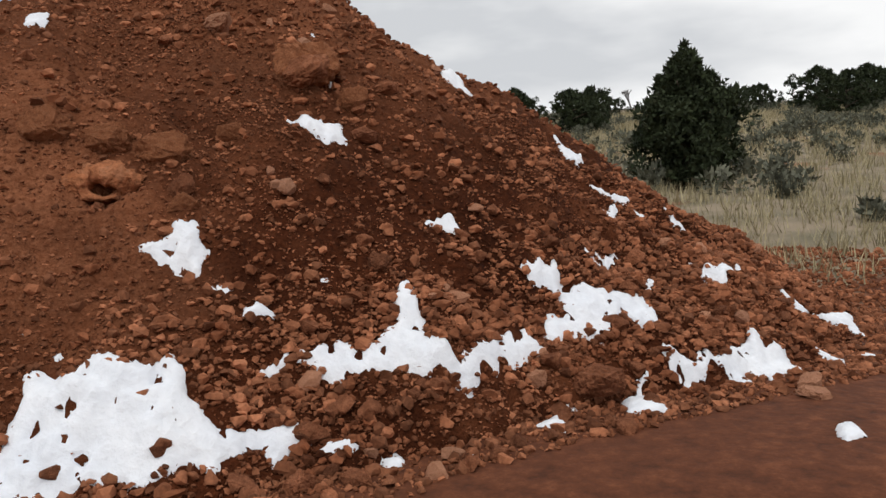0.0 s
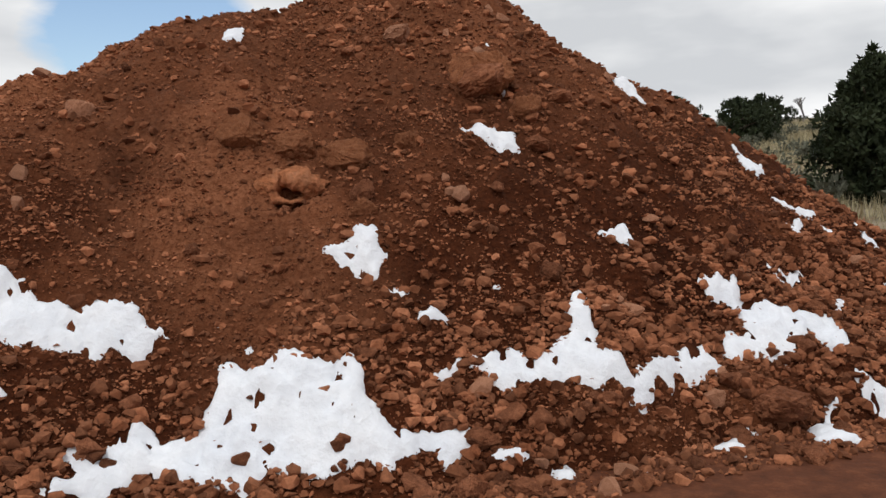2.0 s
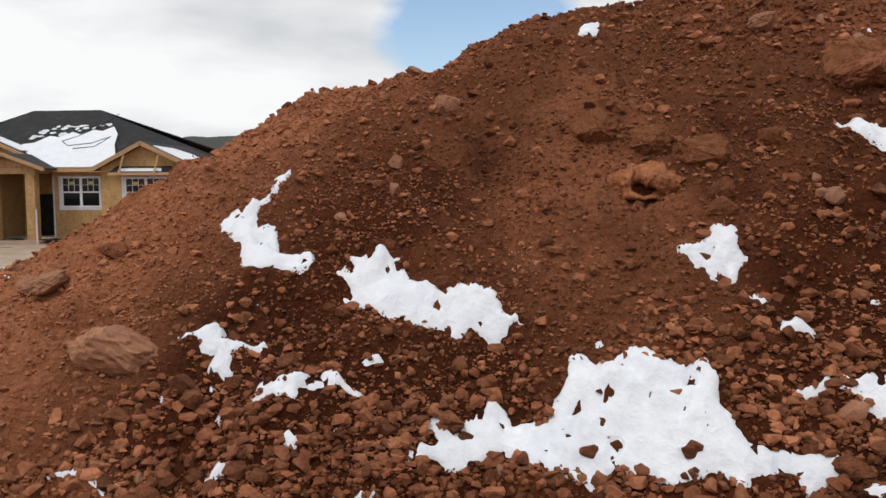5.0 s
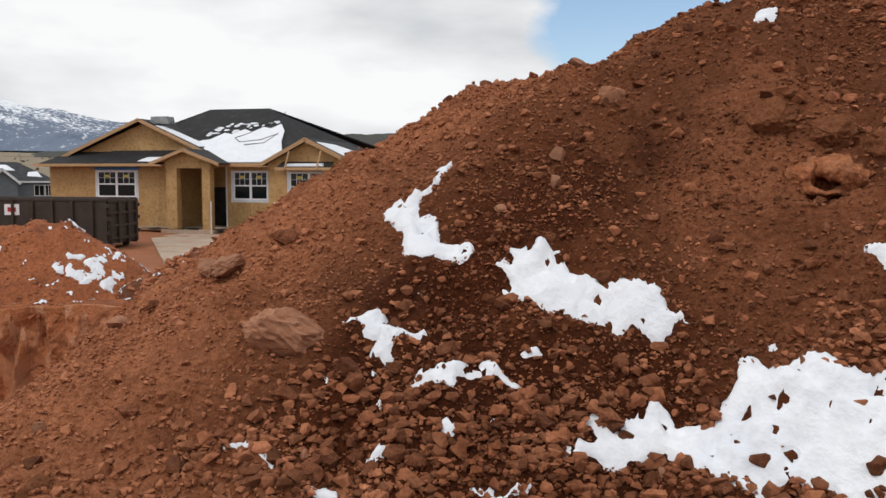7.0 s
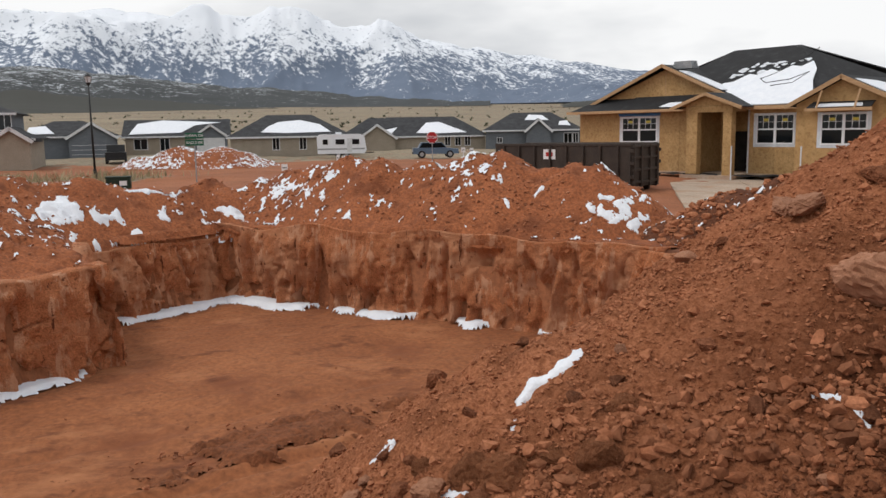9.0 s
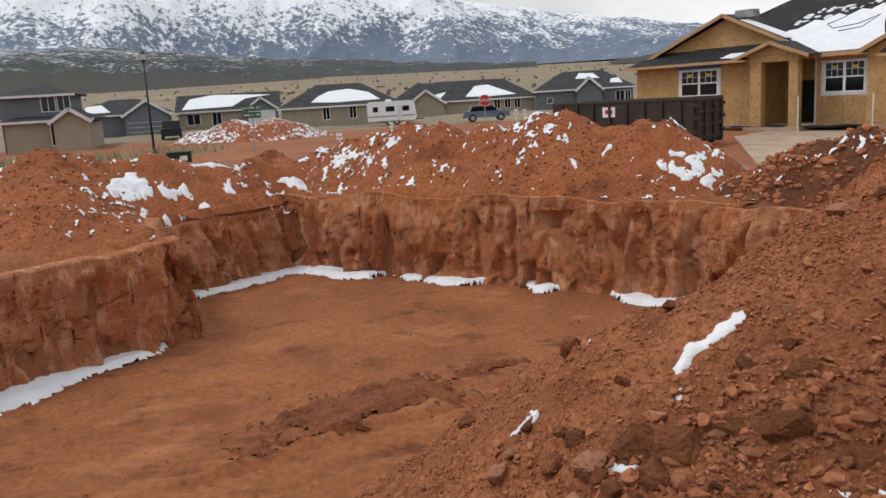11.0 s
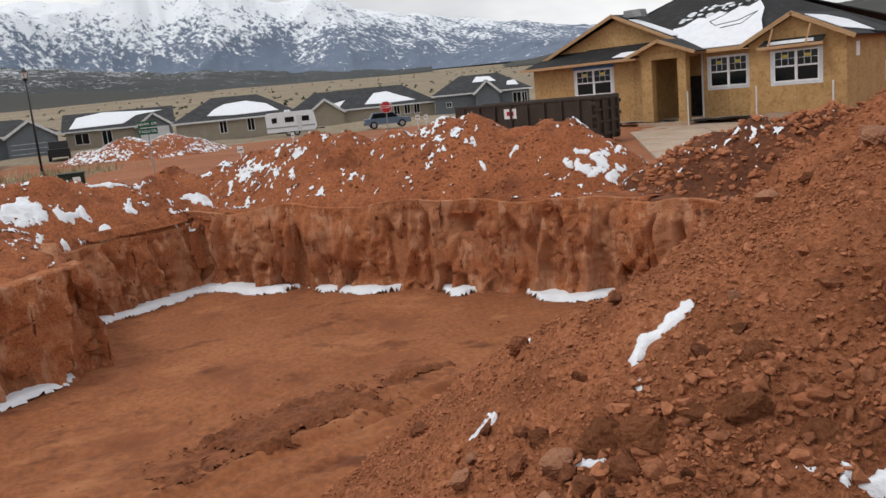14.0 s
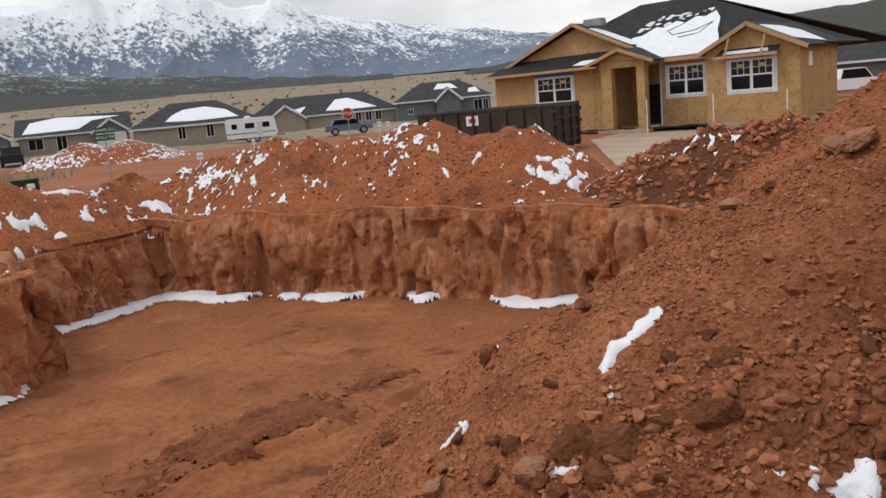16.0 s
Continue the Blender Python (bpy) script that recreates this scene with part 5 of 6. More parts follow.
def unfinished_house():
    H = HOUSE
    zg, ze = -1.05, 2.30
    W1, W2, W3 = (-1.55, 1.05, 0.44, 1.98), (6.42, 8.60, 0.36, 1.96), (10.22, 12.48, 0.37, 1.91)
    boxed("slab", -4.5, 9.25, 0.0, 11.0, zg - 0.3, zg + 0.12, M_CONC, H)
    wall_run(H, -4.4, 3.5, 0.02, zg + 0.12, ze, [W1])
    wall_run(H, 6.2, 9.25, 0.02, zg + 0.12, ze, [W2])
    wall_run(H, 3.5, 6.2, 1.6, zg + 0.12, ze)
    boxed("wall", -4.4, -4.24, 0.2, 11.0, zg + 0.12, ze, M_OSB, H)
    boxed("wall", -4.24, 9.25, 10.8, 11.0, zg + 0.12, ze, M_OSB, H)
    double_window(H, *W1[:2], 0.02, *W1[2:])
    double_window(H, *W2[:2], 0.02, *W2[2:])
    boxed("tape", W1[0] - 0.05, W1[1] + 0.05, 0.0, 0.02, 1.99, 2.14, M_TAPE, H, label="blue flashing tape over the window")
    # porch with two posts and a small gable
    for a, b in ((3.55, 4.15), (5.55, 6.0)):
        boxed("post", a, b, -1.3, -0.9, zg - 0.1, 2.06, M_OSB, H, 0.01)
    boxed("beam", 3.5, 6.05, -1.32, -0.9, 2.06, 2.36, M_OSB, H)
    for a in (3.55, 5.85):
        boxed("beam", a, a + 0.15, -0.9, 0.02, 2.08, 2.3, M_TIMBER, H)
    boxed("porch_floor", 3.4, 6.3, -1.6, 1.6, zg - 0.25, zg + 0.06, M_CONC, H)
    boxed("porch_ceiling", 3.5, 6.2, -0.9, 1.6, 2.3, 2.34, M_OSB, H)
    boxed("porch_side", 3.52, 3.68, -0.88, 1.6, zg + 0.06, 2.08, M_OSB, H)
    boxed("porch_side", 5.98, 6.14, 0.25, 1.6, zg + 0.06, 2.3, M_WRAP, H, label="unpainted inner porch wall")
    prism("porch_gable", [(3.1, 2.37), (6.4, 2.37), (4.75, 2.95)], -1.3, -1.15, M_OSB, H)
    # Shade inside the open doorway is put into a near-black panel.
    boxed("door", 4.3, 5.3, 1.56, 1.6, zg + 0.12, 1.1, M_DOORWAY_SHADE, H, label="near-black panel painted as the shade in an open doorway")
    for sgn in (-1, 1):
        c = 4.75
        slab("porch_roof", [(c, -1.65, 3.02), (c + sgn * 1.95, -1.65, 2.30), (c + sgn * 1.95, 1.0, 2.30), (c, 1.0, 3.02)], 0.05, M_FELT, H)
        slab("fascia", [(c, -1.69, 3.03), (c + sgn * 1.97, -1.69, 2.31), (c + sgn * 1.97, -1.65, 2.31), (c, -1.65, 3.03)], 0.16, M_TIMBER, H)
    # west gable with its skirt roof
    prism("gable_wall", [(-3.7, 2.7), (4.4, 2.95), (0.9, 4.45)], 0.75, 0.9, M_OSB, H)
    boxed("gable_stud", 0.87, 0.91, 0.735, 0.75, 2.95, 4.4, M_TIMBER, H)
    slab("skirt_roof", [(-4.9, -0.55, 2.24), (3.2, -0.55, 2.24), (3.9, 0.76, 2.98), (-3.6, 0.76, 2.98)], 0.06, M_FELT, H, "black felt skirt roof")
    boxed("fascia", -4.9, 3.1, -0.6, -0.55, 2.17, 2.31, M_TIMBER, H)
    slab("gable_roof", [(0.9, 0.35, 4.68), (-5.0, 0.35, 2.28), (-5.0, 8.0, 2.28), (0.9, 8.0, 4.68)], 0.06, M_FELT, H)
    slab("gable_roof", [(0.9, 0.35, 4.68), (5.3, 0.35, 2.72), (5.3, 6.0, 2.72), (0.9, 6.0, 4.68)], 0.06, M_FELT, H)
    slab("fascia", [(0.9, 0.30, 4.70), (-5.02, 0.30, 2.29), (-5.02, 0.35, 2.29), (0.9, 0.35, 4.70)], 0.17, M_TIMBER, H)
    slab("fascia", [(0.9, 0.30, 4.70), (5.0, 0.30, 2.86), (5.0, 0.35, 2.86), (0.9, 0.35, 4.70)], 0.17, M_TIMBER, H)
    # main hip roof
    e0, e1, f0, f1, zr = -5.0, 14.0, -0.5, 11.5, 5.5
    r0, r1, rv = 2.45, 6.15, 5.0
    slab("main_roof", [(e0 + 3, f0, ze), (9.2, f0, ze), (9.2, 1.0, 3.1), (r1, rv, zr), (r0, rv, zr)], 0.07, M_FELT, H, "black felt roof")
    slab("main_roof", [(r1, rv, zr), (9.2, 0.6, 2.95), (e1, 0.4, ze), (e1, 6.0, ze), (r1 + 2.0, 8.5, 4.0)], 0.07, M_FELT, H)
    slab("main_roof", [(r0, rv, zr), (r1, rv, zr), (e1, f1, ze), (e0, f1, ze)], 0.07, M_FELT, H)
    slab("main_roof", [(r0, rv, zr), (e0, f1, ze), (e0, f0 + 2, ze)], 0.07, M_FELT, H)
    boxed("fascia", 5.9, 9.3, f0 - 0.05, f0, ze - 0.16, ze + 0.02, M_TIMBER, H)
    boxed("soffit", 5.9, 9.3, f0, 0.02, ze - 0.10, ze - 0.07, M_TIMBER, H)
    snow = [(3.7, 0.75), (4.6, 0.30), (5.7, -0.20), (6.1, -0.44), (7.6, -0.46), (9.05, -0.42), (9.0, 0.5), (8.5, 1.5), (8.2, 2.5), (7.7, 3.2), (7.3, 2.75), (6.8, 2.9), (6.3, 2.45), (5.8, 2.7), (5.3, 2.2), (4.8, 2.35), (4.3, 1.7), (3.8, 1.6)]
    slab("roof_snow", [(u, v, ze + 0.05 + 0.582 * (v + 0.5)) for u, v in snow], 0.06, M_SNOW, H, "melting snow on the roof")
    rg = random.Random(8)
    for k in range(26):
        u, v = rg.uniform(3.9, 7.6), 0
        v = 2.2 + 0.25 * (u - 4) + rg.uniform(-0.2, 0.9)
        w, l = rg.uniform(0.08, 0.30), rg.uniform(0.05, 0.16)
        slab("roof_snow", [(u + w * math.cos(a), v + l * math.sin(a), ze + 0.045 + 0.582 * (v + l * math.sin(a) + 0.5)) for a in (0.2, 1.3, 2.4, 3.6, 4.9)], 0.03, M_SNOW, H)
    slab("roof_snow", [(1.9, 0.42, 4.32), (4.4, 0.42, 3.22), (4.4, 1.6, 3.24), (2.0, 1.2, 4.30)], 0.04, M_SNOW, H)
    slab("roof_snow", [(1.2, -0.3, 2.44), (2.9, -0.4, 2.39), (3.3, 0.1, 2.68), (1.6, 0.05, 2.65)], 0.03, M_SNOW, H)
    # stack of shingle bundles on the ridge
    for i in range(3):
        boxed("shingle_bundle", 1.2 + 0.04 * i, 2.35 - 0.03 * i, 0.9, 1.5, 4.42 + 0.13 * i, 4.55 + 0.13 * i, M_GALV, H, 0.01, "stack of wrapped shingle bundles")
    hose = bmesh.new()
    pts = [(7.4, 4.4, 5.22), (7.0, 3.2, 4.52), (6.2, 2.2, 3.92), (5.7, 1.8, 3.70), (6.2, 1.4, 3.46), (7.3, 1.6, 3.58), (8.0, 2.2, 3.92), (7.6, 1.3, 3.40), (6.6, 1.1, 3.30)]
    for p, q in zip(pts, pts[1:]):
        rod(hose, p, q, 0.022, n=6)
    part("air_hose", hose, M_BLACKPAINT, H, "thin black hose lying over the roof snow")
    # east gable wing
    v0, v1 = -1.5, 3.2
    wall_run(H, 9.25, 13.45, v0, zg + 0.25, ze - 0.05, [W3])
    double_window(H, *W3[:2], v0, *W3[2:])
    boxed("wall", 9.25, 9.41, v0 + 0.16, 0.02, zg + 0.2, ze, M_OSB, H)
    for i in range(4):
        a = v0 + 0.16 + (v1 - v0 - 0.16) * i / 4
        boxed("wall", 13.29, 13.45, a + 0.006, a + (v1 - v0 - 0.16) / 4 - 0.006, zg + 0.2, ze, M_OSB, H)
    boxed("slab", 9.25, 13.5, v0, v1, zg - 0.3, zg + 0.24, M_CONC, H)
    prism("gable_wall", [(9.2, ze - 0.05), (13.5, ze - 0.05), (11.3, 3.32)], v0, v0 + 0.16, M_OSB, H)
    for sgn, far in ((-1, 8.85), (1, 13.95)):
        slab("wing_roof", [(11.3, v0 - 0.35, 3.46), (far, v0 - 0.35, 2.22), (far, v1 + 0.4, 2.22), (11.3, v1 + 0.4, 3.46)], 0.06, M_FELT, H)
        slab("fascia", [(11.3, v0 - 0.4, 3.48), (far, v0 - 0.4, 2.23), (far, v0 - 0.35, 2.23), (11.3, v0 - 0.35, 3.48)], 0.18, M_TIMBER, H)
    slab("roof_snow", [(11.7, -1.4, 3.30), (13.3, -1.6, 2.58), (13.7, 1.0, 2.39), (12.4, 1.6, 2.98), (11.8, 0.6, 3.25)], 0.035, M_SNOW, H)
    boxed("small_window", 13.44, 13.47, -0.5, -0.1, 1.35, 1.95, M_WHITE, H, label="narrow white side window")
    # window canopy with two raking timbers
    slab("canopy_roof", [(9.95, v0 - 0.6, 2.10), (12.65, v0 - 0.6, 2.10), (12.6, v0 - 0.01, 2.36), (10.0, v0 - 0.01, 2.36)], 0.04, M_FELT, H, "small felted window canopy")
    slab("canopy_snow", [(10.3, v0 - 0.55, 2.135), (12.3, v0 - 0.55, 2.135), (12.2, v0 - 0.25, 2.27), (10.4, v0 - 0.25, 2.27)], 0.02, M_SNOW, H)
    boxed("canopy_beam", 9.9, 12.7, v0 - 0.62, v0 - 0.55, 1.95, 2.08, M_TIMBER, H)
    for u in (10.4, 12.0):
        f = bmesh.new()
        rod(f, (u, v0 - 0.64, 2.0), (u + 0.12, v0 - 0.40, 2.85), 0.05, n=4)
        part("brace", f, M_TIMBER, H)
    for u in (6.35, 9.7, 13.0):
        boxed("stake", u, u + 0.05, -1.9, -1.86, zg - 0.1, 0.45, M_WRAP, H, label="pale survey stake")


unfinished_house()

# felt scraps and snow by the porch, driveway
dr = empty("driveway_apron", pose(0, 0, 0), "dusty concrete driveway in front of the unfinished house", "driveway", kind="structure")
for i in range(6):
    for j in range(3):
        a, b = Vector((-0.9, 0.436, 0)), Vector((0.436, 0.9, 0))
        o = Vector((-19.0, 10.4, -1.165)) + a * (3.5 * i) + b * (3.2 * j) + Vector((0, 0, 0.003 * ((i + j) % 2)))
        slab("concrete_panel", [o, o + a * 3.47, o + a * 3.47 + b * 3.17, o + b * 3.17], 0.12, M_CONC, dr)


def felt_scrap(x, y, seed):
    r = random.Random(seed)
    bm = bmesh.new()
    n = 9
    for i in range(n + 1):
        for j in range(4):
            bm.verts.new((i * 0.42 + r.uniform(-0.1, 0.1), j * 0.3 + r.uniform(-0.08, 0.08), 0.10 * r.random()))
    bm.verts.ensure_lookup_table()
    for i in range(n):
        for j in range(3):
            bm.faces.new([bm.verts[k] for k in (i * 4 + j, (i + 1) * 4 + j, (i + 1) * 4 + j + 1, i * 4 + j + 1)])
    ob = part("felt_scrap", bm, M_FELT)
    ob.matrix_world = pose(x, y, -1.04, 0, 0, 28)
    tagged(ob, "crumpled black felt sheet on the ground by the house", "roofing felt")


for u, v, k in ((5.9, -1.2, 1), (6.2, -0.8, 2), (1.6, -1.4, 3)):
    p = pose(HX, HY, 0, 0, 0, 28) @ Vector((u, v, 0))
    felt_scrap(p.x, p.y, k)


# ---- roll-off container ----
def container():
    C = empty("rolloff_container", pose(-31.0, 14.3, -1.2, 0, 0, math.degrees(math.atan2(-0.61, -0.79))), "dark brown steel roll-off waste container", "container")
    L, Wd, Hh = 6.7, 2.4, 1.85
    boxed("floor_panel", 0, L, -Wd, 0, 0.22, 0.3, M_STEEL, C)
    for y in (-0.06, -Wd):
        boxed("side_panel", 0.05, L, y, y + 0.06, 0.3, Hh, M_STEEL, C)
        boxed("top_rail", 0, L, y - 0.03, y + 0.09, Hh, Hh + 0.12, M_STEEL, C, 0.02)
        boxed("bottom_rail", 0, L, y - 0.02, y + 0.08, 0.14, 0.3, M_STEEL, C, 0.01)
    for i in range(8):
        x = 0.55 + i * 0.8
        boxed("rib", x, x + 0.09, 0.0, 0.10, 0.3, Hh, M_STEEL, C, 0.01)
    boxed("end_panel", L - 0.06, L, -Wd + 0.06, -0.06, 0.3, Hh, M_STEEL, C)
    door = boxed("end_door", 0.0, 0.05, -Wd + 0.06, -0.06, 0.28, Hh, M_STEEL, C)
    for y in (-Wd + 0.08, -Wd * 0.68, -Wd * 0.35, -0.2):
        boxed("door_rib", -0.10, 0.0, y, y + 0.12, 0.2, Hh + 0.1, M_STEEL, door, 0.01)
    for z in (0.35, 0.85, 1.35, 1.80):
        boxed("door_bar", -0.07, 0.0, -Wd, 0.0, z, z + 0.10, M_STEEL, door, 0.01)
    for y in (-Wd - 0.06, 0.02):
        for z in (0.55, 1.1, 1.6):
            boxed("hinge", -0.12, 0.08, y, y + 0.08, z, z + 0.14, M_STEEL, door, 0.01)
    for y in (-Wd + 0.3, -0.5):
        for x in (0.3, L - 0.5):
            bm = bmesh.new()
            rod(bm, (x, y, 0.13), (x, y + 0.16, 0.13), 0.13, n=14)
            part("roller", bm, M_STEEL, C)
    s = boxed("sign_plate", 3.55, 4.15, 0.005, 0.02, 1.3, 1.72, M_LETTER, C, label="white company plate with a red mark")
    boxed("sign_mark", 3.68, 4.02, 0.02, 0.024, 1.43, 1.6, M_RED, s)


container()

# ---- mountains and foothills ----
def bearing(yaw, r):
    a = np.radians(yaw)
    return -np.sin(a) * r, np.cos(a) * r


def ridged(x, y, octaves, s):
    t, a = 0, 1.0
    for k in range(octaves):
        t = t + a * (1 - 2 * np.abs(vnoise(x * 2**k + 5.3 * k, y * 2**k, s + k)))
        a *= 0.5
    return t


def range_mesh(name, yaws, tops, r0, r1, base, label, mat, spur, freq, n=420, m=64, seed=0):
    """A range of hills between two distances; tops: degrees above the level at the given bearings."""
    Yw, q = np.meshgrid(np.linspace(yaws[0], yaws[-1], n), np.linspace(0, 1, m))
    top = np.interp(Yw, yaws, tops) + 0.10 * fbm(Yw * 0.9, Yw * 0, 4, seed)
    R = r0 + (r1 - r0) * q
    crest = np.tan(np.radians(np.maximum(top, 0.3))) * r1
    foot = base + 0 * R
    lift = q**1.15
    X, Y = bearing(Yw, R)
    w = 3000 / r1 * freq
    wx, wy = X * 0.0016 * w + 0.35 * fbm(X * 0.0012 * w, Y * 0.0012 * w, 2, seed + 9), Y * 0.0016 * w
    rough = ridged(wx, wy, 6, seed + 3) - 0.45
    Z = foot + (crest - foot) * lift + spur * (crest - foot) * rough * np.sin(np.pi * np.clip(q, 0, 1)) ** 0.8 * (1 - 0.6 * q)
    X = np.vstack([X, X[-1] * 1.04])
    Y = np.vstack([Y, Y[-1] * 1.04])
    Z = np.vstack([Z, Z[-1] * 0 - 30])
    ob = grid_ob(name, X, Y, Z, np.ones(X.shape, bool), mat)
    return tagged(ob, label, "mountain", kind="structure")


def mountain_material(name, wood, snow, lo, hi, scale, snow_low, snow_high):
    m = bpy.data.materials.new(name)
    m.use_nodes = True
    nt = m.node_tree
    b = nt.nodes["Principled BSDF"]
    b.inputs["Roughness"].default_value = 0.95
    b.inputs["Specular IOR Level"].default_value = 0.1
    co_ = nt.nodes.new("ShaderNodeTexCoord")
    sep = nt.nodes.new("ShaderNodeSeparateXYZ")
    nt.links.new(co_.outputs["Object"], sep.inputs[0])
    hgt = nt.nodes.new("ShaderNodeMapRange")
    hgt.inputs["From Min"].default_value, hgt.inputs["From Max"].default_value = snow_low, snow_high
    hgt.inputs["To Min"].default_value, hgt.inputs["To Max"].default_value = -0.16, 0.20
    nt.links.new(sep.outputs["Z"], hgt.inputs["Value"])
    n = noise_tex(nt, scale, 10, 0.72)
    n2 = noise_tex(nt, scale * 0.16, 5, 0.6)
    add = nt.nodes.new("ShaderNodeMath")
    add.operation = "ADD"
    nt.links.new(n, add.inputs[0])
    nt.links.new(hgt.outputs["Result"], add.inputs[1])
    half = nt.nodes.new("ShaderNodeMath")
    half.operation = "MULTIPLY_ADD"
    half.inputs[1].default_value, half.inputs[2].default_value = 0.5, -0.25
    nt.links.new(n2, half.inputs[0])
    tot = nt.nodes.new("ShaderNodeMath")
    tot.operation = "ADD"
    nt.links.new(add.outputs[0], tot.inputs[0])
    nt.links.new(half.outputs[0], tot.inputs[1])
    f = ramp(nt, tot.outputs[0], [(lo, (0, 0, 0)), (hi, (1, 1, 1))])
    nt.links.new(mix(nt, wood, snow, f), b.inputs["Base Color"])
    return m


# Air haze is put into the far range's colour: pale blue woods, whiter heights.
M_MOUNT_HAZE = mountain_material("hazed_snowy_woods", (0.15, 0.185, 0.25), (0.76, 0.79, 0.84), 0.455, 0.545, 0.055, 120, 470)
M_FOOT = mountain_material("juniper_slope", (0.062, 0.066, 0.068), (0.55, 0.58, 0.62), 0.53, 0.66, 0.085, 20, 260)
M_FOOT2 = mountain_material("juniper_slope_low", (0.062, 0.062, 0.056), (0.36, 0.38, 0.40), 0.60, 0.74, 0.10, 20, 260)
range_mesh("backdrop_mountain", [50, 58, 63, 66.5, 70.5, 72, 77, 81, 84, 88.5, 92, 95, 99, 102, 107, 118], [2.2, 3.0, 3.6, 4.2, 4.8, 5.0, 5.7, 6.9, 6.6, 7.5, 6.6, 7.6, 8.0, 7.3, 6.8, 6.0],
           2500, 3900, 78, "snow-covered mountain range with wooded slopes", M_MOUNT_HAZE, 0.55, 0.55, n=620, m=120, seed=4)
range_mesh("backdrop_ridge", [74, 80, 86, 92, 97, 103, 118], [1.9, 2.2, 2.7, 3.2, 3.7, 4.3, 4.2], 1500, 2400, 44, "dark juniper foothill with snow flecks", M_FOOT, 0.25, 0.6, seed=11)
range_mesh("backdrop_foothill", [86, 92, 98, 104, 118], [1.6, 1.9, 2.3, 2.9, 3.1], 900, 1450, 22, "low dark foothill covered in junipers", M_FOOT2, 0.10, 0.4, n=200, m=40, seed=21)
range_mesh("backdrop_hill", [26, 34, 42, 46, 50, 54, 58, 62, 66, 71], [3.0, 3.4, 3.6, 3.3, 3.2, 2.9, 2.9, 2.6, 2.0, 1.4], 1000, 1700, 26, "wooded dark hills behind the houses", M_FOOT2, 0.10, 0.4, n=240, m=40, seed=31)


# ---- finished houses beyond the road ----
def plain_window(parent, u, z, w, h, v):
    win = boxed("window", u - w / 2 - 0.08, u + w / 2 + 0.08, v - 0.05, v, z - 0.08, z + h + 0.08, M_TRIM, parent)
    g = boxed("pane", u - w / 2, u + w / 2, v - 0.06, v - 0.05, z, z + h, M_GLASS, win)
    boxed("muntin", u - 0.03, u + 0.03, v - 0.075, v - 0.06, z, z + h, M_TRIM, win)


def finished_house(x, y, yaw, w, d, eave, ridge, mat, label, windows=(), garage=None, gable=None, hip=True, snow=(), base=-1.25, dormer=None):
    """A house whose front faces -y in its own frame; gable: u0, u1, apex of a front gable."""
    H = empty("house", pose(x, y, base, 0, 0, yaw), label, "house", "finished houses")
    boxed("wall", -w / 2, w / 2, 0, d, 0, eave, mat, H)
    o = 0.45
    if hip:
        k = min(d, w) / 2
        A, B = (-w / 2 + k * 0.8, d / 2, ridge), (w / 2 - k * 0.8, d / 2, ridge)
    else:
        A, B = (-w / 2 - o, d / 2, ridge), (w / 2 + o, d / 2, ridge)
    c = [(-w / 2 - o, -o, eave - 0.05), (w / 2 + o, -o, eave - 0.05), (w / 2 + o, d + o, eave - 0.05), (-w / 2 - o, d + o, eave - 0.05)]
    slab("roof", [c[0], c[1], B, A], 0.12, M_SHINGLE, H)
    slab("roof", [c[2], c[3], A, B], 0.12, M_SHINGLE, H)
    if hip:
        slab("roof", [c[1], c[2], B], 0.12, M_SHINGLE, H)
        slab("roof", [c[3], c[0], A], 0.12, M_SHINGLE, H)
    else:
        for s in (-1, 1):
            u = s * w / 2
            bm = bmesh.new()
            vs = [bm.verts.new(p) for p in ((u, 0, eave), (u, d, eave), (u, d / 2, ridge - 0.1), (u - s * 0.15, 0, eave), (u - s * 0.15, d, eave), (u - s * 0.15, d / 2, ridge - 0.1))]
            for f in ((0, 1, 2), (5, 4, 3), (0, 3, 4, 1), (1, 4, 5, 2), (2, 5, 3, 0)):
                bm.faces.new([vs[i] for i in f])
            part("gable_end", bm, mat, H)
    boxed("fascia", -w / 2 - o, w / 2 + o, -o - 0.03, -o, eave - 0.22, eave - 0.03, M_TRIM, H)
    slope = (ridge - eave + 0.05) / (d / 2 + o)
    for poly in snow:
        slab("roof_snow", [(u, v, eave - 0.05 + slope * (v + o) + 0.05) for u, v in poly], 0.06, M_SNOW, H, "melting snow on the roof")
    for u, z, ww, hh in windows:
        plain_window(H, u, z, ww, hh, 0)
    if gable:
        u0, u1, zt, out, gm = gable
        boxed("gable_body", u0, u1, -out, 0, 0, eave, gm, H)
        prism("gable_front", [(u0, eave), (u1, eave), ((u0 + u1) / 2, zt)], -out, -out + 0.2, gm, H)
        mid = (u0 + u1) / 2
        for s, e in ((-1, u0 - 0.4), (1, u1 + 0.4)):
            drop = eave - 0.25
            slab("gable_roof", [(mid, -out - 0.35, zt + 0.12), (e, -out - 0.35, drop), (e, d / 2, drop), (mid, d / 2, zt + 0.12)], 0.12, M_SHINGLE, H)
            slab("gable_trim", [(mid, -out - 0.42, zt + 0.13), (e, -out - 0.42, drop + 0.01), (e, -out - 0.35, drop + 0.01), (mid, -out - 0.35, zt + 0.13)], 0.28, M_TRIM, H)
    # The beige house's porch shade is drawn here too, as a dark panel.
    if garage:
        u, v, gw, gm = garage
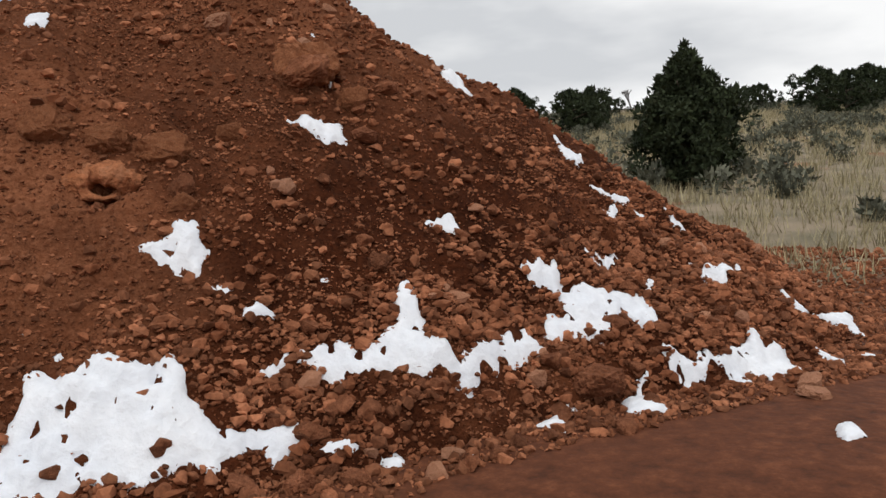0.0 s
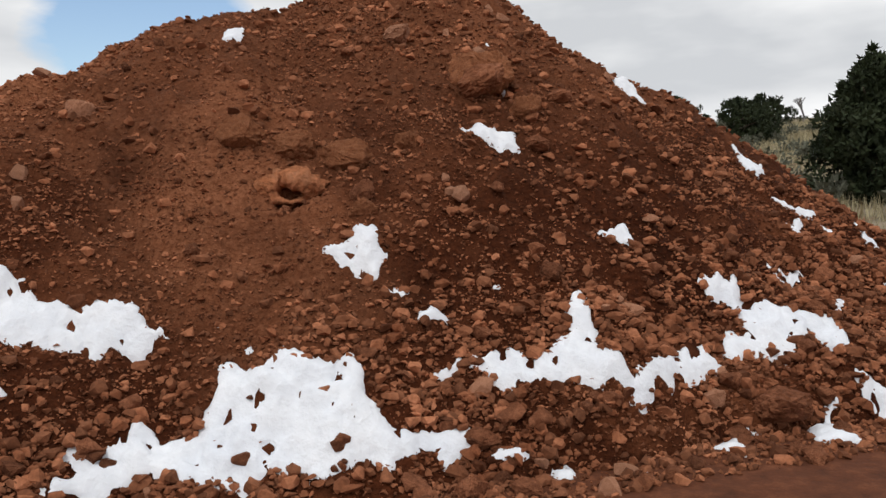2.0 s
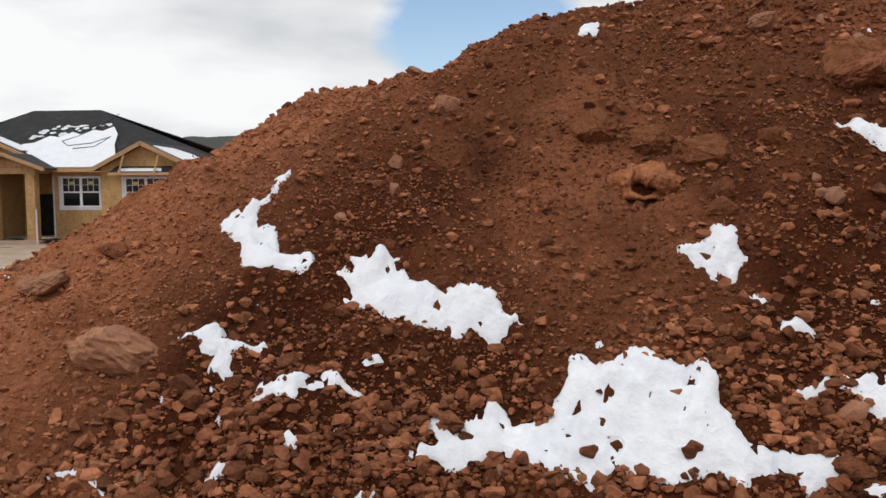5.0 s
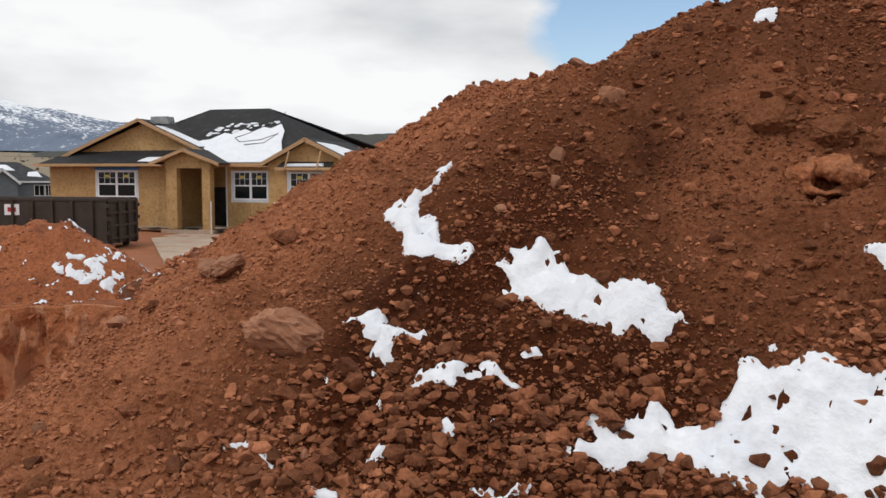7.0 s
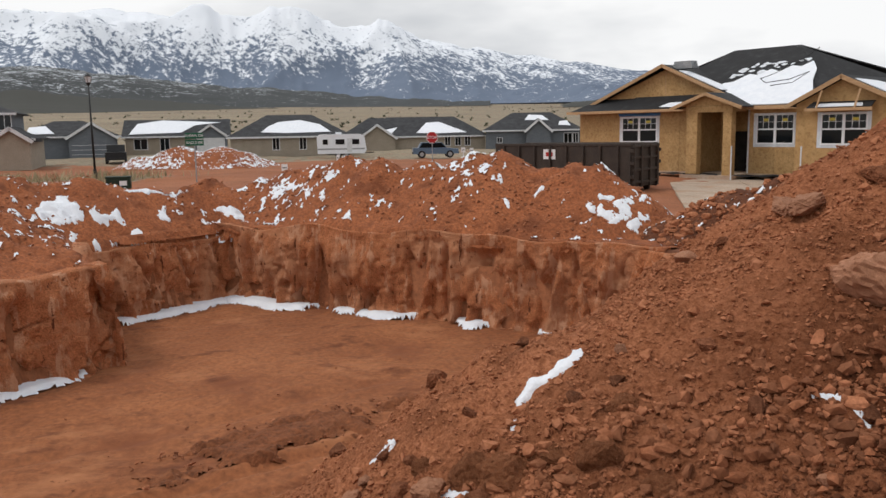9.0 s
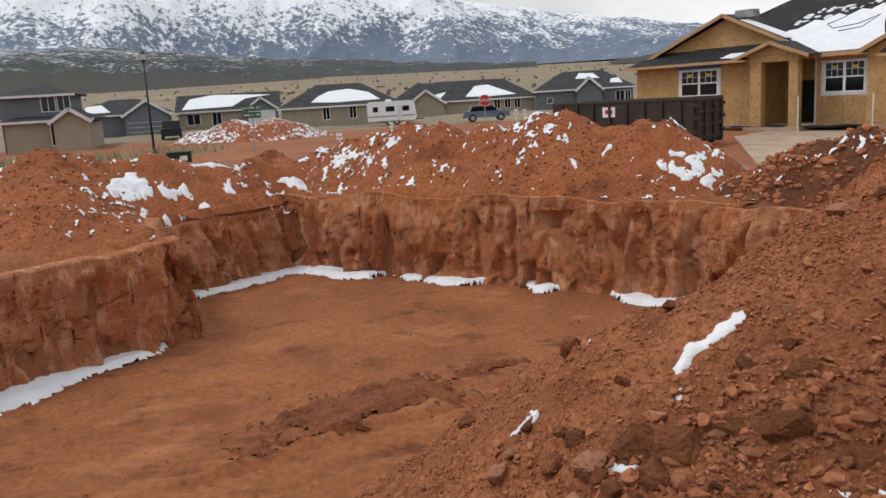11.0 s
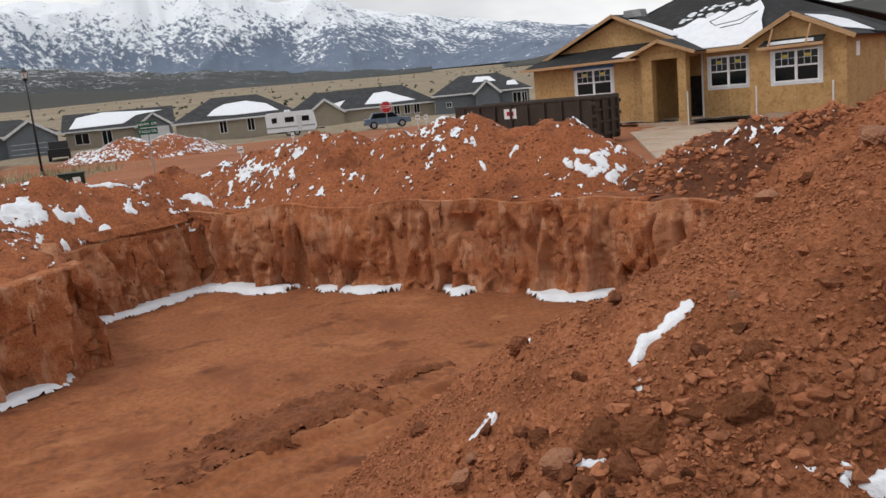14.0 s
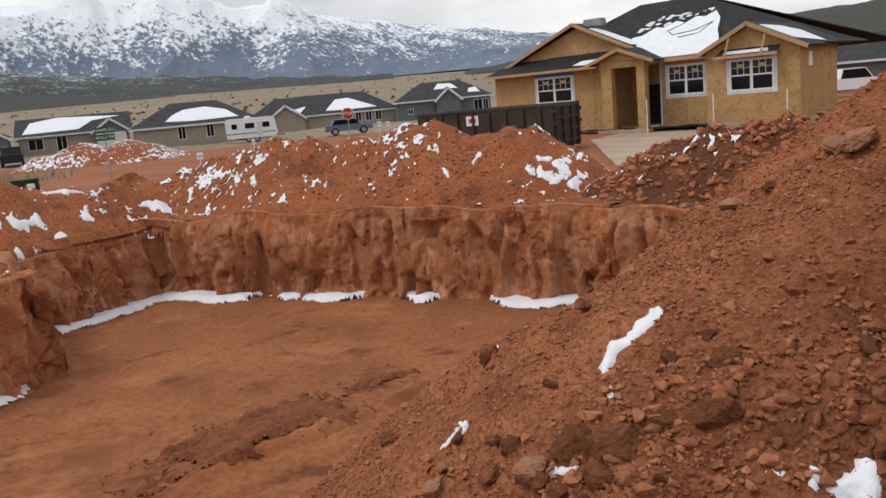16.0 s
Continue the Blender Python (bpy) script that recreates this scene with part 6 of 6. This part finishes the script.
        g = boxed("garage_door", u - gw / 2, u + gw / 2, v - 0.04, v, 0.0, 2.15, gm, H, label="panelled garage door or dark panel for porch shade")
        for i in range(1, 4):
            boxed("panel_joint", u - gw / 2, u + gw / 2, v - 0.05, v - 0.04, 2.15 * i / 4 - 0.02, 2.15 * i / 4 + 0.02, M_TRIM, g)
    return H


# Dark tone that paints the shade of an open porch.
M_PORCH_SHADE = material("shaded_porch", (0.05, 0.045, 0.04), (0.09, 0.08, 0.07), 1, 0.9, fine=10, bump=0, vary=0)
# grey house with a garage, far south
finished_house(-103.6, -21.6, 100, 10.5, 9, 2.7, 4.5, M_GREY, "grey sided house with a garage, white trim and snowy roof", [(-3.4, 0.8, 1.3, 1.3)], (2.4, -1.5, 4.2, M_GREY), (0.0, 5.0, 4.2, 1.5, M_GREY), True,
               [[(-4.5, 0.3), (-1.5, 0.4), (-2.5, 2.8), (-4.2, 2.4)]])
finished_house(-73.5, -21.6, 96, 6.5, 8, 2.6, 3.6, M_BEIGE, "taupe house with tall corner windows", [(0.5, 0.5, 0.5, 1.8), (2.3, 0.5, 0.9, 1.8)], None, (0.6, 3.3, 3.4, 1.0, M_BEIGE), True)
finished_house(-74.5, -22.6, 96, 5.5, 6, 4.7, 5.6, M_GREY, "two-storey grey-green house with upper windows", [(1.0, 3.3, 1.0, 1.2), (2.2, 3.3, 0.9, 1.2)])
finished_house(-115.2, -10.6, 92, 13.0, 9, 2.5, 4.7, M_BEIGE, "pale house with a porch and a snow-covered roof", [(-4.6, 0.8, 1.6, 1.3), (-1.6, 0.4, 1.1, 1.8)], (4.3, -1.0, 3.6, M_TRIM), (2.2, 6.4, 3.9, 1.0, M_GREY), False,
               [[(-6.0, 0.2), (0.5, 0.5), (2.2, 2.6), (5.6, 3.4), (-2.0, 4.2), (-5.2, 3.2)]])
finished_house(-95.4, 3.4, 88, 13.2, 10, 2.3, 4.75, M_BEIGE, "beige house with a dark hip roof and a snow field", [(-1.6, 0.8, 0.7, 1.3), (1.4, 0.8, 0.7, 1.3)], (5.0, 0, 1.7, M_PORCH_SHADE), None, True,
               [[(-3.2, 0.6), (-0.5, 0.3), (4.6, 0.5), (3.4, 2.4), (1.2, 3.5), (-1.2, 3.1), (-2.4, 2.0)]])
finished_house(-124.2, 17.5, 84, 9.6, 9, 2.3, 4.7, M_BEIGE, "house with a dark hip roof and a small gable", [], None, (1.0, 5.0, 4.0, 0.6, M_GREY), True)
finished_house(-110.2, 21.4, 80, 17.5, 10, 1.95, 4.55, M_BEIGE, "long beige house with a snow field on its dark roof", [(3.6, 0.6, 0.7, 1.2), (5.0, 0.6, 0.7, 1.2), (6.3, 0.6, 0.7, 1.2), (-5.2, 0.5, 0.6, 1.0)], None, (-8.2, -3.5, 3.5, 0.8, M_BEIGE), True,
               [[(-0.6, 0.4), (2.0, 0.2), (6.2, 0.4), (4.0, 2.2), (2.6, 3.4), (0.8, 3.2)], [(-6.6, 0.2), (-4.0, 0.3), (-3.2, 2.0), (-5.2, 1.2)]])
finished_house(-104.6, 35.4, 74, 12.5, 9, 2.55, 4.85, M_GREY, "dark grey house with a porch gable and white trim", [(-4.4, 0.9, 0.6, 0.6), (0.6, 0.7, 0.9, 1.2), (4.6, 0.8, 1.0, 1.2), (5.6, 0.8, 0.6, 1.2)], None, (-0.9, 2.2, 3.9, 1.4, M_GREY), True,
               [[(-1.0, 2.3), (2.2, 2.2), (1.4, 3.6), (-0.4, 3.8)], [(3.4, 0.8), (5.0, 0.6), (4.6, 2.0), (3.6, 1.8)]])
finished_house(-55.5, 55.5, 40, 14, 9, 2.6, 4.9, M_GREY, "dark-roofed house behind the building site", [], None, None, True)


# ---- street furniture ----
def street_lamp(x, y, z, h):
    L = empty("street_lamp", pose(x, y, z), "tall black street lamp with a lantern head", "street lamp")
    bm = bmesh.new()
    rod(bm, (0, 0, 0), (0, 0, h - 0.75), 0.075, 0.05, 12)
    part("pole", bm, M_BLACKPAINT, L, smooth=True)
    bm = bmesh.new()
    rod(bm, (0, 0, 0), (0, 0, 0.6), 0.16, 0.09, 12)
    part("base", bm, M_BLACKPAINT, L)
    bm = bmesh.new()
    rod(bm, (0, 0, h - 0.78), (0, 0, h - 0.62), 0.10, 0.14, 10)
    part("collar", bm, M_BLACKPAINT, L)
    bm = bmesh.new()
    rod(bm, (0, 0, h - 0.62), (0, 0, h - 0.28), 0.13, 0.21, 8)
    part("lantern", bm, M_WRAP, L, "frosted lantern")
    bm = bmesh.new()
    for i in range(4):
        a = i * math.pi / 2
        rod(bm, (0.135 * math.cos(a), 0.135 * math.sin(a), h - 0.62), (0.22 * math.cos(a), 0.22 * math.sin(a), h - 0.27), 0.014, n=5)
    part("lantern_frame", bm, M_BLACKPAINT, L)
    bm = bmesh.new()
    rod(bm, (0, 0, h - 0.28), (0, 0, h - 0.10), 0.26, 0.06, 10)
    rod(bm, (0, 0, h - 0.10), (0, 0, h), 0.025, 0.012, 6)
    part("cap", bm, M_BLACKPAINT, L)


street_lamp(-54.6, -10.1, -1.2, 6.45)


def letters(text, size, mat, parent, m, label=""):
    cu = bpy.data.curves.new("lettering", "FONT")
    cu.body, cu.size, cu.align_x, cu.align_y, cu.extrude = text, size, "CENTER", "CENTER", 0.003
    tmp = bpy.data.objects.new("lettering", cu)
    me = tmp.to_mesh()
    me2 = me.copy()
    tmp.to_mesh_clear()
    bpy.data.objects.remove(tmp)
    me2.materials.clear()
    me2.materials.append(mat)
    ob = new("lettering", me2)
    ob.parent = parent
    ob.matrix_local = m
    return ob


def stop_sign(x, y, z, yaw):
    S = empty("stop_sign", pose(x, y, z, 0, 0, yaw), "red octagonal stop sign on a steel post", "stop sign")
    boxed("post", -0.03, 0.03, 0.0, 0.05, 0, 2.45, M_GALV, S)
    for name, r, y0, y1, mat in (("plate_border", 0.40, -0.012, 0.0, M_LETTER), ("plate", 0.37, -0.02, -0.012, M_RED)):
        prism(name, [(r * math.cos(math.pi / 8 + i * math.pi / 4), 2.15 + r * math.sin(math.pi / 8 + i * math.pi / 4)) for i in range(8)], y0, y1, mat, S)
    letters("STOP", 0.27, M_LETTER, S, pose(0, -0.024, 2.15, 90, 0, 0))


stop_sign(-53.4, 10.9, -1.2, 80)


def street_sign(x, y, z, yaw):
    S = empty("street_name_sign", pose(x, y, z, 0, 0, yaw), "green street name signs on a steel post", "street sign")
    boxed("post", -0.025, 0.025, 0.0, 0.05, 0, 2.7, M_GALV, S)
    a = boxed("sign_plate", -0.36, 0.36, -0.012, 0.0, 2.46, 2.70, M_GREEN, S, label="green sign plate")
    letters("HAWK DR", 0.155, M_LETTER, a, pose(0, -0.016, 2.58, 90, 0, 0))
    b = boxed("sign_plate", -0.36, 0.36, -0.012, 0.0, 2.18, 2.42, M_GREEN, S, label="green sign plate")
    letters("EAGLE DR", 0.145, M_LETTER, b, pose(0, -0.016, 2.30, 90, 0, 0))


street_sign(-35.4, -2.75, -1.22, 95)


def utility_box(x, y, z, yaw):
    U = empty("utility_box", pose(x, y, z, 0, 0, yaw), "dark green electrical box beside the road", "utility box")
    boxed("cabinet_body", -0.5, 0.5, 0, 0.8, 0, 0.82, M_GREENDARK, U, 0.03)
    boxed("lid", -0.53, 0.53, -0.03, 0.83, 0.82, 0.88, M_GREENDARK, U, 0.02)
    boxed("warning_label", 0.05, 0.35, -0.008, 0.0, 0.5, 0.7, M_LETTER, U, label="pale warning label")


M_GREENDARK = material("dark_green_paint", (0.012, 0.025, 0.014), (0.022, 0.04, 0.024), 3, 0.6, fine=20, bump=0.05, vary=0)
utility_box(-38.1, -6.2, -1.22, 95)


def marker_post(x, y, z, h, w, label):
    P = empty("marker_post", pose(x, y, z, 0, 0, 80), label, "post")
    boxed("stake", -0.03, 0.03, 0, 0.04, 0, h, M_WRAP, P)
    boxed("panel", -w / 2, w / 2, -0.015, 0, h - 0.35, h, M_LETTER, P)
    boxed("marking", -w / 2 + 0.04, w / 2 - 0.04, -0.019, -0.015, h - 0.22, h - 0.17, M_BLACKPAINT, P)


marker_post(-45.5, 1.1, -1.2, 0.95, 0.32, "small white lot marker on a stake")
marker_post(-58.6, 14.3, -1.2, 1.35, 0.32, "white utility marker post by the road")
marker_post(-58.9, 15.0, -1.2, 1.30, 0.28, "white utility marker post by the road")
marker_post(-52.0, 4.6, -1.2, 1.2, 0.2, "weathered marker post on the verge")


def wheel(parent, x, y, r, w):
    bm = bmesh.new()
    rod(bm, (x, y, r), (x, y + w, r), r, n=18)
    wh = part("wheel", bm, M_TYRE, parent)
    bm = bmesh.new()
    rod(bm, (x, y - 0.01, r), (x, y + 0.02, r), r * 0.58, n=14)
    part("rim", bm, M_GALV, wh)


def travel_trailer(x, y, z, yaw):
    T = empty("travel_trailer", pose(x, y, z, 0, 0, yaw), "white travel trailer with dark windows and grey stripe", "trailer")
    prism("body", [(-2.5, 0.45), (2.3, 0.45), (2.5, 0.8), (2.3, 2.2), (1.9, 2.42), (-2.3, 2.42), (-2.55, 2.2)], 0, 2.2, M_WHITE, T)
    boxed("stripe", -2.5, 2.3, -0.012, 0.0, 0.85, 1.0, M_GALV, T)
    for u, w in ((-1.7, 0.5), (-0.2, 0.9), (1.4, 0.7)):
        f = boxed("window", u - w / 2 - 0.05, u + w / 2 + 0.05, -0.02, 0, 1.35, 1.95, M_TRIM, T)
        boxed("pane", u - w / 2, u + w / 2, -0.03, -0.02, 1.4, 1.9, M_GLASS, f)
    boxed("door", 0.5, 1.0, -0.015, 0, 0.6, 2.0, M_TRIM, T)
    boxed("roof_vent", -0.6, 0.0, 0.8, 1.4, 2.42, 2.62, M_WHITE, T, 0.03)
    for u in (-0.4, 0.4):
        wheel(T, u, 0.02, 0.34, 0.2)
    boxed("hitch", 2.4, 3.3, 1.05, 1.15, 0.45, 0.55, M_BLACKPAINT, T)


travel_trailer(-85.2, 8.2, -1.25, 86)


def vehicle(name, x, y, z, yaw, prof, cabin, mat, label, category, length, width=1.85):
    V = empty(name, pose(x, y, z, 0, 0, yaw), label, category)
    prism("body", prof, 0, width, mat, V)
    prism("cabin", cabin, 0.12, width - 0.12, mat, V)
    g = [(u * 0.93 + 0.0, zz - 0.06 if zz > 1.3 else zz + 0.04) for u, zz in cabin]
    prism("side_glass", g, 0.10, 0.12, M_GLASS, V)
    for u in (-length * 0.31, length * 0.31):
        wheel(V, u, -0.02, 0.36, 0.22)
        wheel(V, u, width - 0.2, 0.36, 0.22)
    for u in (-length / 2, length / 2):
        boxed("bumper", u - 0.06, u + 0.06, 0.1, width - 0.1, 0.4, 0.6, M_BLACKPAINT, V, 0.02)
    return V


M_CARBLUE = material("blue_car_paint", (0.10, 0.15, 0.22), (0.13, 0.19, 0.27), 2, 0.3, fine=20, bump=0, vary=0)
vehicle("pickup_truck", -84.6, -12.6, -1.25, 188, [(-2.6, 0.5), (2.6, 0.5), (2.6, 1.05), (0.9, 1.12), (-2.6, 1.12)], [(-0.9, 1.1), (1.3, 1.1), (0.8, 1.8), (-0.7, 1.8)], M_BLACKPAINT, "black pickup truck parked in a driveway", "pickup truck", 5.2)
vehicle("parked_car", -78.6, 16.6, -1.25, 82, [(-2.2, 0.4), (2.2, 0.4), (2.2, 0.85), (1.0, 0.98), (-2.2, 0.98)], [(-1.7, 0.96), (1.1, 0.96), (0.6, 1.5), (-1.4, 1.5)], M_CARBLUE, "blue-grey parked car with snow on its roof", "car", 4.4)
vehicle("white_truck", -46.5, 45.5, -1.1, 60, [(-2.7, 0.5), (2.7, 0.5), (2.7, 1.15), (0.9, 1.25), (-2.7, 1.25)], [(-0.9, 1.2), (1.3, 1.2), (0.8, 1.95), (-0.7, 1.95)], M_WHITE, "white pickup truck parked behind the unfinished house", "pickup truck", 5.4)
# distant heap of soil with snow across the road
spoil_bank([(-70.2, -6.4, 0.40, 0.5, 0.8), (-70.4, -3.2, 0.30, 0.42, 0.9), (-70.4, -9.2, -0.3, 0.5, 0.6), (-70.4, -0.8, -0.4, 0.5, 0.6)], -75, -65, -14, 3, "snowy heap of red soil across the road", M_BANK, seed=31, stones=500, snow=0.05, step=0.2, drift=0.4)


# ---- plants ----
M_JUNIPER = add_detail(material("juniper_foliage", (0.016, 0.024, 0.009), (0.034, 0.046, 0.017), 1.5, 0.8, fine=12, bump=0, vary=0.3, island=True), 2.5, (0.055, 0.05, 0.022), 0.60, 0.8)
M_BARK = material("juniper_bark", (0.08, 0.06, 0.045), (0.14, 0.11, 0.085), 4, 0.95, fine=30, bump=0.5, vary=0, stretch=(1, 1, 0.2))
M_GRASS = material("dry_grass", (0.27, 0.23, 0.135), (0.42, 0.36, 0.22), 0.8, 0.85, fine=6, bump=0, vary=0.25, island=True)
M_SAGE = material("sagebrush", (0.075, 0.080, 0.058), (0.14, 0.14, 0.10), 1.2, 0.9, fine=8, bump=0, vary=0.3, island=True)


def clumps(centres, radii, per, leaf, r):
    """Small leaf triangles in a cloud round each centre."""
    c = np.repeat(centres, per, 0)
    rad = np.repeat(radii, per)[:, None]
    d = r.normal(0, 1, c.shape)
    d /= np.linalg.norm(d, axis=1, keepdims=True)
    p = c + d * rad * r.rand(len(c), 1) ** 0.45
    up = r.normal(0, 0.5, c.shape) + d * 0.8 + (0, 0, 0.5)
    up /= np.linalg.norm(up, axis=1, keepdims=True)
    side = np.cross(up, r.normal(0, 1, c.shape))
    side /= np.linalg.norm(side, axis=1, keepdims=True)
    s = leaf * r.uniform(0.6, 1.4, (len(c), 1))
    V = np.stack([p - side * s * 0.45, p + side * s * 0.45, p + up * s * 1.3], 1).reshape(-1, 3)
    return V, np.arange(len(V)).reshape(-1, 3)


def juniper_tree(x, y, z, h, w, seed, label, spires=5, per=46, count=230, round_top=False):
    r = np.random.RandomState(seed)
    T = empty("juniper_tree", pose(x, y, z), label, "tree", "junipers")
    bm = bmesh.new()
    rod(bm, (0, 0, -0.1), (0.03, 0, h * 0.55), 0.05 * h ** 0.7, 0.02, 8)
    for i in range(9):
        a, zz = i * 2.4, h * (0.12 + 0.06 * i)
        rod(bm, (0, 0, zz), (math.cos(a) * w * 0.36, math.sin(a) * w * 0.36, zz + h * 0.16), 0.022 * h ** 0.6, 0.008, 5)
    part("trunk", bm, M_BARK, T)
    C, R = [], []
    tips = [(0, 0, h)] + [((r.rand() - 0.5) * w * 0.6, (r.rand() - 0.5) * w * 0.6, h * r.uniform(0.66, 0.86)) for _ in range(spires)]
    for i in range(count):
        q = r.rand()
        zz = h * (0.05 + 0.95 * q)
        prof = float(np.interp(q, [0, 0.1, 0.35, 0.6, 0.75, 0.88, 1.0], [0.6, 0.86, 1.0, 0.9, 0.6, 0.26, 0.06])) if not round_top else math.sqrt(max(0, 1 - (2 * q - 0.95) ** 2)) * 1.0
        rad = w / 2 * prof * math.sqrt(r.rand()) * r.uniform(0.85, 1.08)
        a = r.rand() * 6.283
        rad *= 1 + 0.16 * math.sin(3 * a + seed + 6 * q) + 0.10 * math.sin(5 * a - 11 * q)
        C.append((rad * math.cos(a), rad * math.sin(a), zz * (0.86 if not round_top else 1)))
        R.append(h * r.uniform(0.05, 0.085))
    if not round_top:
        for tx, ty, tz in tips:
            for k in range(6):
                f = k / 6
                C.append((tx * (0.8 + 0.2 * f), ty * (0.8 + 0.2 * f), tz * (0.70 + 0.30 * f)))
                R.append(h * 0.055 * (1.15 - f))
    V, F = clumps(np.array(C), np.array(R), per, h * (0.045 if round_top else 0.026), r)
    mesh_ob("crown", V, F, M_JUNIPER, T)
    return T


def land_z(x, y):
    return float(land(np.array([x]), np.array([y]))[0])


juniper_tree(4.37, 14.35, land_z(4.37, 14.35) - 0.05, 2.62, 1.9, 5, "dense green juniper with a pointed top on dry grass", 5, 60, 330)
FAR = [(5.7, 34.5, 3.0, 3.2), (7.4, 39.0, 3.2, 2.6), (4.6, 47, 3.4, 3.0), (6.2, 60, 3.0, 5.0), (14.0, 66, 2.4, 3.6), (22.0, 55.7, 3.0, 3.4), (25.3, 54.5, 4.3, 4.6), (28.0, 53.3, 4.2, 4.6), (21.0, 42.0, 3.4, 4.4), (30.5, 55, 3.8, 4.4), (23.0, 63, 2.8, 4), (18.6, 62, 2.4, 3.2)]
for i, (x, y, h, w) in enumerate(FAR):
    juniper_tree(x, y, land_z(x, y) - 0.1, h * 0.66, w * 0.85, 40 + i, "dark rounded juniper on the grassy rise", 2, 46, 150, True)


def bare_tree(x, y, z, h):
    T = empty("bare_tree", pose(x, y, z), "leafless grey tree on the grassy rise", "tree")
    bm = bmesh.new()
    r = random.Random(4)

    def grow(p, d, ln, rad, depth):
        q = p + d * ln
        rod(bm, p, q, rad, rad * 0.65, 5)
        if depth:
            for _ in range(3):
                e = (d + Vector((r.uniform(-0.8, 0.8), r.uniform(-0.8, 0.8), r.uniform(-0.1, 0.5)))).normalized()
                grow(q, e, ln * 0.72, rad * 0.6, depth - 1)

    grow(Vector((0, 0, -0.1)), Vector((0, 0, 1)), h * 0.3, 0.10, 4)
    part("trunk", bm, M_BARKGREY, T)


M_BARKGREY = material("grey_bark", (0.14, 0.13, 0.125), (0.22, 0.20, 0.19), 4, 0.95, fine=30, bump=0.2, vary=0)
bare_tree(16.2, 68, land_z(16.2, 68), 2.6)


def grass(name, count, x0, x1, y0, y1, blade, mat, label, seed, per=9, spread=0.10, where=None):
    r = np.random.RandomState(seed)
    q = r.rand(count) ** 1.6
    y = y0 + (y1 - y0) * q
    x = x0 + (x1 - x0) * r.rand(count)
    ok = r.rand(count) < grassy(x, y) ** 3
    if where is not None:
        ok &= where(x, y)
    x, y = x[ok], y[ok]
    z = land(x, y)
    k = len(x)
    far = 1 + np.hypot(x, y) / 30
    X, Y, Zr = np.repeat(x, per), np.repeat(y, per), np.repeat(z, per)
    sc = np.repeat(far, per)
    n = len(X)
    a = r.rand(n) * 6.283
    lean = r.uniform(0.1, 0.8, n)
    hgt = blade * r.uniform(0.5, 1.2, n) * np.minimum(sc, 1.8)
    ox, oy = r.normal(0, spread, n) * sc, r.normal(0, spread, n) * sc
    wd = 0.008 * sc * (blade / 0.25)
    base = np.stack([X + ox, Y + oy, Zr - 0.03], -1)
    side = np.stack([-np.sin(a), np.cos(a), 0 * a], -1) * wd[:, None]
    tip = base + np.stack([np.cos(a) * lean * hgt, np.sin(a) * lean * hgt, hgt], -1)
    V = np.stack([base - side, base + side, tip], 1).reshape(-1, 3)
    ob = mesh_ob(name, V, np.arange(len(V)).reshape(-1, 3), mat)
    return tagged(ob, label, "grass", kind="stuff")


grass("dry_grass", 15000, -3, 45, 7.0, 75, 0.20, M_GRASS, "pale dry bunch grass on the rise", 51, 12)
grass("roadside_grass", 2500, -60, -50, -30, 0, 0.35, M_GRASS, "dry grass along the dirt road", 52, 8, 0.2)


def sagebrush():
    r = np.random.RandomState(61)
    n = 1000
    q = r.rand(n) ** 1.3
    y = 8.5 + 66 * q
    x = -1 + 46 * r.rand(n)
    ok = (grassy(x, y) > 0.9) & (fbm(x * 0.2, y * 0.2, 2, 66) > -0.35)
    x, y = x[ok], y[ok]
    s = r.uniform(0.18, 0.42, len(x)) * (1 + np.hypot(x, y) / 80)
    cx = np.repeat(np.stack([x, y, land(x, y) + s * 0.45], -1), 4, 0) + r.normal(0, 1, (len(x) * 4, 3)) * np.repeat(s, 4)[:, None] * (0.45, 0.45, 0.15)
    V, F = clumps(cx, np.repeat(s, 4) * 0.55, 42, 0.085, r)
    ob = mesh_ob("sagebrush", V, F, M_SAGE)
    tagged(ob, "grey-green sagebrush clumps among dry grass", "shrub", kind="stuff")


sagebrush()


def plain_shrubs():
    r = np.random.RandomState(71)
    n = 420
    d = 170 * np.exp(r.rand(n) * 2.4)
    x, y = bearing(r.uniform(55, 112, n), d)
    s = r.uniform(0.4, 1.0, n)
    V, F = clumps(np.stack([x, y, land(x, y) + s * 0.3], -1), s, 22, 0.5, r)
    ob = mesh_ob("far_shrubs", V, F, M_JUNIPER)
    tagged(ob, "scattered dark shrubs on the grassy plain", "shrub", kind="stuff")


plain_shrubs()
